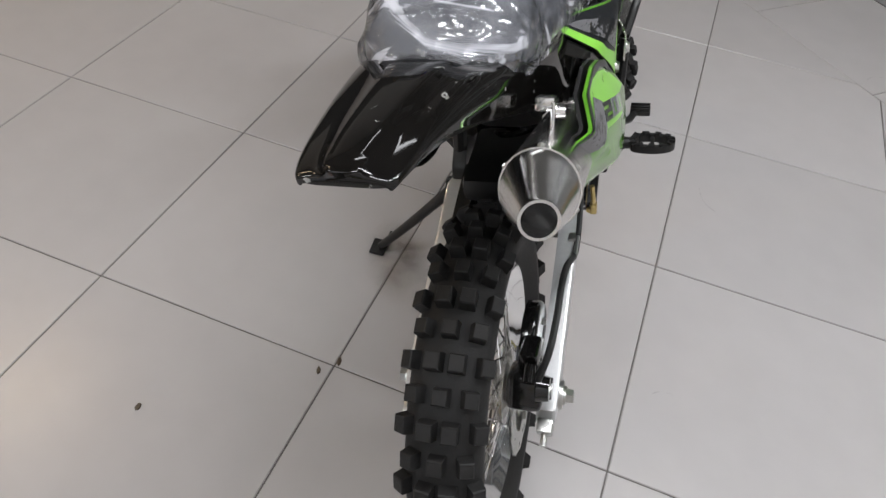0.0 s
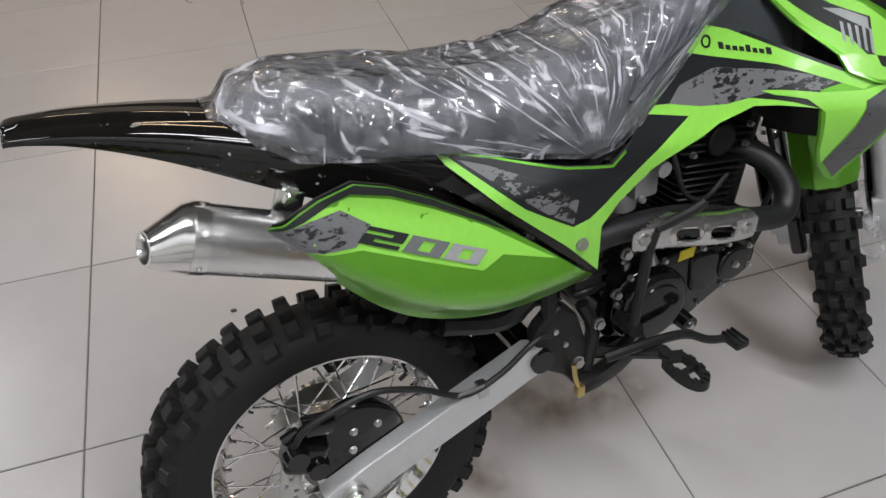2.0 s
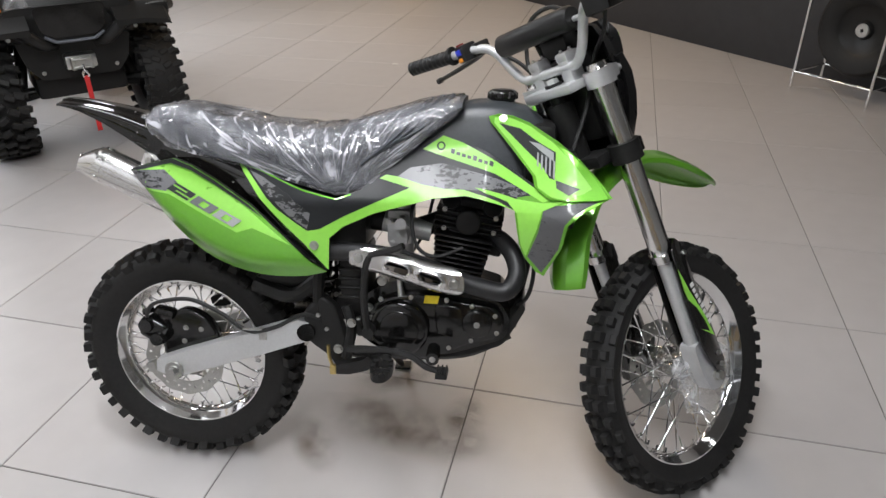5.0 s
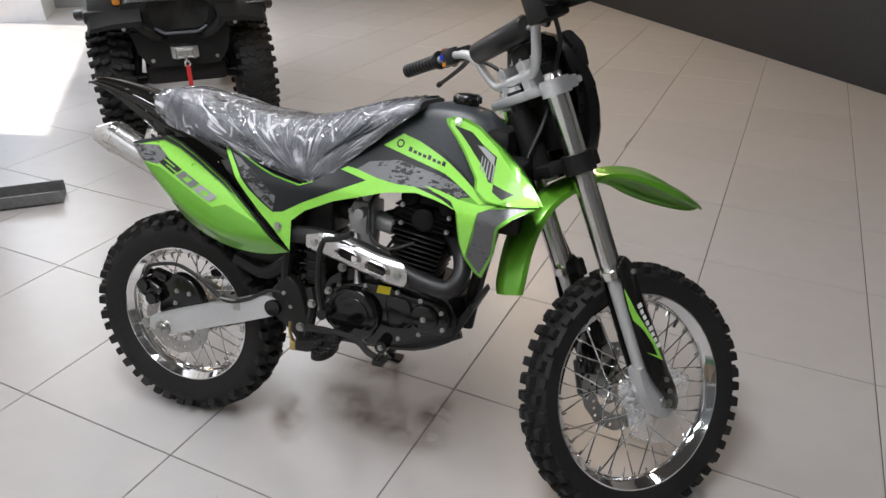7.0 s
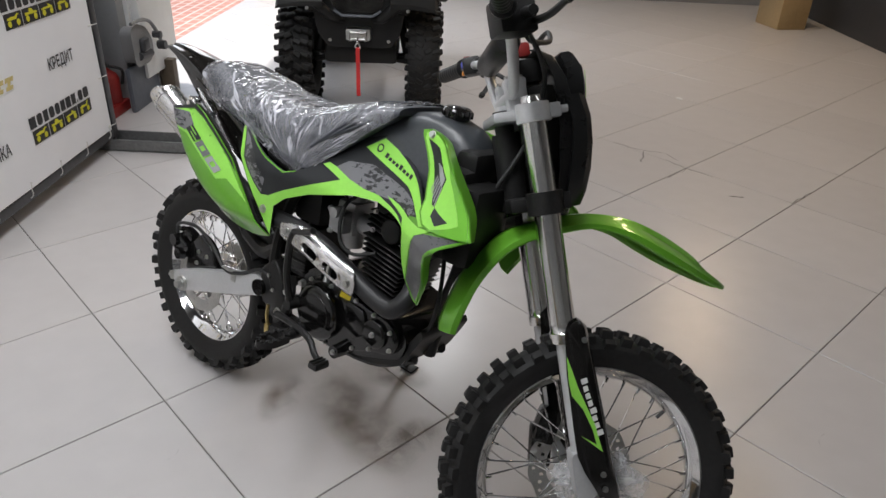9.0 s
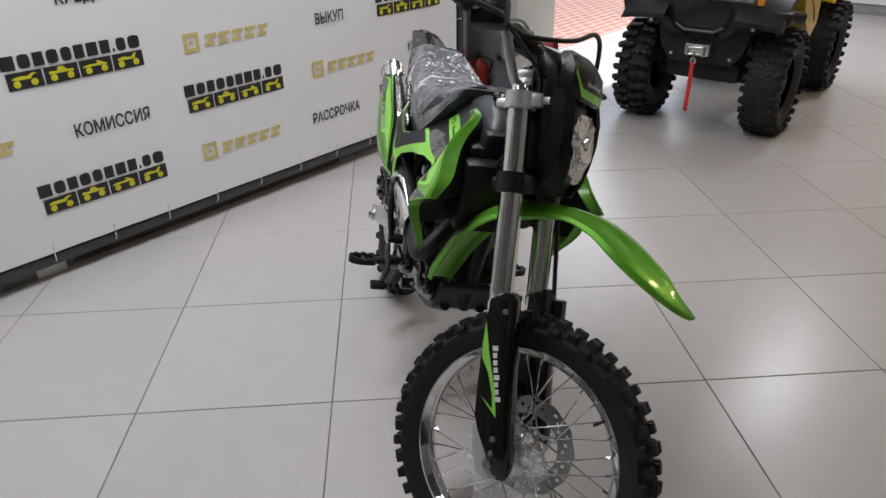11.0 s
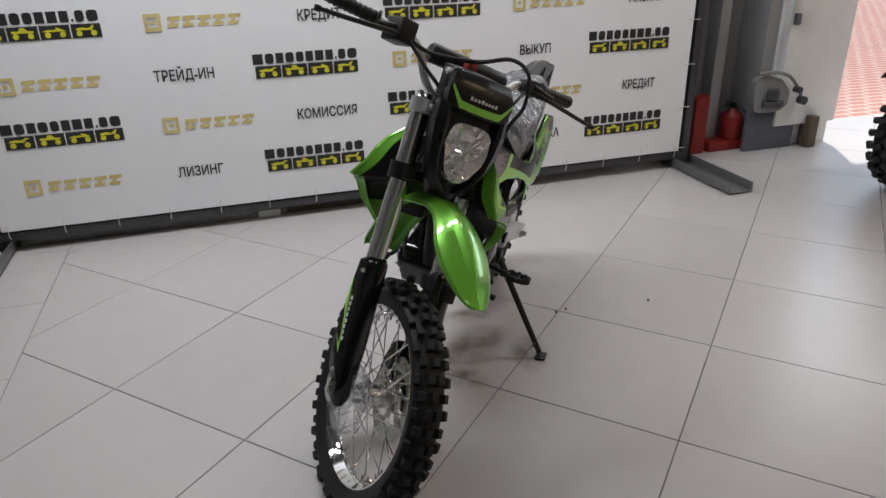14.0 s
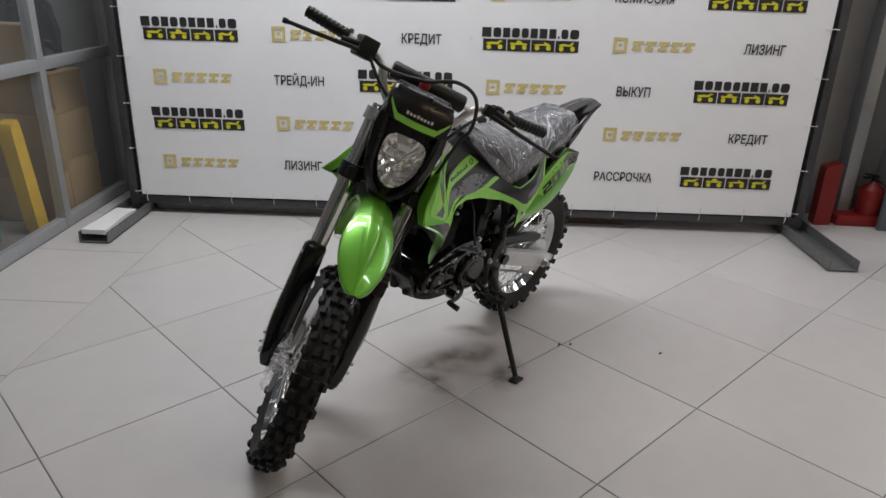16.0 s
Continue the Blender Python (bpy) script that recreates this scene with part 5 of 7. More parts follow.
# carburettor and air box
bm = bmesh.new()
box(bm, (0.565, -0.01, 0.68), (0.05, 0.06, 0.07), 0.008)
cyl(bm, (0.565, -0.01, 0.71), (0.562, -0.01, 0.755), 0.022, 0.02, 16)
cyl(bm, (0.565, -0.01, 0.65), (0.567, -0.01, 0.615), 0.026, 0.022, 16)
cyl(bm, (0.53, -0.01, 0.685), (0.625, -0.01, 0.665), 0.022, 0.02, 16)
box(bm, (0.565, -0.05, 0.675), (0.04, 0.03, 0.045), 0.006)
for a, b in ((0.55, 0.70), (0.585, 0.69), (0.555, 0.655)):
    bolt(bm, (a, -0.066, b), (0, -1, 0), 0.005)
cyl(bm, (0.575, -0.06, 0.70), (0.575, -0.085, 0.70), 0.011, 0.011, 12)
bmesh.ops.transform(bm, matrix=Matrix.Translation((0.565, -0.028, 0.683)) @ Matrix.Diagonal((1.2, 1.2, 1.2, 1)) @ Matrix.Translation((-0.565, 0.01, -0.68)), verts=bm.verts)
part("carburettor", bm, CAST, bike, "cast aluminium carburettor")
bm = bmesh.new()
box(bm, (0.44, 0, 0.69), (0.10, 0.15, 0.12), 0.02)
tube(bm, [(0.48, -0.01, 0.69), (0.54, -0.01, 0.685)], 0.03, 14, 1)
box(bm, (0.455, -0.02, 0.56), (0.06, 0.16, 0.13), 0.015)
for k in range(5):
    box(bm, (0.455, -0.10, 0.515 + k * 0.024), (0.065, 0.01, 0.008), 0.003, seg=1)
part("air_box", bm, BLACK, bike)
bm = bmesh.new()
cyl(bm, (0.608, -0.012, 0.672), (0.665, -0.008, 0.690), 0.024, 0.027, 18)
box(bm, (0.652, -0.008, 0.686), (0.012, 0.07, 0.055), 0.004)
part("intake_stub", bm, FIN, bike, "black intake stub")

# exhaust
bm = bmesh.new()
tube(bm, [(0.765, -0.02, 0.655), (0.80, -0.05, 0.662), (0.834, -0.095, 0.640), (0.846, -0.130, 0.602), (0.822, -0.150, 0.568), (0.765, -0.150, 0.574), (0.70, -0.148, 0.594), (0.585, -0.146, 0.632), (0.475, -0.14, 0.642), (0.36, -0.13, 0.638), (0.24, -0.12, 0.665), (0.14, -0.12, 0.71)], 0.0215, 14, 6)
part("exhaust_pipe", bm, PIPE, bike, "matt black exhaust header")
bm = bmesh.new()


def shield_at(a, b):
    """Along the header from rear to front, and round it."""
    x = 0.470 + a
    z = 0.641 - 0.052 * ease(0.0, 0.26, a)
    d = min(slot(a / 0.26, b / 2.3, c) for c in (0.42, 0.70))
    lip = 0.004 * math.exp(-((d - 1.30) / 0.30) ** 2)
    return Vector((x, -0.147 - lip - 0.032 * min(1.0, 1.18 * math.cos(b)), z + 0.037 * math.sin(b)))


def slot(a, b, c):
    return math.hypot(max(0.0, abs(a - c) - 0.055) / 0.045, b / 0.115)


na, nb = 72, 24
grid = [[bm.verts.new(shield_at(0.26 * i / na, -1.15 + 2.3 * j / nb)) for j in range(nb + 1)] for i in range(na + 1)]
for i in range(na):
    for j in range(nb):
        a, b = (i + 0.5) / na, (j + 0.5) / nb - 0.5
        if any(slot(a, b, c) < 1 for c in (0.42, 0.70)):
            continue
        if abs(b) > 0.17 + 1.1 * a or (b < 0 and -b > 0.22 + 2.6 * (1 - a)) or math.hypot(max(0.0, a - 0.86) / 0.14, b / 0.5) > 1:
            continue
        bm.faces.new((grid[i][j], grid[i + 1][j], grid[i + 1][j + 1], grid[i][j + 1]))
out = bmesh.ops.extrude_face_region(bm, geom=bm.faces[:])
for v in (q for q in out["geom"] if isinstance(q, bmesh.types.BMVert)):
    v.co.y += 0.003
bmesh.ops.delete(bm, geom=[v for v in bm.verts if not v.link_faces], context="VERTS")
shield = part("heat_shield", bm, BRUSHED, bike, "chrome heat shield with two slots")
bolts(shield, [shield_at(a, 0.0) for a in (0.022, 0.236)], (0, -1, 0), 0.009, 0.006)

MUF = Matrix.Translation((-0.124, -0.122, 0.823)) @ Matrix.Rotation(radians(24), 4, "Y")


def oval(x, ry, rz, dz=0.0, n=28):
    return [Vector((x, ry * math.cos(a), dz + rz * math.sin(a))) for a in (2 * math.pi * k / n for k in range(n))]


def mouth(x, ry, rz):
    """The outlet sits low and is cut to face outwards."""
    return [Vector((p.x - 0.30 * p.y - 0.06 * p.z, p.y - 0.007, p.z - 0.015)) for p in oval(x, ry, rz)]


bm = bmesh.new()
ring_loft(bm, [oval(0.0, 0.040, 0.042), oval(0.30, 0.040, 0.042), oval(0.33, 0.03, 0.03)])
muffler = part("muffler", bm, BRUSHED, bike, "polished aluminium silencer", MUF)
for x in (0.006, 0.29):
    bm = bmesh.new()
    ring_loft(bm, [oval(x - 0.005, 0.0412, 0.0432), oval(x + 0.012, 0.0412, 0.0432)])
    part("band", bm, ALU, muffler)
bm = bmesh.new()
ring_loft(bm, [oval(0.001, 0.040, 0.042), oval(-0.010, 0.0375, 0.0395, -0.002), mouth(-0.042, 0.0205, 0.0215), mouth(-0.046, 0.0195, 0.0205), mouth(-0.046, 0.0165, 0.0175), mouth(-0.012, 0.0160, 0.0170)], True, False)
part("end_cone", bm, ALU, muffler, "bright tapered end cap")
# dark plug that closes the bore behind the mouth
bm = bmesh.new()
ring_loft(bm, [mouth(-0.020, 0.0163, 0.0173), mouth(-0.01, 0.016, 0.017)])
part("outlet", bm, PIPE, muffler, "dark plug inside the outlet")
bolts(muffler, [(x, 0.0412 * math.cos(a), 0.0432 * math.sin(a)) for x in (0.010, 0.296) for a in (2 * math.pi * k / 6 + 0.5 for k in range(6))], None, 0.003, 0.002)
bm = bmesh.new()
box(bm, (0.105, 0.0, 0.054), (0.036, 0.005, 0.036), 0.002)
box(bm, (0.105, 0.010, 0.068), (0.022, 0.022, 0.016), 0.004)
cyl(bm, (0.105, -0.002, 0.060), (0.105, -0.012, 0.060), 0.009, 0.008, 12)
part("muffler_bracket", bm, ALU, muffler)

# seat and its wrapping


def seat_ring(f, top, low, hw, grow=0.0):
    h = top - low
    half = [(hw + grow, low - grow), (hw * 1.02 + grow, low + h * 0.3), (hw * 0.98 + grow, low + h * 0.62), (hw * 0.86 + grow, low + h * 0.86), (hw * 0.62 + grow * 0.6, top - h * 0.02 + grow), (hw * 0.3, top + grow)]
    pts = [Vector((f, -y, z)) for y, z in half] + [Vector((f, y, z)) for y, z in reversed(half)]
    return pts


SEAT_ROWS = ((-0.045, 0.918, 0.895, 0.05), (-0.02, 0.942, 0.882, 0.075), (0.03, 0.950, 0.866, 0.088), (0.11, 0.938, 0.85, 0.10), (0.24, 0.914, 0.826, 0.115), (0.36, 0.905, 0.797, 0.125), (0.43, 0.911, 0.778, 0.128), (0.48, 0.926, 0.785, 0.126), (0.54, 0.948, 0.83, 0.118), (0.60, 0.966, 0.88, 0.108), (0.66, 0.978, 0.93, 0.098), (0.71, 0.983, 0.965, 0.09))


def seat_at(f):
    for a, b in zip(SEAT_ROWS, SEAT_ROWS[1:]):
        if f <= b[0]:
            t = (f - a[0]) / (b[0] - a[0])
            return tuple(p + (q - p) * t for p, q in zip(a, b))
    return SEAT_ROWS[-1]


bm = bmesh.new()
ring_loft(bm, [seat_ring(*seat_at(-0.045 + 0.755 * k / 40)) for k in range(41)])
seat = part("seat", bm, SEAT, bike, "dark grey vinyl seat with stitched ribs")
bm = bmesh.new()
for q in (0.62, 0.645, 0.67):
    f0, t0, l0, h0 = seat_at(q)
    for s in (-1, 1):
        tube(bm, [(q + 0.012, s * 0.02, t0 + 0.006), (q, s * h0 * 0.62, t0 - 0.001), (q - 0.045, s * (seat_at(q - 0.045)[3] + 0.004), seat_at(q - 0.045)[1] - 0.045), (q - 0.13, s * (seat_at(q - 0.13)[3] + 0.004), seat_at(q - 0.13)[2] + 0.05)], 0.0045, 6, 6)
part("seat_rib", bm, SEAT, seat)
bm = bmesh.new()
rings = []
GATHER = Vector((0.44, 0, 0.76))   # the film's folds run towards this place on both sides


def fold_at(p):
    d = Vector((p.x - GATHER.x, 0, p.z - GATHER.z + 0.25 * (0.12 - abs(p.y))))
    return math.atan2(d.z, d.x), d.length


for k in range(0, 170):
    f = -0.062 + 0.765 * k / 169
    ring = seat_ring(*seat_at(max(f, -0.045)), grow=0.006)
    ring = [Vector((f, p.y, p.z)) for p in ring]
    dense = []
    for i, p in enumerate(ring[:-1]):
        for t in range(6):
            dense.append(p.lerp(ring[i + 1], t / 6))
    dense.append(ring[-1])
    mid = Vector((f, 0, (seat_at(max(f, -0.045))[1] + seat_at(max(f, -0.045))[2]) / 2))
    out = []
    calm = 1 - 0.75 * ease(0.52, 0.60, f)
    for i, p in enumerate(dense):
        ang, far = fold_at(p)
        w = Vector((p.x * 9 + p.z * 16, p.y * 14, p.z * 9 - p.x * 7))
        q = 0.5 * noise.turbulence(w, 4, True, noise_basis="PERLIN_ORIGINAL") + 1.0 * abs(noise.noise(Vector((ang * 4.5, far * 4, p.y * 4)))) * ease(0.0, 0.12, far) + 0.06 * abs(noise.noise(Vector((ang * 22, far * 9, p.y * 9))))
        out.append(p + (p - mid).normalized() * 0.011 * calm * (q - 0.35))
    rings.append(out)
rows = ring_loft(bm, rings, closed=False, caps=False)
folds = bm.loops.layers.uv.new("folds")
for face in bm.faces:
    for lp in face.loops:
        ang, far = fold_at(lp.vert.co)
        lp[folds].uv = (ang + 0.8 * lp.vert.co.y, far)
wrap = part("plastic_wrap", bm, WRAP, bike, "crinkled clear plastic wrap over the seat", smooth=50)
wrap.visible_shadow = False

# rear fender and tail
bm = bmesh.new()
rings = []
tail = smooth_path([(-0.273, 0.9470, 0.038), (-0.271, 0.9487, 0.0405), (-0.265, 0.9500, 0.043), (-0.245, 0.9500, 0.0475), (-0.20, 0.9465, 0.0545), (-0.12, 0.933, 0.068), (-0.04, 0.914, 0.083), (0.05, 0.888, 0.094), (0.16, 0.850, 0.108), (0.30, 0.80, 0.118)], 4)
for q in tail:
    f, top, hw = q
    drop = 0.006 + 0.094 * ease(-0.30, 0.16, f)
    half = []
    for y, dz in ((1.0, -1.0), (1.0, -0.62), (0.985, -0.34), (0.94, -0.16), (0.86, -0.06)):
        half.append((hw * y, top + drop * dz))
    half += [(hw * 0.66, top + 0.0015), (hw * 0.42, top + 0.003), (hw * 0.37, top + 0.0065), (hw * 0.18, top + 0.0075)]
    ring = [Vector((f, -y, z)) for y, z in half] + [Vector((f, y, z)) for y, z in reversed(half)]
    ring += [Vector((f, y, z)) for y, z in ((hw * 0.95, top - drop), (hw * 0.9, top - 0.4 * drop - 0.002), (hw * 0.6, top - 0.006), (-hw * 0.6, top - 0.006), (-hw * 0.9, top - 0.4 * drop - 0.002), (-hw * 0.95, top - drop))]
    rings.append(ring)
ring_loft(bm, rings)
part("rear_fender", bm, SPECK, bike, "glossy black tail fender", smooth=50)
bm = bmesh.new()
rings = []
for f, top, low, hw in ((-0.10, 0.875, 0.865, 0.03), (-0.04, 0.88, 0.83, 0.04), (0.06, 0.86, 0.78, 0.05), (0.18, 0.83, 0.70, 0.06), (0.30, 0.78, 0.60, 0.06)):
    rings.append([Vector((f, y, z)) for y, z in ((-hw, low + 0.01), (-hw, top), (hw, top), (hw, low + 0.01), (hw * 0.5, low), (-hw * 0.5, low))])
ring_loft(bm, rings)
part("inner_fender", bm, BLACK, bike)


# flank panels
def flank(f, u):
    """How far the tank shrouds and side covers lie from the middle."""
    d = 0.148 - 0.58 * max(0.0, min(u, 0.88) - 0.765) - 0.28 * max(0.0, u - 0.88)
    d += 0.018 * (1 - ease(0.40, 0.55, f))
    d += 0.082 * ease(0.76, 0.96, f) * (1 - 0.35 * ease(0.80, 0.95, u))
    d -= 0.05 * ease(0.76, 0.60, u) * ease(0.75, 0.95, f)
    d += 0.018 * ease(0.82, 0.93, f) * (1 - ease(0.96, 1.03, f)) * ease(0.83, 0.89, u) * (1 - ease(0.93, 0.957, u))
    d -= 0.10 * (1 - ease(0.17, 0.36, f)) * 0.35
    return d


def number_panel(f, u):
    """How far the round side panel lies from the middle."""
    mid = 0.83 - 0.42 * (f + 0.03)
    q = (u - (mid - 0.09)) / 0.12
    low = 0.578 + 2.1 * max(0.0, 0.28 - f) ** 2
    return 0.150 + 0.030 * (1 - min(1.0, q * q)) + 0.012 * ease(-0.04, 0.2, f) - 0.042 * (1 - ease(-0.01, 0.06, u - low))


COVER = [(0.19, 0.832), (0.264, 0.818), (0.367, 0.786), (0.44, 0.771), (0.49, 0.789), (0.56, 0.852), (0.60, 0.888), (0.668, 0.912), (0.70, 0.905), (0.78, 0.866), (0.86, 0.825), (0.91, 0.803),
         (0.90, 0.785), (0.84, 0.785), (0.832, 0.764), (0.725, 0.783), (0.652, 0.775), (0.523, 0.738), (0.455, 0.708), (0.422, 0.68), (0.418, 0.605), (0.36, 0.668), (0.27, 0.75)]
LIME_V = [(0.188, 0.836), (0.215, 0.822), (0.30, 0.742), (0.372, 0.695), (0.40, 0.70), (0.45, 0.728), (0.523, 0.762), (0.60, 0.795), (0.53, 0.812), (0.545, 0.820), (0.66, 0.806), (0.70, 0.800), (0.725, 0.794), (0.80, 0.775), (0.832, 0.764), (0.725, 0.783),
          (0.652, 0.775), (0.523, 0.738), (0.455, 0.708), (0.422, 0.68), (0.418, 0.605), (0.36, 0.668), (0.27, 0.75)]
LIME_EDGE = [(0.19, 0.832), (0.264, 0.818), (0.367, 0.786), (0.44, 0.771), (0.47, 0.781), (0.47, 0.778), (0.44, 0.768), (0.367, 0.783), (0.264, 0.815)]
SPLAT_REAR = [(0.225, 0.818), (0.262, 0.806), (0.33, 0.775), (0.38, 0.735), (0.372, 0.70), (0.33, 0.728)]
SPLAT_TANK = [(0.571, 0.817), (0.597, 0.836), (0.668, 0.847), (0.764, 0.827), (0.881, 0.801), (0.913, 0.793), (0.827, 0.79), (0.758, 0.795), (0.675, 0.796), (0.625, 0.803)]
LOGO_BAND = [(0.668, 0.905), (0.623, 0.875), (0.665, 0.863), (0.788, 0.830), (0.892, 0.789), (0.917, 0.801), (0.871, 0.815), (0.777, 0.861), (0.71, 0.892)]
SHROUD_TOP = [(0.768, 0.950), (0.79, 0.956), (0.82, 0.954), (0.858, 0.942), (0.918, 0.911), (0.965, 0.877), (1.005, 0.838), (1.032, 0.808), (0.994, 0.802), (0.936, 0.799), (0.905, 0.799), (0.874, 0.815), (0.868, 0.838), (0.82, 0.887), (0.772, 0.938)]
SHROUD_DARK = [(0.791, 0.937), (0.838, 0.929), (0.868, 0.911), (0.886, 0.902), (0.914, 0.890), (0.914, 0.836), (0.903, 0.838), (0.886, 0.862), (0.853, 0.886)]
SHROUD_TIP = [(0.916, 0.836), (0.966, 0.823), (0.943, 0.810), (0.918, 0.821)]
LOWER_GREY = [(0.893, 0.773), (0.918, 0.786), (0.986, 0.799), (1.018, 0.800), (0.965, 0.773), (0.938, 0.751), (0.929, 0.69), (0.900, 0.624), (0.866, 0.662), (0.885, 0.724)]
LIME_DART = [(0.744, 0.801), (0.837, 0.787), (0.892, 0.788), (0.939, 0.798), (0.891, 0.773), (0.882, 0.731), (0.862, 0.661), (0.850, 0.688), (0.839, 0.758), (0.817, 0.779), (0.77, 0.79)]
LIME_TOP = [(0.781, 0.948), (0.815, 0.949), (0.858, 0.936), (0.908, 0.908), (0.949, 0.873), (0.990, 0.824), (0.975, 0.815), (0.936, 0.801), (0.908, 0.803), (0.880, 0.817), (0.875, 0.838), (0.828, 0.887), (0.780, 0.937)]
WING = [(0.838, 0.790), (0.90, 0.808), (0.98, 0.812), (1.030, 0.806), (0.972, 0.774), (0.945, 0.75), (0.935, 0.69), (0.904, 0.618), (0.886, 0.626), (0.858, 0.66), (0.846, 0.69), (0.834, 0.758)]
NUMBER = [(-0.045, 0.817), (0.0, 0.831), (0.068, 0.847), (0.11, 0.832), (0.162, 0.803), (0.238, 0.750), (0.315, 0.685), (0.412, 0.598), (0.36, 0.583), (0.29, 0.578), (0.215, 0.586), (0.14, 0.612), (0.085, 0.652), (0.03, 0.715), (-0.02, 0.778)]
NUM_LIME = [(-0.035, 0.814), (0.005, 0.824), (0.060, 0.833), (0.11, 0.817), (0.165, 0.787), (0.234, 0.742), (0.30, 0.690), (0.335, 0.664), (0.25, 0.700), (0.215, 0.690), (0.06, 0.770), (0.02, 0.776), (-0.012, 0.785)]
NUM_EDGE = [(-0.045, 0.817), (0.0, 0.831), (0.068, 0.847), (0.11, 0.832), (0.162, 0.803), (0.238, 0.750), (0.27, 0.722), (0.22, 0.755), (0.162, 0.793), (0.11, 0.822), (0.062, 0.837), (0.0, 0.822)]
NUM_SPLAT = [(-0.040, 0.815), (-0.018, 0.820), (0.046, 0.822), (0.078, 0.796), (0.053, 0.777), (-0.018, 0.785)]
NUMBER = NUMBER[:8] + [(q.x, q.y) for q in smooth_path([(f, u, 0) for f, u in NUMBER[7:] + NUMBER[:1]], 3)][1:-1]
DIGITS = {"2": (rect(0.0, 0.78, 0.9, 1.0), rect(0.62, 0.5, 0.9, 0.8), rect(0.0, 0.40, 0.9, 0.60), rect(0.0, 0.2, 0.28, 0.42), rect(0.0, 0.0, 0.9, 0.22)),
          "0": (rect(0.0, 0.80, 0.9, 1.0), rect(0.0, 0.0, 0.9, 0.20), rect(0.0, 0.18, 0.30, 0.82), rect(0.60, 0.18, 0.9, 0.82))}
TAIL_DARK = [(0.10, 0.860), (0.195, 0.832), (0.27, 0.755), (0.36, 0.672), (0.415, 0.61), (0.41, 0.603), (0.315, 0.692), (0.22, 0.772), (0.14, 0.83)]


def at_flank(depth, f, u, lift, side):
    return Vector((f, side * (depth(f, u) + lift), u))


def trim(poly, side):
    """The left cover is shorter at the tail, where no silencer has to be cleared."""
    return poly if side < 0 else [(0.412 - (0.412 - f) * 0.89, u) for f, u in poly]


def tuck(side):
    return 0.0 if side < 0 else -0.030


for side, which in ((-1, "right"), (1, "left")):
    cover = part("side_cover", skin(COVER, flank, 0.0, 0.004, side), COVER_BLACK, bike, "black tank shroud and side cover with green graphics")
    part("tail_cover", skin(TAIL_DARK, flank, -0.006, 0.004, side), BLACK_GLOSS, bike)
    part("lime_graphic", skin(LIME_V, flank, 0.0006, 0.0005, side), LIME, cover, "lime green stripe")
    part("green_edge", skin(LIME_EDGE, flank, 0.0012, 0.001, side), GREEN, cover)
    part("splatter_graphic", skin(SPLAT_REAR, flank, 0.0009, 0.0005, side), SPLATTER, cover, "grey graphic with black splatter")
    part("splatter_graphic", skin(SPLAT_TANK, flank, 0.0009, 0.0005, side), SPLATTER, cover)
    part("lime_graphic", skin(LOGO_BAND, flank, 0.0013, 0.0005, side), LIME, cover)
    wing = part("shroud_wing", skin(WING, flank, 0.001, 0.005, side), GREEN, bike, "metallic green lower wing of the shroud")
    shroud = part("tank_shroud", skin(SHROUD_TOP, flank, 0.010, 0.006, side), GREEN, bike, "lime and metallic green radiator shroud")
    part("lime_graphic", skin(LIME_TOP, flank, 0.0108, 0.0006, side), LIME, shroud)
    bm = bmesh.new()
    rings = []
    edge = smooth_path([(0.785, 0.955, 0.012), (0.82, 0.953, 0.020), (0.858, 0.941, 0.026), (0.918, 0.910, 0.032), (0.965, 0.876, 0.036), (1.003, 0.838, 0.034), (1.026, 0.808, 0.026)], 5)
    for q in edge:
        d = flank(q.x, q.y) + 0.012
        rings.append([Vector((q.x, side * d, q.y)), Vector((q.x - 0.002, side * (d - q.z), q.y - 0.004)), Vector((q.x - 0.005, side * (d - q.z), q.y - 0.007)), Vector((q.x - 0.004, side * (d - 0.002), q.y - 0.004))])
    ring_loft(bm, rings)
    part("front_fold", bm, GREEN, shroud, "metallic green folded front edge")
    bm = bmesh.new()
    rings = []
    for q in edge[6:] + smooth_path([(1.015, 0.800, 0.022), (0.972, 0.776, 0.030), (0.944, 0.748, 0.030), (0.932, 0.70, 0.026)], 4):
        d = flank(q.x, q.y) - 0.5 * q.z
        back = 0.02 + 0.05 * ease(0.86, 0.95, q.x)
        rings.append([Vector((q.x - 0.012, side * d, q.y - 0.006)), Vector((q.x - back, side * (0.4 * d + 0.03), q.y - 0.008)), Vector((q.x - back - 0.01, side * 0.05, q.y - 0.012)), Vector((q.x - back - 0.014, side * 0.05, q.y - 0.012)), Vector((q.x - back - 0.004, side * (0.4 * d + 0.03), q.y - 0.008)), Vector((q.x - 0.016, side * d, q.y - 0.006))])
    ring_loft(bm, rings)
    part("air_duct", bm, BLACK, shroud, "black duct inside the shroud")
    bm = bmesh.new()
    rings = []
    for q in smooth_path([(1.020, 0.802, 0.022), (0.972, 0.776, 0.030), (0.944, 0.748, 0.028), (0.933, 0.69, 0.022), (0.903, 0.622, 0.010)], 5):
        d = flank(q.x, q.y) + 0.003
        rings.append([Vector((q.x, side * d, q.y)), Vector((q.x - 0.002, side * (d - q.z), q.y)), Vector((q.x - 0.006, side * (d - q.z), q.y + 0.001)), Vector((q.x - 0.005, side * (d - 0.002), q.y + 0.002))])
    ring_loft(bm, rings)
    part("front_fold", bm, GREEN, wing)
    part("dark_graphic", skin(SHROUD_DARK, flank, 0.0114, 0.0005, side), STICKER_BLACK, shroud)
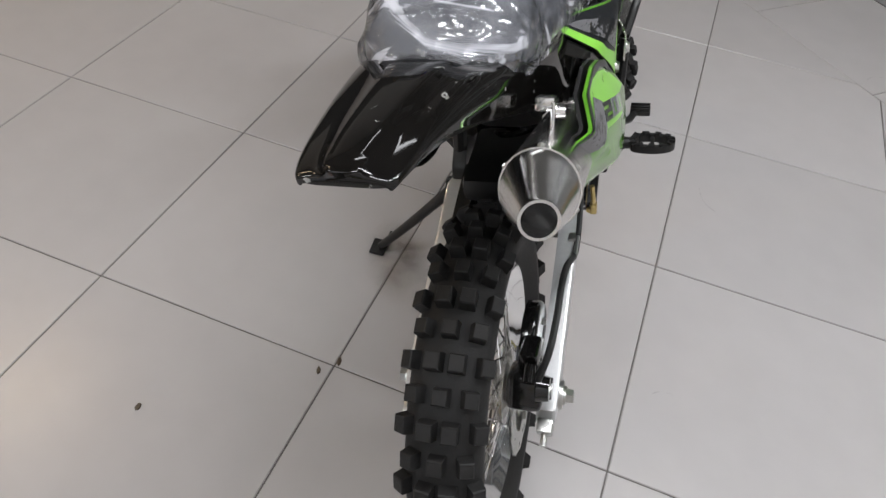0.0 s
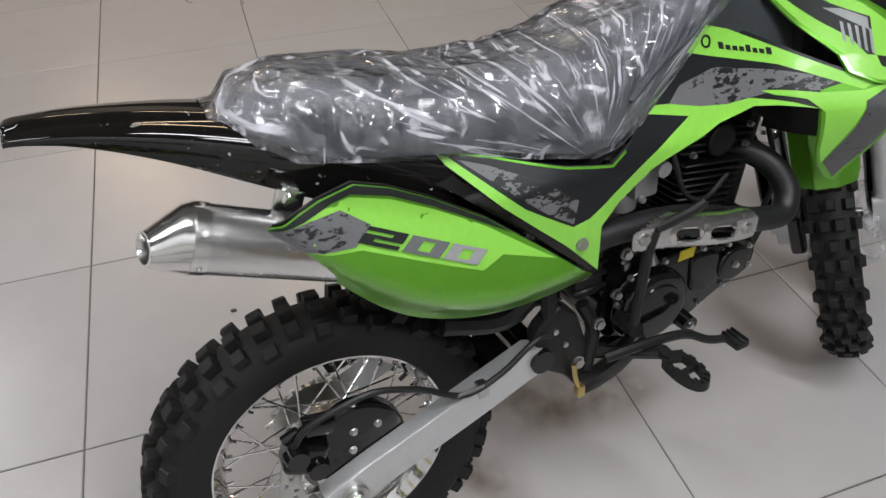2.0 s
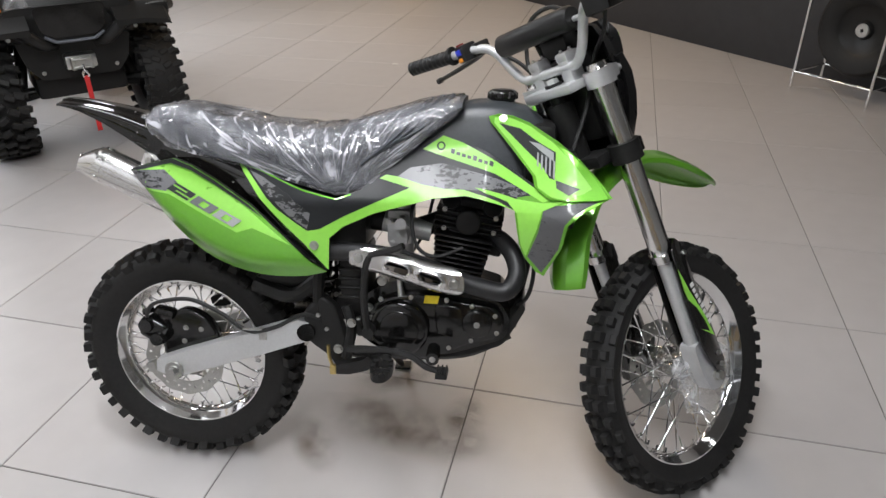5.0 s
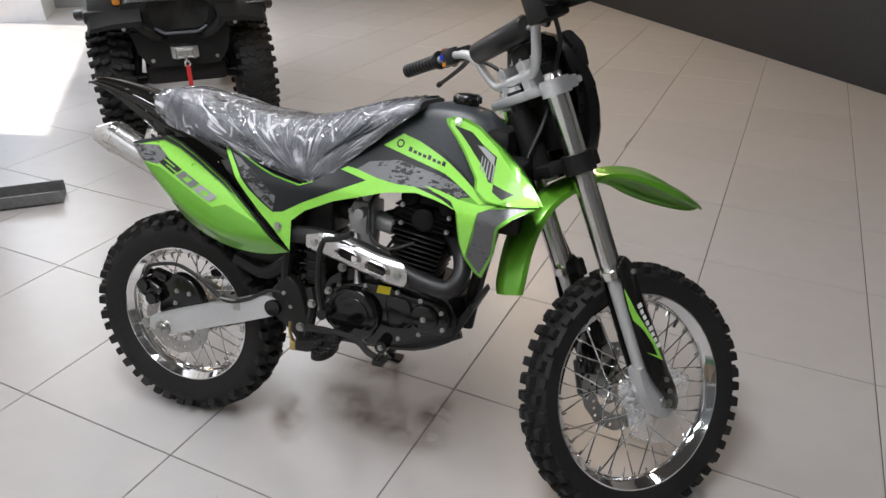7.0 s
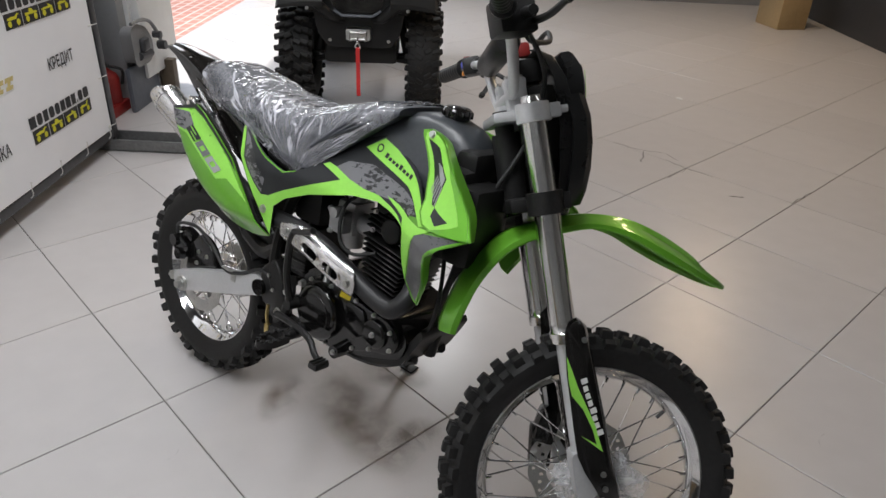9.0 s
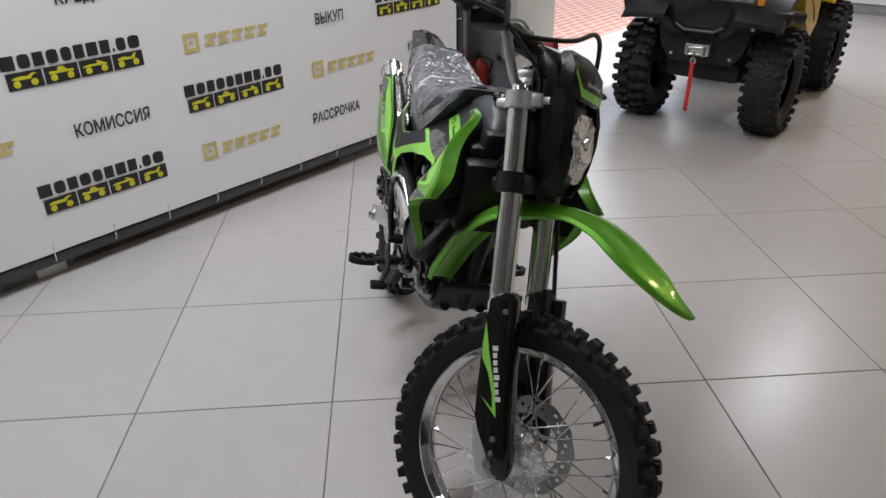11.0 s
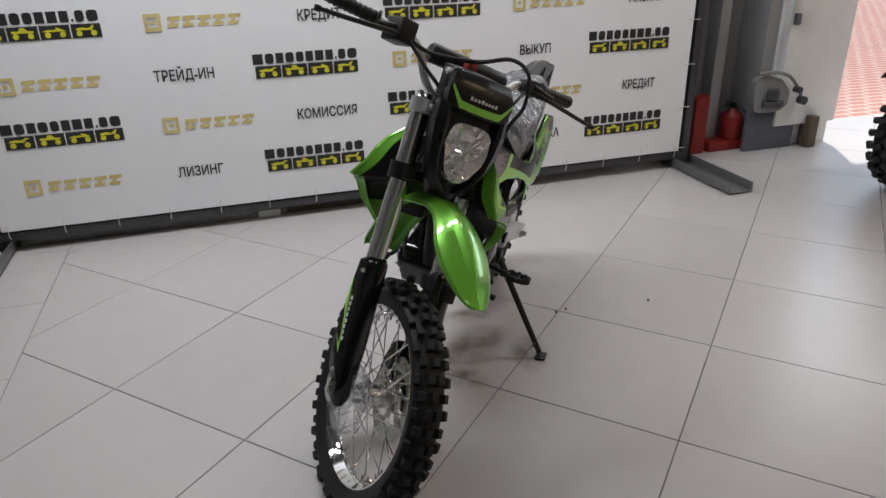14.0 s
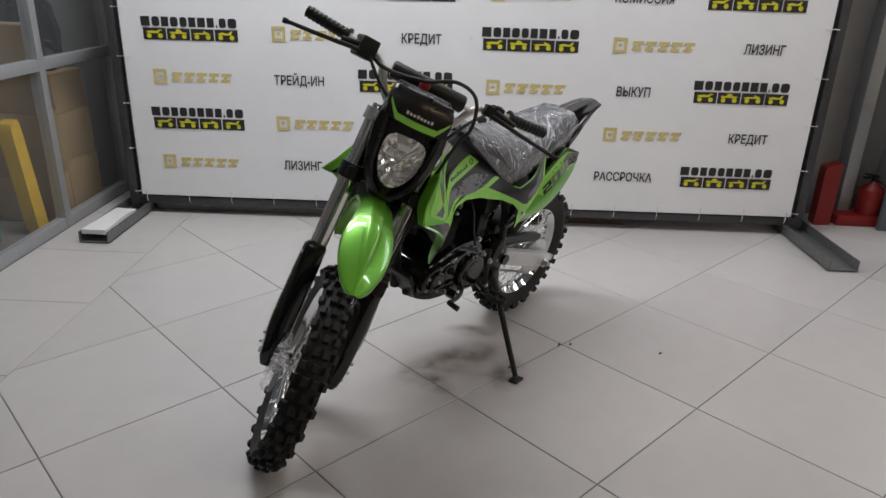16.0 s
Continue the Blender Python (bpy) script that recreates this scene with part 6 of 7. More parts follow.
    part("pale_graphic", skin([(0.858, 0.905), (0.880, 0.903), (0.910, 0.889), (0.910, 0.872), (0.884, 0.888)], flank, 0.0119, 0.0005, side), PALE_STICKER, shroud, "pale flash above dark stripes")
    for k in range(5):
        a = 0.876 + 0.0085 * k
        part("pale_stripe", skin([(a, 0.886 - 0.003 * k), (a + 0.0035, 0.884 - 0.003 * k), (a + 0.0035, 0.856 - 0.005 * k), (a, 0.860 - 0.005 * k)], flank, 0.0119, 0.0005, side), PALE_STICKER, shroud)
    part("dark_graphic", skin(SHROUD_TIP, flank, 0.0114, 0.0005, side), STICKER_BLACK, shroud)
    part("splatter_graphic", skin(LOWER_GREY, flank, 0.0018, 0.0005, side), GREY_STICKER, wing)
    part("lime_graphic", skin(LIME_DART, flank, 0.0024, 0.0005, side), LIME, wing)
    panel = part("side_panel", skin(trim(NUMBER, side), number_panel, tuck(side), 0.004, side), GREEN, bike, "bulging green side panel")
    # added black sheet that paints the shade on the panel's inner side
    part("panel_back_shade", skin(trim(NUMBER, side), number_panel, tuck(side) - 0.010, 0.004, side), BLACK, panel)
    part("lime_graphic", skin(trim(NUM_LIME, side), number_panel, tuck(side) + 0.0006, 0.0005, side), LIME, panel)
    part("dark_graphic", skin(trim(NUM_EDGE, side), number_panel, tuck(side) + 0.0016, 0.0005, side), STICKER_BLACK, panel)
    part("splatter_graphic", skin(trim(NUM_SPLAT, side), number_panel, tuck(side) + 0.0024, 0.0005, side), SPLATTER, panel)
    for k, (ch, material) in enumerate((("2", STICKER_BLACK), ("0", NUMERAL_GREY), ("0", PALE_STICKER))):
        bm = bmesh.new()
        for quad_ in DIGITS[ch]:
            if side < 0:
                flat_ = [(0.056 + (a + k) * 0.052 + b * 0.020, 0.782 - (a + k) * 0.0275 + b * 0.0135) for a, b in quad_]
            else:
                flat_ = [(0.240 - (a + k) * 0.054 + b * 0.006, 0.690 + (a + k) * 0.0285 + b * 0.030) for a, b in quad_]
            piece = skin(flat_, number_panel, tuck(side) + 0.0031, 0.0006, side)
            me = bpy.data.meshes.new("piece")
            piece.to_mesh(me)
            piece.free()
            bm.from_mesh(me)
            bpy.data.meshes.remove(me)
        part("numeral", bm, material, panel, "slanted displacement numeral", smooth=0)
    # maker's name as plain bars, with its round badge
    for k in range(8):
        a0 = 0.686 + k * 0.0125
        h = 0.0095 if k in (0, 4, 7) else 0.0062
        base = 0.869 - 0.255 * (a0 - 0.686)
        bm = bmesh.new()
        plate(bm, [(a0, base), (a0 + 0.0085, base - 0.0022), (a0 + 0.0095, base - 0.0022 + h), (a0 + 0.001, base + h)], 0.0019, 0.0024, lambda a, b, t, s=side: at_flank(flank, a, b, t, s))
        part("name_bar", bm, STICKER_BLACK, cover)
    bm = bmesh.new()
    ring_out, ring_in = disc_poly(0.664, 0.883, 0.0095, 16), disc_poly(0.664, 0.883, 0.0062, 16)
    for k in range(16):
        q = (k + 1) % 16
        plate(bm, [ring_out[k], ring_out[q], ring_in[q], ring_in[k]], 0.0019, 0.0024, lambda a, b, t, s=side: at_flank(flank, a, b, t, s))
    bmesh.ops.remove_doubles(bm, verts=bm.verts[:], dist=0.0001)
    part("badge_ring", bm, STICKER_BLACK, cover)
    bolts(bike, [at_flank(flank, 0.387, 0.662, 0.001, side)], (0, side, 0), 0.009, 0.006)
    bolts(bike, [at_flank(flank, 0.80, 0.947, 0.012, side)], (0, side, 0.4), 0.007, 0.006)

# fuel tank with its cap
bm = bmesh.new()
rings = []
for f, top, low, hw in ((0.52, 0.90, 0.80, 0.080), (0.60, 0.942, 0.80, 0.080), (0.68, 0.968, 0.80, 0.077), (0.74, 0.979, 0.80, 0.075), (0.80, 0.979, 0.80, 0.073), (0.85, 0.967, 0.81, 0.068), (0.888, 0.940, 0.82, 0.060), (0.905, 0.90, 0.83, 0.048)):
    h = top - low
    rings.append([Vector((f, s * w, z)) for s, w, z in ((-1, hw * 1.35, low), (-1, hw * 1.12, low + h * 0.40), (-1, hw * 0.92, low + h * 0.70), (-1, hw * 0.74, low + h * 0.92), (-1, hw * 0.4, top), (1, hw * 0.4, top), (1, hw * 0.74, low + h * 0.92), (1, hw * 0.92, low + h * 0.70), (1, hw * 1.12, low + h * 0.40), (1, hw * 1.35, low))])
ring_loft(bm, rings)
bmesh.ops.subdivide_edges(bm, edges=bm.edges[:], cuts=1, use_grid_fill=True, smooth=0.6)
tank = part("fuel_tank", bm, TANK, bike, "dark grey plastic fuel tank", smooth=60)
bm = bmesh.new()
lathe(bm, [(0, 0.03), (0.012, 0.034), (0.02, 0.036), (0.028, 0.033), (0.032, 0.026), (0.034, 0.001)], 24, "Z")
for k in range(12):
    a = 2 * math.pi * k / 12
    box(bm, (0.035 * math.cos(a), 0.035 * math.sin(a), 0.016), (0.006, 0.008, 0.018), 0.002, Matrix.Rotation(a, 4, "Z"), 1)
part("tank_cap", bm, BLACK_GLOSS, tank, "round black filler cap", Matrix.Translation((0.795, 0, 0.976)) @ Matrix.Diagonal((0.92, 0.92, 0.85, 1)))
bm = bmesh.new()
box(bm, (0.885, -0.005, 0.80), (0.07, 0.20, 0.20), 0.02)
box(bm, (0.89, -0.01, 0.885), (0.06, 0.13, 0.10), 0.02)
box(bm, (0.935, -0.06, 0.79), (0.07, 0.12, 0.17), 0.02)
part("cable_shroud", bm, BLACK, bike)

# foot controls
for s in (-1, 1):
    bm = bmesh.new()
    tube(bm, [(0.46, s * 0.10, 0.375), (0.50, s * 0.125, 0.375), (0.535, s * 0.165, 0.388), (0.552, s * 0.185, 0.395)], 0.011, 8)
    bracket = part("peg_bracket", bm, BLACK, bike)
    bm = bmesh.new()
    peg = [(q.x, q.y) for q in smooth_path([(0.195, 0.548, 0), (0.205, 0.530, 0), (0.245, 0.527, 0), (0.275, 0.536, 0), (0.284, 0.552, 0), (0.275, 0.568, 0), (0.245, 0.577, 0), (0.205, 0.574, 0)], 3)]
    inner = [(0.240 + (a - 0.240) * 0.74, 0.552 + (b - 0.552) * 0.62) for a, b in peg]
    for k in range(len(peg)):
        q = (k + 1) % len(peg)
        plate(bm, [peg[k], peg[q], inner[q], inner[k]], 0.388, 0.404 + 0.004 * (k % 2), lambda a, b, t, s=s: Vector((b, s * a, t)))
    bmesh.ops.remove_doubles(bm, verts=bm.verts[:], dist=0.0001)
    box(bm, (0.552, s * 0.240, 0.396), (0.036, 0.008, 0.012), 0.002)
    cyl(bm, (0.552, s * 0.180, 0.395), (0.552, s * 0.206, 0.395), 0.013, 0.011, 12)
    part("foot_peg", bm, BLACK, bike, "black toothed foot peg")
bm = bmesh.new()
dome(bm, [(q.x, q.y) for q in smooth_path([(0.418, 0.325, 0), (0.415, 0.348, 0), (0.45, 0.358, 0), (0.49, 0.372, 0), (0.52, 0.400, 0), (0.548, 0.405, 0), (0.545, 0.378, 0), (0.50, 0.342, 0), (0.45, 0.326, 0)], 3)], 0.118, 0.142, 0.005, right_at, 2)
tube(bm, [(0.535, -0.13, 0.39), (0.548, -0.165, 0.392), (0.552, -0.185, 0.395)], 0.013, 10)
part("pedal_arm", bm, BLACK, bike)
bm = bmesh.new()
tube(bm, [(0.455, -0.15, 0.400), (0.50, -0.16, 0.408), (0.56, -0.168, 0.410), (0.61, -0.175, 0.404), (0.645, -0.19, 0.388), (0.675, -0.20, 0.384)], lambda t: 0.0095 - 0.002 * t, 8)
box(bm, (0.686, -0.212, 0.385), (0.028, 0.042, 0.014), 0.004)
for k in range(3):
    box(bm, (0.676 + 0.010 * k, -0.212, 0.394), (0.004, 0.04, 0.005), 0.001, seg=1)
part("brake_pedal", bm, BLACK, bike, "black rear brake pedal")
bm = bmesh.new()
tube(bm, [(0.63, 0.125, 0.42), (0.64, 0.15, 0.41), (0.68, 0.165, 0.40), (0.73, 0.17, 0.40)], 0.007, 8)
cyl(bm, (0.73, 0.165, 0.40), (0.735, 0.21, 0.40), 0.010, 0.010, 10)
part("gear_lever", bm, BLACK, bike)
bm = bmesh.new()
cyl(bm, (0.505, -0.118, 0.45), (0.505, -0.165, 0.45), 0.016, 0.014, 14)
tube(bm, [(0.505, -0.155, 0.45), (0.50, -0.17, 0.53), (0.505, -0.175, 0.61), (0.515, -0.175, 0.645)], 0.009, 8)
tube(bm, [(0.515, -0.175, 0.648), (0.57, -0.185, 0.665), (0.595, -0.19, 0.678)], 0.008, 8)
part("kick_start", bm, BLACK, bike, "folded black kick start lever")
bm = bmesh.new()
tube(bm, [(0.402, -0.135, 0.40), (0.404, -0.138, 0.37), (0.412, -0.138, 0.345)], 0.0045, 8)
box(bm, (0.413, -0.138, 0.338), (0.016, 0.014, 0.024), 0.003)
cyl(bm, (0.410, -0.13, 0.331), (0.436, -0.13, 0.331), 0.006, 0.006, 10)
part("pedal_clevis", bm, mat("brass_plated", (0.6, 0.47, 0.2), 0.3, 1.0, vary=0.15, scale=60), bike, "brass coloured linkage")
bm = bmesh.new()
tube(bm, [(0.415, 0.125, 0.385), (0.432, 0.19, 0.31), (0.465, 0.29, 0.195), (0.496, 0.378, 0.097)], lambda t: 0.013 - 0.003 * t, 10)
box(bm, (0.416, 0.125, 0.385), (0.04, 0.03, 0.05), 0.006)
cyl(bm, (0.488, 0.352, 0.128), (0.515, 0.352, 0.128), 0.004, 0.004, 6)
stand = part("side_stand", bm, BLACK, bike, "black side stand swung out to the floor")
bm = bmesh.new()
box(bm, (0.500, 0.387, 0.0875), (0.05, 0.038, 0.007), 0.003, pose(0, 0, 0, LEAN, 0, 0))
part("stand_foot", bm, BLACK, stand)
bm = bmesh.new()
plate(bm, rounded([(0.70, 0.368), (0.82, 0.40), (0.872, 0.50), (0.862, 0.515), (0.81, 0.43), (0.70, 0.385)], 0.2), -0.085, 0.085, lambda a, b, t: Vector((a, t, b)))
part("skid_plate", bm, BLACK, bike)

# ---- what turns with the bars ----


LEGS = FORK @ Matrix.Translation((-0.012, 0, 0))


def turned(name, bm, material, parent=None, label="", smooth=40, at=None):
    return part(name, bm, material, parent or bike, label, (at or FORK) if parent is None else None, smooth)


for s in (-1, 1):
    y = s * 0.10
    bm = bmesh.new()
    rings = []
    for z, r, flute in ((-0.080, 0.020, 0), (-0.080, 0.027, 0), (-0.060, 0.028, 0), (-0.057, 0.0255, 0), (-0.04, 0.0255, 1), (0.36, 0.0255, 1), (0.385, 0.0255, 0), (0.39, 0.022, 0), (0.402, 0.021, 0), (0.404, 0.004, 0)):
        rings.append([Vector((0.04 + (r - 0.0014 * flute * (k % 4 < 1)) * math.cos(a), y + (r - 0.0014 * flute * (k % 4 < 1)) * math.sin(a), z)) for k, a in ((k, 2 * math.pi * k / 40) for k in range(40))])
    ring_loft(bm, rings)
    leg = turned("fork_leg", bm, ALU, None, "bright fork tube", at=LEGS)
    bm = bmesh.new()
    cyl(bm, (0.04, y, -0.33), (0.04, y, -0.06), 0.0185, 0.0185, 20)
    part("stanchion", bm, SILVER, leg)
    bm = bmesh.new()
    plate(bm, rounded([(0.016, -0.30), (0.060, -0.30), (0.068, -0.36), (0.084, -0.385), (0.084, -0.425), (0.06, -0.44), (0.030, -0.43), (0.016, -0.38)], 0.25), -0.022, 0.022, lambda a, b, t, y=y: Vector((a, y + t, b)))
    part("axle_lug", bm, SILVER, leg, "cast silver axle lug")
    bm = bmesh.new()
    bolt(bm, (0.060, y + s * 0.022, -0.403), (0, s, 0), 0.012, 0.014)
    bolt(bm, (0.086, y, -0.40), (1, 0, 0), 0.005, 0.012)
    part("axle_nut", bm, STEEL, leg)
    # guard in front of the stanchion
    bm = bmesh.new()
    rings = []
    for z, xf, xb, w in ((-0.038, 0.072, 0.058, 0.026), (-0.052, 0.084, 0.034, 0.034), (-0.14, 0.090, 0.026, 0.035), (-0.24, 0.097, 0.024, 0.037), (-0.30, 0.099, 0.024, 0.037), (-0.335, 0.100, 0.034, 0.035), (-0.375, 0.107, 0.052, 0.030), (-0.415, 0.104, 0.066, 0.024), (-0.435, 0.096, 0.076, 0.014)):
        d = xf - xb
        outer = [(xb, -w), (xb + d * 0.45, -w), (xf - d * 0.20, -w * 0.86), (xf - d * 0.05, -w * 0.50), (xf, 0)]
        inner = [(xb, -w + 0.004), (xb + d * 0.45, -w + 0.004), (xf - d * 0.20 - 0.003, -w * 0.86 + 0.004), (xf - d * 0.05 - 0.004, -w * 0.45), (xf - 0.004, 0)]
        rings.append([Vector((a, y + s * 0.004 + b, z)) for a, b in outer + [(a, -b) for a, b in reversed(outer[:-1])] + [(a, -b) for a, b in inner[:-1]] + [inner[-1]] + list(reversed(inner[:-1]))])
    ring_loft(bm, rings)
    guard = turned("fork_guard", bm, BLACK_GLOSS, None, "black plastic fork guard with a lime sticker", at=LEGS)

    def side_of(z):
        return 0.004 + (0.0352 if z > -0.14 else 0.0352 + 0.002 * ease(-0.14, -0.24, z))

    on_guard = lambda a, b, t, y=y, s=s: Vector((a, y + s * (side_of(b) + t), b))
    bm = bmesh.new()
    for poly in ([(0.030, -0.100), (0.037, -0.130), (0.043, -0.162), (0.029, -0.178), (0.027, -0.152)], [(0.043, -0.162), (0.054, -0.20), (0.047, -0.208), (0.029, -0.178)], [(0.054, -0.20), (0.066, -0.240), (0.060, -0.250), (0.047, -0.208)], [(0.066, -0.240), (0.074, -0.298), (0.064, -0.281), (0.060, -0.250)], [(0.074, -0.298), (0.036, -0.259), (0.064, -0.281)]):
        plate(bm, poly, 0.0003, 0.0009, on_guard)
    part("lime_graphic", bm, LIME, guard)
    for k in range(8):
        a0, z = 0.052 + 0.0024 * k, -0.160 - 0.0150 * k
        h = 0.0125 if k in (0, 4, 7) else 0.009
        bm = bmesh.new()
        plate(bm, [(a0, z), (a0 + h, z + 0.002), (a0 + h - 0.0016, z + 0.0125), (a0 - 0.0016, z + 0.0105)], 0.0003, 0.0009, on_guard)
        part("name_bar", bm, WHITE_STICKER, guard)
    bolts(guard, [(0.070, y + s * (side_of(z) - 0.003), z) for z in (-0.075, -0.345, -0.375)], (0, s, 0), 0.005)

bm = bmesh.new()
for z, t in ((0.196, 0.03),):
    box(bm, (0.01, 0, z), (0.07, 0.15, t), 0.01)
    for s in (-1, 1):
        cyl(bm, (0.04, s * 0.10, z - 0.022), (0.04, s * 0.10, z + 0.022), 0.036, 0.036, 24)
        box(bm, (0.078, s * 0.10, z), (0.02, 0.03, 0.034), 0.004)
cyl(bm, (0, 0, 0.18), (0, 0, 0.39), 0.02, 0.02, 16)
turned("lower_clamp", bm, BLACK, None, "black lower fork clamp", at=LEGS)
bm = bmesh.new()
box(bm, (0.0, 0, 0.372), (0.065, 0.15, 0.022), 0.008)
for s in (-1, 1):
    cyl(bm, (0.04, s * 0.10, 0.352), (0.04, s * 0.10, 0.388), 0.034, 0.033, 24)
    box(bm, (0.078, s * 0.10, 0.37), (0.03, 0.026, 0.028), 0.004)
    cyl(bm, (0.09, s * 0.10, 0.37), (0.108, s * 0.10, 0.37), 0.008, 0.008, 10)
cyl(bm, (0, 0, 0.38), (0, 0, 0.40), 0.016, 0.014, 6)
turned("top_clamp", bm, SILVER, None, "silver top fork clamp with bar risers", at=LEGS)
for s in (-1, 1):
    bm = bmesh.new()
    box(bm, (0.012, s * 0.045, 0.402), (0.042, 0.032, 0.060), 0.006)
    riser = turned("bar_riser", bm, SILVER)
    bm = bmesh.new()
    box(bm, (0.012, s * 0.045, 0.437), (0.044, 0.034, 0.020), 0.006)
    part("riser_cap", bm, SILVER, riser)
    bolts(riser, [(0.012 + q, s * 0.045, 0.447) for q in (-0.015, 0.015)], (0, 0, 1), 0.004)

# bars
bm = bmesh.new()
for s in (-1, 1):
    tube(bm, [(0, 0, 0.425), (0, s * 0.05, 0.425), (0.0, s * 0.085, 0.428), (0.0, s * 0.115, 0.46), (-0.002, s * 0.145, 0.512), (-0.012, s * 0.175, 0.535), (-0.03, s * 0.25, 0.546), (-0.066, s * 0.385, 0.558)], 0.011, 12, 6)
cyl(bm, (-0.002, -0.145, 0.515), (-0.002, 0.145, 0.515), 0.006, 0.006, 8)
bars = turned("handlebar", bm, SILVER, None, "silver braced handlebar", at=FORK @ pose(0, 0, -0.012, -0.8, 0, 0))
bm = bmesh.new()
tube(bm, [(-0.003, -0.118, 0.520), (-0.003, -0.112, 0.520), (-0.003, 0.112, 0.520), (-0.003, 0.118, 0.520)], lambda t: 0.0265 if 0.1 < t < 0.9 else 0.022, 16, 1)
part("bar_pad", bm, BLACK, bars, "round black crossbar pad")
for s in (-1, 1):
    bm = bmesh.new()
    d = Vector((-0.036, s * 0.135, 0.012)).normalized()
    g0, g1 = Vector((-0.033, s * 0.262, 0.5475)), Vector((-0.070, s * 0.397, 0.5595))
    tube(bm, [g0.lerp(g1, q / 40) for q in range(41)], lambda t: 0.0235 if t < 0.06 else 0.0165 + (0.0018 if int(t * 40) % 4 < 2 else 0.0), 16, 1)
    part("grip", bm, BLACK, bars, "black rubber grip")
    bm = bmesh.new()
    c = Vector((-0.022, s * 0.222, 0.542))
    box(bm, c if s > 0 else c + Vector((0.012, 0.012, -0.004)), (0.042, 0.045, 0.042) if s > 0 else (0.072, 0.056, 0.062), 0.007, Matrix.Rotation(-s * 0.26, 4, "Z"))
    box(bm, c + Vector((0.022, -s * 0.03, -0.004)), (0.04, 0.03, 0.034), 0.006)
    cyl(bm, c + Vector((0.03, -s * 0.01, 0.0)), c + Vector((0.034, s * 0.06, -0.012)), 0.011, 0.009, 10)
    hold = part("switch_housing", bm, BLACK, bars, "black switch housing")
    if s > 0:
        bm = bmesh.new()
        box(bm, c + Vector((-0.022, 0.004, 0.006)), (0.006, 0.018, 0.015), 0.002)
        part("switch_button", bm, BLUE, hold)
        bm = bmesh.new()
        box(bm, c + Vector((-0.022, 0.004, -0.013)), (0.008, 0.014, 0.010), 0.002)
        part("switch_button", bm, ORANGE, hold)
        bm = bmesh.new()
        box(bm, c + Vector((-0.010, 0.004, 0.022)), (0.014, 0.016, 0.006), 0.002)
        part("switch_button", bm, RED, hold)
    bm = bmesh.new()
    tube(bm, [(0.012, s * 0.20, 0.528), (0.03, s * 0.245, 0.522), (0.034, s * 0.30, 0.515), (0.030, s * 0.37, 0.508), (0.027, s * 0.432, 0.503)], lambda t: 0.0075 - 0.002 * t, 8)
    cyl(bm, (0.027, s * 0.428, 0.503), (0.026, s * 0.442, 0.502), 0.008, 0.008, 10)
    part("lever", bm, BLACK, bars, "black hand lever")
for pts, r in (([(0.01, -0.19, 0.525), (0.04, -0.13, 0.51), (0.10, -0.03, 0.525), (0.12, 0.05, 0.56), (0.11, 0.12, 0.545), (0.09, 0.15, 0.47), (0.07, 0.135, 0.40), (0.05, 0.12, 0.25), (0.06, 0.115, 0.05), (0.07, 0.11, -0.08)], 0.0055),
               ([(0.012, -0.20, 0.53), (0.05, -0.14, 0.47), (0.06, -0.08, 0.42), (0.02, -0.05, 0.33), (-0.05, -0.03, 0.25)], 0.005),
               ([(0.01, 0.19, 0.525), (0.05, 0.14, 0.47), (0.05, 0.09, 0.38), (0.0, 0.05, 0.28), (-0.08, 0.03, 0.2)], 0.005)):
    bm = bmesh.new()
    tube(bm, pts, r, 8, 8)
    part("control_cable", bm, HOSE, bars, "looped black control cable")
bm = bmesh.new()
box(bm, (0.075, 0.115, -0.085), (0.04, 0.035, 0.05), 0.008)
turned("hose_clamp", bm, BLACK)

# headlight mask: a brow over a set-back lens between two cheeks
def shell(bm, rows):
    rings = []
    for z, x, w, depth in rows:
        rings.append([Vector((x + dx, dy, z)) for dx, dy in ((-depth, -w), (-0.016, -w * 0.96), (-0.003, -w * 0.6), (0.003, -w * 0.2), (0.003, w * 0.2), (-0.003, w * 0.6), (-0.016, w * 0.96), (-depth, w), (-depth, w * 0.92), (-0.02, w * 0.8), (-0.02, -w * 0.8), (-depth, -w * 0.92))])
    ring_loft(bm, rings)


bm = bmesh.new()
shell(bm, ((0.492, 0.074, 0.080, 0.030), (0.474, 0.100, 0.093, 0.034), (0.435, 0.118, 0.098, 0.040), (0.385, 0.126, 0.101, 0.046), (0.33, 0.128, 0.097, 0.050), (0.26, 0.119, 0.080, 0.048), (0.205, 0.107, 0.060, 0.042), (0.163, 0.092, 0.038, 0.034)))
mask = turned("headlight_mask", bm, MASK, None, "black headlight surround with a lime flash")


def mask_x(y, z):
    return 0.156 - 0.55 * max(0, z - 0.440) - 0.08 * max(0, 0.44 - z) - 0.10 * abs(y) - 5.0 * max(0, abs(y) - 0.058) ** 2


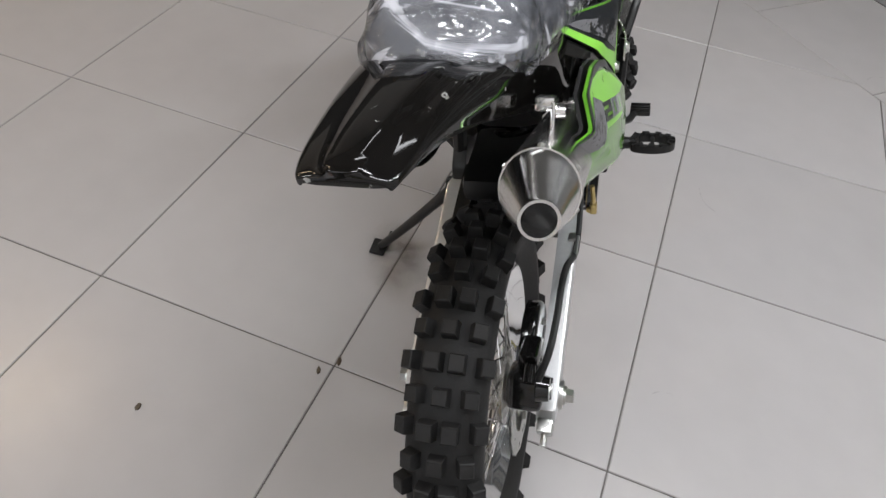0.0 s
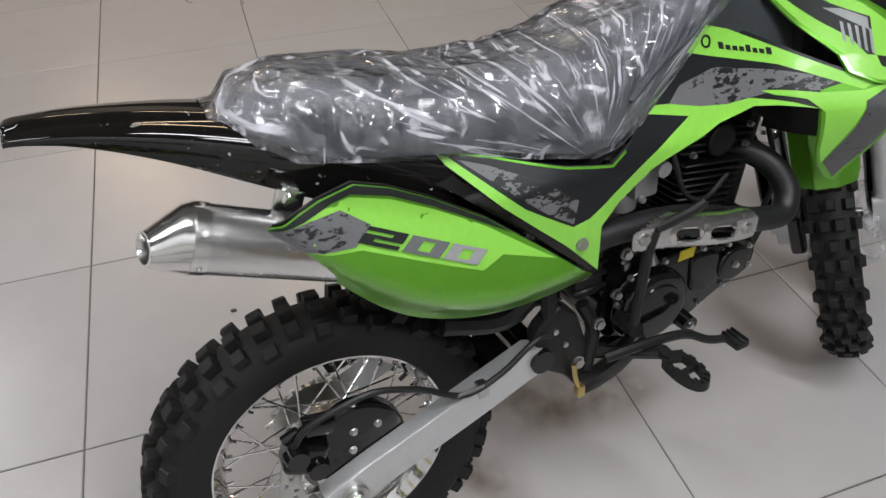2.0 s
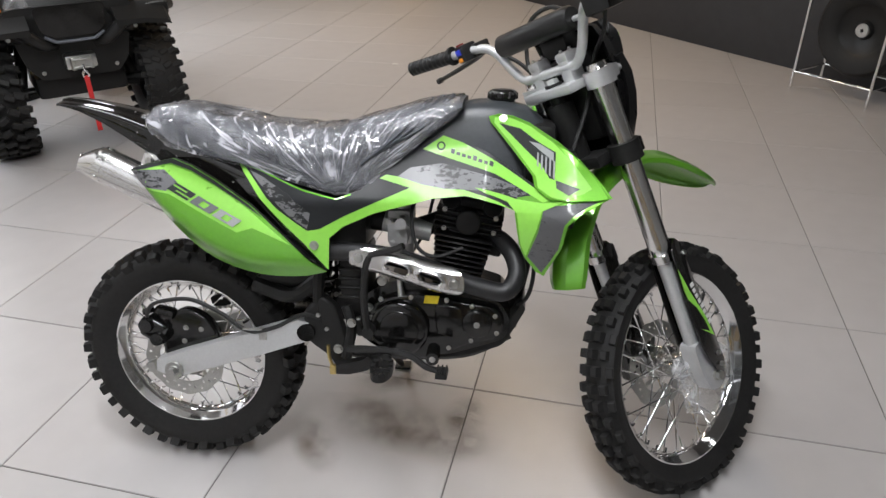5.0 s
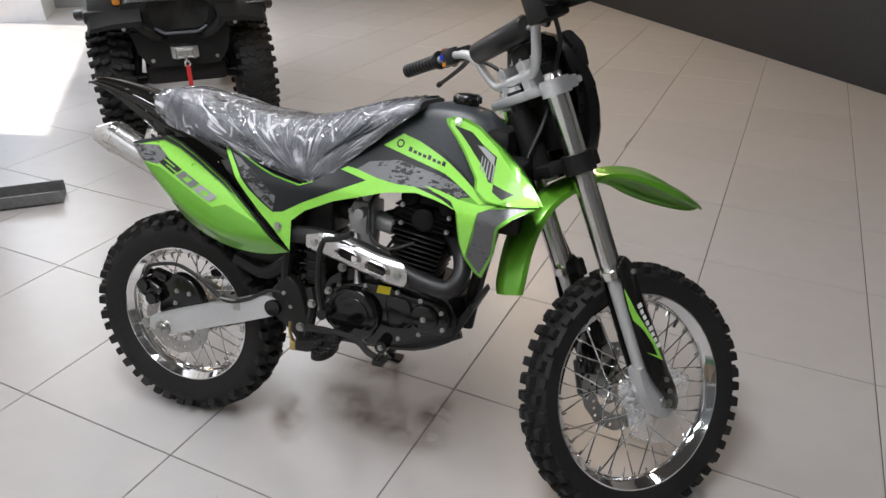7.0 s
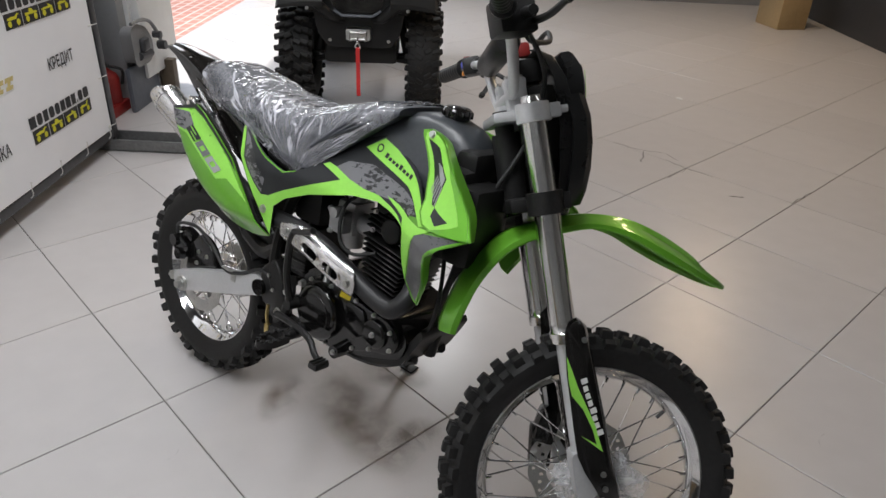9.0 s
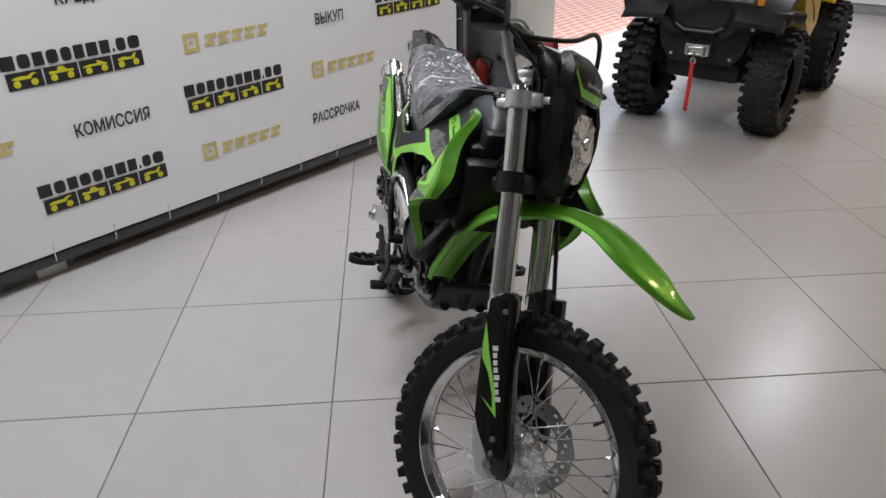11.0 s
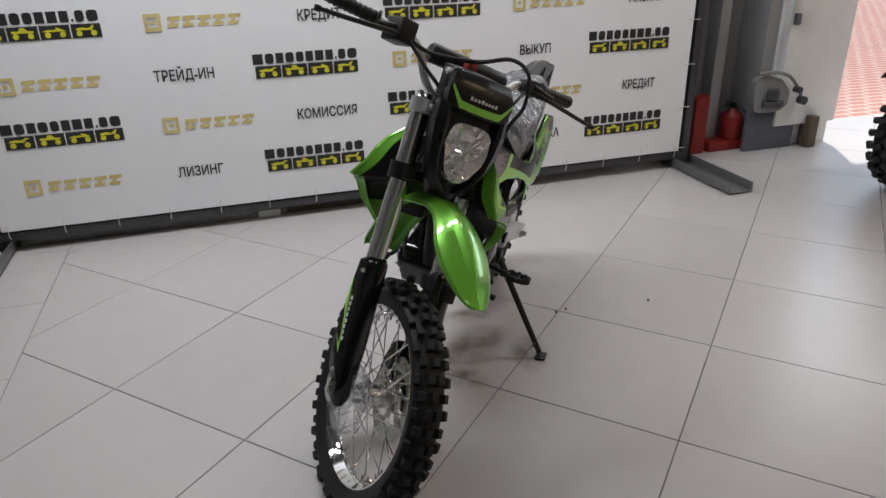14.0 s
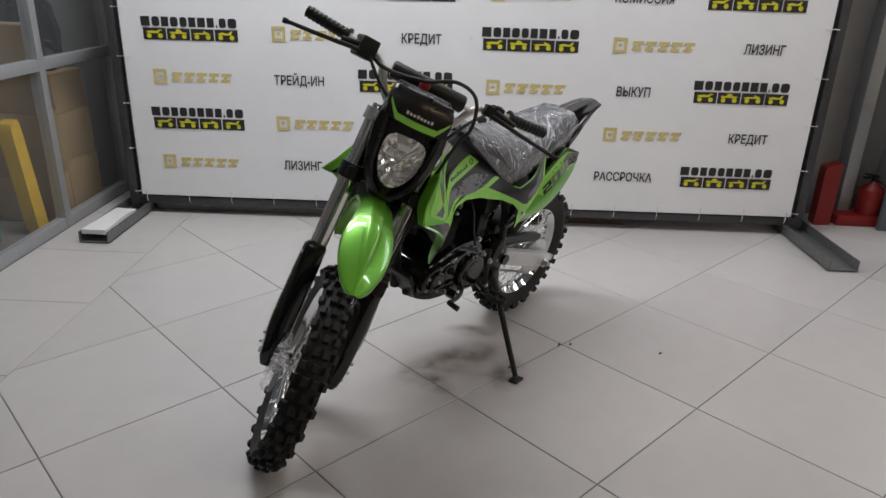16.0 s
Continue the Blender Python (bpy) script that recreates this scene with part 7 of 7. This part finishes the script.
bm = bmesh.new()
rings = []
for z, w, back, lift in ((0.480, 0.078, 0.020, -0.004), (0.474, 0.084, 0.024, 0.0), (0.445, 0.092, 0.030, 0.0), (0.412, 0.095, 0.034, 0.0), (0.384, 0.092, 0.038, 0.0), (0.378, 0.088, 0.040, -0.005), (0.386, 0.080, 0.044, -0.022)):
    ring = [Vector((mask_x(y, z) + lift, y, z + 0.22 * max(0.0, abs(y) - 0.045) * (1 if z < 0.42 else 0))) for y in (w * (q / 8 - 1) for q in range(17))]
    ring += [Vector((mask_x(w, z) - back, w * 0.98, z)), Vector((mask_x(0, z) - back - 0.012, 0, z)), Vector((mask_x(w, z) - back, -w * 0.98, z))]
    rings.append(ring)
ring_loft(bm, rings)
brow = part("brow", bm, MASK, mask, "black plastic brow over the headlight")
bm = bmesh.new()
FLASH = ((-0.090, 0.438, 0.430), (-0.076, 0.421, 0.408), (-0.060, 0.404, 0.386), (-0.030, 0.402, 0.384), (0.0, 0.401, 0.383), (0.030, 0.402, 0.384), (0.060, 0.404, 0.386), (0.076, 0.421, 0.408), (0.090, 0.438, 0.430))
for (y0, t0, l0), (y1, t1, l1) in zip(FLASH, FLASH[1:]):
    plate(bm, [(y0, l0), (y1, l1), (y1, t1), (y0, t0)], 0.0008, 0.0018, lambda a, b, t: Vector((mask_x(a, b) + t, a, b)))
bmesh.ops.remove_doubles(bm, verts=bm.verts[:], dist=0.0001)
part("lime_graphic", bm, LIME, brow)
for k in range(8):
    a = -0.042 + 0.0105 * k
    bm = bmesh.new()
    plate(bm, rect(a, 0.412, a + 0.0068, 0.412 + (0.0095 if k in (0, 4, 7) else 0.007)), 0.0008, 0.0018, lambda a, b, t: Vector((mask_x(a, b) + t, -a, b)))
    part("name_bar", bm, WHITE_STICKER, brow)
for s in (-1, 1):
    bm = bmesh.new()
    rings = []
    for z, yi, yo, xf in ((0.395, 0.074, 0.101, 0.138), (0.35, 0.068, 0.104, 0.146), (0.30, 0.066, 0.098, 0.144), (0.25, 0.060, 0.086, 0.136), (0.205, 0.040, 0.066, 0.126), (0.178, 0.010, 0.044, 0.118)):
        rings.append([Vector((xf - 0.026, s * yi, z)), Vector((xf - 0.004, s * (yi + 0.002), z)), Vector((xf, s * (yi * 0.6 + yo * 0.4), z)), Vector((xf - 0.016, s * yo, z)), Vector((xf - 0.044, s * yo, z)), Vector((xf - 0.046, s * yi, z))])
    ring_loft(bm, rings)
    part("cheek", bm, MASK, mask)
bm = bmesh.new()
SHIELD = smooth_path([(0.0, 0.074, 0), (0.040, 0.072, 0), (0.061, 0.054, 0), (0.064, 0.010, 0), (0.052, -0.036, 0), (0.028, -0.072, 0), (0.0, -0.084, 0), (-0.028, -0.072, 0), (-0.052, -0.036, 0), (-0.064, 0.010, 0), (-0.061, 0.054, 0), (-0.040, 0.072, 0)], 3)
rings = []
for sc, x in ((0.98, -0.010), (0.97, 0.004), (0.93, 0.010), (0.82, 0.014), (0.66, 0.017), (0.48, 0.019), (0.28, 0.020), (0.10, 0.0205)):
    rings.append([Vector((0.133 + x - 0.10 * max(0, 0.34 - (0.285 + sc * p.y)), sc * p.x, 0.285 + sc * p.y)) for p in SHIELD])
for ring in rings:
    for q in ring:
        q.x += 0.0045 * noise.noise(Vector((q.y * 34, q.z * 34, 3.1))) + 0.002 * noise.noise(Vector((q.y * 95, q.z * 95, 1.7)))
ring_loft(bm, rings)
lens = part("headlight_lens", bm, LENS, mask, "clear headlight lens under wrinkled film", smooth=25)
lens.visible_shadow = False
bm = bmesh.new()
rings = []
for j, (sc, x) in enumerate(((0.95, 0.004), (0.80, 0.0025), (0.62, 0.0015), (0.42, 0.001), (0.24, 0.001), (0.08, 0.001))):
    rings.append([Vector((0.133 + x + 0.011 * (0.5 + noise.noise(Vector((k * 2.7, j * 3.9, 0.4)))) - 0.10 * max(0, 0.34 - (0.285 + sc * p.y)), sc * p.x, 0.285 + sc * p.y)) for k, p in enumerate(SHIELD)])
ring_loft(bm, rings, caps=True)
cyl(bm, (0.115, 0, 0.285), (0.139, 0, 0.285), 0.008, 0.006, 14)
part("reflector", bm, REFLECT, mask, smooth=10)
bm = bmesh.new()
box(bm, (0.06, 0, 0.33), (0.07, 0.11, 0.20), 0.02)
box(bm, (0.05, 0, 0.46), (0.05, 0.08, 0.05), 0.012)
part("wiring_box", bm, BLACK, mask)
bm = bmesh.new()
box(bm, (0.045, -0.01, 0.505), (0.03, 0.03, 0.03), 0.008)
part("key_tag", bm, RED, mask, "red ignition key fob")

# front fender, one long curved blade
bm = bmesh.new()
SPINE = ((-0.204, -0.034, 0.050), (-0.192, -0.004, 0.056), (-0.140, 0.070, 0.058), (-0.075, 0.124, 0.058), (-0.01, 0.148, 0.056), (0.07, 0.154, 0.054), (0.14, 0.149, 0.050), (0.21, 0.124, 0.060), (0.27, 0.084, 0.072), (0.32, 0.043, 0.069), (0.362, 0.005, 0.055), (0.392, -0.024, 0.038), (0.406, -0.039, 0.023), (0.411, -0.044, 0.010))
path = smooth_path([(a, w, b) for a, b, w in SPINE], 4)
rings = []
for i, q in enumerate(path):
    d = path[min(i + 1, len(path) - 1)] - path[max(i - 1, 0)]
    nor = Vector((-d.z, 0, d.x)).normalized()
    c, w = Vector((q.x, 0, q.z)), max(q.y, 0.01)
    front = ease(0.12, 0.26, q.x)
    ring = []
    rise = (0.11 + 0.05 * front) * (1 - ease(0.335, 0.392, q.x))
    k = 0.40 - 0.29 * ease(0.13, 0.37, q.x)
    for a, b in ((-1.0, -0.44), (-0.96, -0.27), (-0.74, -0.09), (-k - 0.13, 0.0), (-k, rise), (-k + 0.03, rise + 0.015), (0.0, rise + 0.02), (k - 0.03, rise + 0.015), (k, rise), (k + 0.13, 0.0), (0.74, -0.09), (0.96, -0.27), (1.0, -0.44)):
        ring.append(c + Vector((0, -a * w, 0)) + nor * (b * w))
    for a, b in ((0.97, -0.46), (0.90, -0.30), (0.68, -0.16), (0.30, -0.06), (0.0, -0.02), (-0.30, -0.06), (-0.68, -0.16), (-0.90, -0.30), (-0.97, -0.46)):
        ring.append(c + Vector((0, -a * w, 0)) + nor * (b * w - 0.002))
    rings.append(ring)
ring_loft(bm, rings)
turned("front_fender", bm, GREEN, None, "long metallic green front fender", 35)
# front brake
bm = bmesh.new()
box(bm, (0.0, 0.068, -0.30), (0.05, 0.05, 0.08), 0.012, Matrix.Rotation(0.5, 4, "Y"))
box(bm, (-0.02, 0.075, -0.345), (0.05, 0.035, 0.10), 0.012, Matrix.Rotation(0.2, 4, "Y"))
turned("front_caliper", bm, ENGINE, None, "black front brake caliper")
bm = bmesh.new()
tube(bm, [(0.07, 0.11, -0.08), (0.05, 0.118, -0.18), (0.02, 0.10, -0.26)], 0.0055, 8)
turned("brake_hose", bm, HOSE)

# ---- quad bike by the gateway ----


def quad_tyre(r, w):
    bm = bmesh.new()
    h = w / 2
    lathe(bm, [(-h * 0.7, r * 0.48), (-h * 0.95, r * 0.6), (-h, r * 0.78), (-h * 0.9, r * 0.9), (-h * 0.5, r * 0.95), (0, r * 0.96), (h * 0.5, r * 0.95), (h * 0.9, r * 0.9), (h, r * 0.78), (h * 0.95, r * 0.6), (h * 0.7, r * 0.48)], 56)
    tyre = finish("tyre", bm, RUBBER, 35)
    bm = bmesh.new()
    n = 26
    for k in range(n):
        for s in (-1, 1):
            a = 2 * math.pi * (k + (0.5 if s > 0 else 0)) / n
            for y, rr, sk in ((h * 0.28, r * 0.97, 0.5), (h * 0.72, r * 0.955, 0.35), (h * 0.90, r * 0.895, 0.15)):
                mm = Matrix.Rotation(-a, 4, "Y") @ Matrix.Translation((rr, s * y, 0)) @ Matrix.Rotation(s * sk, 4, "X")
                box(bm, (-0.014, 0, 0), (0.030, h * 0.54, 0.034), 0.006, mm, 1)
    return tyre, finish("tread", bm, RUBBER, 35)


QUAD = Matrix.Translation((-0.457, -3.208, 0)) @ Matrix.Rotation(math.atan2(0.74, 0.67), 4, "Z")   # x ahead, origin under the front axle
quad = thing("quad_bike", QUAD, "black and yellow quad bike with a front winch", "quad bike")
qt, qtread = quad_tyre(0.315, 0.20)
bm = bmesh.new()
lathe(bm, [(-0.07, 0.15), (-0.06, 0.16), (-0.02, 0.145), (0.04, 0.12), (0.06, 0.06), (0.07, 0.001)], 32)
qrim = finish("rim", bm, BLACK)
for x in (0.0, -1.28):
    for s in (-1, 1):
        t = part("wheel", qt, None, quad, "black quad wheel with a deep-lugged tyre", Matrix.Translation((x, s * 0.40, 0.315)) @ Matrix.Rotation(0 if s > 0 else math.pi, 4, "Z"))
        part("rim", qrim, None, t)
        tagged(part("tread", qtread, None, t), kind="stuff")
bm = bmesh.new()
box(bm, (-0.62, 0, 0.42), (1.5, 0.36, 0.22), 0.04)
box(bm, (-0.05, 0, 0.36), (0.40, 0.46, 0.12), 0.03)
for x in (0.0, -1.28):
    cyl(bm, (x, -0.36, 0.315), (x, 0.36, 0.315), 0.03, 0.03, 12)
    for s in (-1, 1):
        tube(bm, [(x + 0.1, s * 0.12, 0.34), (x + 0.05, s * 0.30, 0.30)], 0.018, 8, 1)
        tube(bm, [(x - 0.08, s * 0.20, 0.72), (x - 0.02, s * 0.29, 0.34)], 0.03, 10, 1)
part("chassis", bm, BLACK, quad)
bm = bmesh.new()
ring = lambda x, w, z0, z1: [Vector((x, y, z)) for y, z in ((-w, z0), (-w, z1 - 0.05), (-w * 0.7, z1), (w * 0.7, z1), (w, z1 - 0.05), (w, z0))]
ring_loft(bm, [ring(0.30, 0.22, 0.66, 0.78), ring(0.22, 0.30, 0.62, 0.90), ring(0.0, 0.31, 0.62, 0.98), ring(-0.30, 0.22, 0.60, 0.98), ring(-0.5, 0.17, 0.60, 0.86), ring(-1.1, 0.20, 0.62, 0.90), ring(-1.62, 0.26, 0.66, 0.88)])
part("body", bm, BLACK, quad, "black plastic body")
for s in (-1, 1):
    for x0, mat_ in ((0.0, BLACK), (-1.28, YELLOW_PLASTIC)):
        bm = bmesh.new()
        rr = []
        for k in range(13):
            a = radians(38 + 110 * k / 12)
            rr.append([Vector((x0 + 0.46 * math.cos(a), s * y, 0.36 + 0.42 * math.sin(a) + dz)) for y, dz in ((0.20, 0.09), (0.34, 0.085), (0.46, 0.065), (0.475, 0.04), (0.46, 0.045), (0.34, 0.06), (0.20, 0.06))])
        ring_loft(bm, rr)
        part("mudguard", bm, mat_, quad)
    bm = bmesh.new()
    plate(bm, rounded([(-0.10, 0.70), (-0.36, 0.52), (-0.50, 0.60), (-0.46, 0.84), (-0.20, 0.92), (0.02, 0.90)], 0.2), 0.36, 0.47, lambda a, b, t, s=s: Vector((a, s * t, b)))
    part("side_fairing", bm, YELLOW_PLASTIC, quad, "yellow side fairing")
    bm = bmesh.new()
    lathe(bm, [(0.0, 0.001), (0.02, 0.03), (0.012, 0.05), (-0.03, 0.06)], 20, "Z")
    lm = Matrix.Translation((0.27, s * 0.22, 0.80)) @ Matrix.Rotation(radians(80), 4, "Y")
    h = part("headlight", bm, GLASS_CLEAR, quad, "round clear headlight", lm)
    bm = bmesh.new()
    lathe(bm, [(-0.005, 0.045), (-0.03, 0.02), (-0.035, 0.001)], 20, "Z")
    part("reflector", bm, CHROME, h)
    bm = bmesh.new()
    box(bm, (0.27, s * 0.31, 0.81), (0.03, 0.04, 0.05), 0.012)
    part("indicator", bm, ORANGE, quad)
# bumper
bm = bmesh.new()
plate(bm, rounded([(-0.30, 0.80), (0.30, 0.80), (0.28, 0.66), (0.20, 0.62), (-0.20, 0.62), (-0.28, 0.66)], 0.15), 0.24, 0.30, lambda a, b, t: Vector((t, a, b)))
plate(bm, rounded([(-0.28, 0.64), (0.28, 0.64), (0.25, 0.50), (0.19, 0.42), (-0.19, 0.42), (-0.25, 0.50)], 0.15), 0.12, 0.22, lambda a, b, t: Vector((t, a, b)))
for s in (-1, 1):
    tube(bm, [(0.24, s * 0.10, 0.60), (0.30, s * 0.16, 0.62), (0.31, s * 0.26, 0.70), (0.25, s * 0.44, 0.74), (0.17, s * 0.52, 0.73)], 0.03, 10)
    box(bm, (0.25, s * 0.40, 0.73), (0.10, 0.18, 0.07), 0.02)
part("bumper", bm, BLACK, quad, "black plastic bumper")
bm = bmesh.new()
plate(bm, rounded([(-0.17, 0.80), (0.17, 0.80), (0.15, 0.68), (0.10, 0.645), (-0.10, 0.645), (-0.15, 0.68)], 0.2), 0.302, 0.308, lambda a, b, t: Vector((t, a, b)))
part("grille", bm, BLACK_GLOSS, quad)
bm = bmesh.new()
for y0, z0, y1, z1 in ((-0.14, 0.655, -0.09, 0.625), (-0.09, 0.625, 0.09, 0.625), (0.09, 0.625, 0.14, 0.655)):
    cyl(bm, (0.312, y0, z0), (0.312, y1, z1), 0.008, 0.008, 8)
part("grille_trim", bm, SHELF_GREY, quad)
bm = bmesh.new()
box(bm, (0.24, 0, 0.51), (0.10, 0.15, 0.07), 0.01)
box(bm, (0.295, 0, 0.505), (0.012, 0.11, 0.055), 0.004)
for k in (-0.045, 0.045):
    cyl(bm, (0.30, k, 0.475), (0.30, k, 0.535), 0.009, 0.009, 10)
for z in (0.485, 0.525):
    cyl(bm, (0.305, -0.045, z), (0.305, 0.045, z), 0.007, 0.007, 10)
winch = part("winch", bm, STEEL, quad, "steel roller fairlead and winch")
bm = bmesh.new()
tube(bm, [(0.31, 0.0, 0.50), (0.325, 0.0, 0.475), (0.325, 0.015, 0.45), (0.325, 0.0, 0.435), (0.325, -0.014, 0.45), (0.325, -0.005, 0.47)], 0.006, 8)
part("hook", bm, CHROME, winch)
bm = bmesh.new()
n = 12
rows = [[bm.verts.new((0.326 + 0.004 * math.sin(k * 0.8) + dx, dy, 0.445 - 0.30 * k / n)) for dx, dy in ((0, -0.012), (0, 0.012), (0.004, 0.012), (0.004, -0.012))] for k in range(n + 1)]
for a, b in zip(rows, rows[1:]):
    for i in range(4):
        bm.faces.new((a[i], a[(i + 1) % 4], b[(i + 1) % 4], b[i]))
bm.faces.new(rows[0])
bm.faces.new(rows[-1])
part("pull_strap", bm, RED_STRAP, winch, "red webbing pull strap")
bm = bmesh.new()
for y in (-0.26, -0.09, 0.09, 0.26):
    tube(bm, [(0.20, y, 0.97), (-0.10, y, 1.02), (-0.22, y, 1.0)], 0.011, 8)
for x, z in ((0.20, 0.97), (-0.05, 1.015), (-0.22, 1.0)):
    cyl(bm, (x, -0.32, z), (x, 0.32, z), 0.012, 0.012, 10)
for y in (-0.26, 0.26):
    cyl(bm, (0.12, y, 0.82), (0.12, y, 0.99), 0.012, 0.012, 8)
part("front_rack", bm, BLACK, quad)
bm = bmesh.new()
box(bm, (-0.85, 0, 0.93), (0.75, 0.30, 0.12), 0.05)
part("saddle", bm, SEAT, quad)
bm = bmesh.new()
tube(bm, [(-0.42, -0.40, 1.12), (-0.34, -0.25, 1.14), (-0.30, 0, 1.10), (-0.34, 0.25, 1.14), (-0.42, 0.40, 1.12)], 0.013, 10)
cyl(bm, (-0.30, 0, 1.10), (-0.22, 0, 0.85), 0.02, 0.02, 12)
part("handlebar", bm, BLACK, quad)
bolts(quad, [(0.301 if b > 0.6 else 0.221, a, b) for a, b in ((0.30, 0.66), (-0.30, 0.66), (0.14, 0.72), (-0.14, 0.72), (0.18, 0.46), (-0.18, 0.46))], (1, 0, 0), 0.009)

# display stand with a spare wheel by the dark panel
STAND = ROOM @ Matrix.Translation((-0.60, 2.42, 0))
rack = thing("wheel_stand", STAND, "chromed tube stand holding a black spare wheel", "stand")
for a in (-0.42, 0.12):
    for b in (-0.10, 0.24):
        bm = bmesh.new()
        cyl(bm, (a, b, 0), (a, b, 0.95), 0.009, 0.009, 10)
        part("post", bm, CHROME, rack)
for z in (0.12, 0.93):
    bm = bmesh.new()
    for b in (-0.10, 0.24):
        cyl(bm, (-0.42, b, z), (0.12, b, z), 0.008, 0.008, 10)
    for a in (-0.42, 0.12):
        cyl(bm, (a, -0.10, z), (a, 0.24, z), 0.008, 0.008, 10)
    part("rail", bm, CHROME, rack)
spare = thing("spare_wheel", STAND @ Matrix.Translation((-0.10, 0.07, 0.435)), "black spare wheel with a bare metal hub on a chromed stand", "wheel")
bm = bmesh.new()
lathe(bm, [(-0.06, 0.16), (-0.09, 0.20), (-0.09, 0.27), (-0.05, 0.30), (0.05, 0.30), (0.09, 0.27), (0.09, 0.20), (0.06, 0.16)], 40)
part("tyre", bm, RUBBER, spare)
bm = bmesh.new()
lathe(bm, [(-0.06, 0.165), (-0.045, 0.15), (-0.03, 0.06), (-0.055, 0.05), (-0.055, 0.001)], 32)
part("rim", bm, BLACK, spare)
bm = bmesh.new()
lathe(bm, [(-0.056, 0.045), (-0.062, 0.04), (-0.062, 0.012), (-0.04, 0.008), (-0.04, 0.001)], 20)
part("hub", bm, STEEL, spare)

# loose bits
bm = bmesh.new()
box(bm, (0, 0, 0.2), (0.42, 0.34, 0.4), 0.006)
for s in (-1, 1):
    box(bm, (0, s * 0.20, 0.42), (0.40, 0.14, 0.004), 0, Matrix.Rotation(s * 0.5, 4, "X"))
solid("cardboard_box", bm, CARD, "open brown cardboard box on the floor by the dark panel", "box", m=ROOM @ pose(-6.15, 2.2, 0, 0, 0, 12))
random.seed(4)


def scrap(x, y, size, material, label):
    bm = bmesh.new()
    n = 7
    pts = [(size * (0.6 + 0.5 * random.random()) * math.cos(2 * math.pi * k / n), 0.6 * size * (0.6 + 0.5 * random.random()) * math.sin(2 * math.pi * k / n)) for k in range(n)]
    plate(bm, pts, 0.0005, 0.003, lambda a, b, t: Vector((a, b, t + (0.004 * random.random() if t > 0.002 else 0))))
    solid("litter", bm, material, label, "litter", m=Matrix.Translation((x, y, 0)) @ Matrix.Rotation(random.random() * 6, 4, "Z"), smooth=0)


def crack(pts, width=0.004):
    """A dark open crack across the tiles."""
    bm = bmesh.new()
    path = []
    for p, q in zip(pts, pts[1:]):
        for k in range(6):
            t = k / 6
            path.append((p[0] + (q[0] - p[0]) * t + random.uniform(-0.008, 0.008), p[1] + (q[1] - p[1]) * t + random.uniform(-0.008, 0.008)))
    path.append(pts[-1])
    for p, q in zip(path, path[1:]):
        d = (Vector(q) - Vector(p)).normalized()
        nrm = Vector((-d.y, d.x)) * width * random.uniform(0.3, 0.8)
        vs = [bm.verts.new((*(Vector(a) + s * nrm), 0.0008)) for a, s in ((p, -1), (q, -1), (q, 1), (p, 1))]
        bm.faces.new(vs)
    tagged(part("crack", bm, GROUT, floor, m=floor.matrix_world.inverted(), smooth=0))


crack([(-1.20, -1.69), (-1.23, -1.50), (-1.30, -1.41), (-1.25, -1.29)])
crack([(-1.23, -1.50), (-1.06, -1.41)], 0.006)
crack([(-1.20, -1.34), (-1.18, -1.19), (-1.19, -1.04)], 0.005)
crack([(-1.18, -1.19), (-0.98, -1.19)])
crack([(-1.42, -0.60), (-1.19, -0.61)])
crack([(-1.07, -0.80), (-1.02, -0.86)], 0.008)
scrap(-2.38, -1.95, 0.03, WHITE_STICKER, "torn scrap of white paper on the tiles")
for x, y, size in ((1.205, -1.187, 0.011), (1.176, -1.225, 0.009), (0.892, -1.447, 0.010)):
    scrap(x, y, size, WOOD, "small brown crumb of dirt on the tiles")


def stain_and_shade(x, y, rx, ry, turn):
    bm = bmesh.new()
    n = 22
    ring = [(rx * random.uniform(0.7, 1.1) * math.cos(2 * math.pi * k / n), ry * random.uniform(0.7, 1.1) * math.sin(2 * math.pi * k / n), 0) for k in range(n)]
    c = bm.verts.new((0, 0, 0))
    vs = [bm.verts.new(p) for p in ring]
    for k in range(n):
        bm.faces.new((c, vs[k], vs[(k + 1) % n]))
    part("stain_and_shade", bm, STAIN_SHADE, floor, m=floor.matrix_world.inverted() @ pose(x, y, 0.0009, 0, 0, turn), smooth=0)


def scuff(x, y, length, turn):
    """A short thin rubber mark, slightly bowed."""
    bm = bmesh.new()
    pts = [(length * (k / 6 - 0.5), 0.12 * length * math.sin(k * 0.6)) for k in range(7)]
    lo = [bm.verts.new((a, b - 0.0012, 0)) for a, b in pts]
    hi = [bm.verts.new((a, b + 0.0012, 0)) for a, b in pts]
    for k in range(6):
        bm.faces.new((lo[k], lo[k + 1], hi[k + 1], hi[k]))
    part("scuff", bm, SCUFF, floor, m=floor.matrix_world.inverted() @ pose(x, y, 0.0009, 0, 0, turn), smooth=0)


# dried stain and painted shadow together, under the engine
stain_and_shade(1.40, -0.78, 0.36, 0.15, 82)
stain_and_shade(1.33, -0.60, 0.12, 0.08, 10)
stain_and_shade(1.52, -1.00, 0.16, 0.09, 40)
stain_and_shade(1.20, -0.86, 0.17, 0.10, 120)
for k in range(14):
    scuff(random.uniform(0.2, 3.0), random.uniform(-1.6, 0.9), random.uniform(0.03, 0.10), random.uniform(0, 360))
build_tiles()
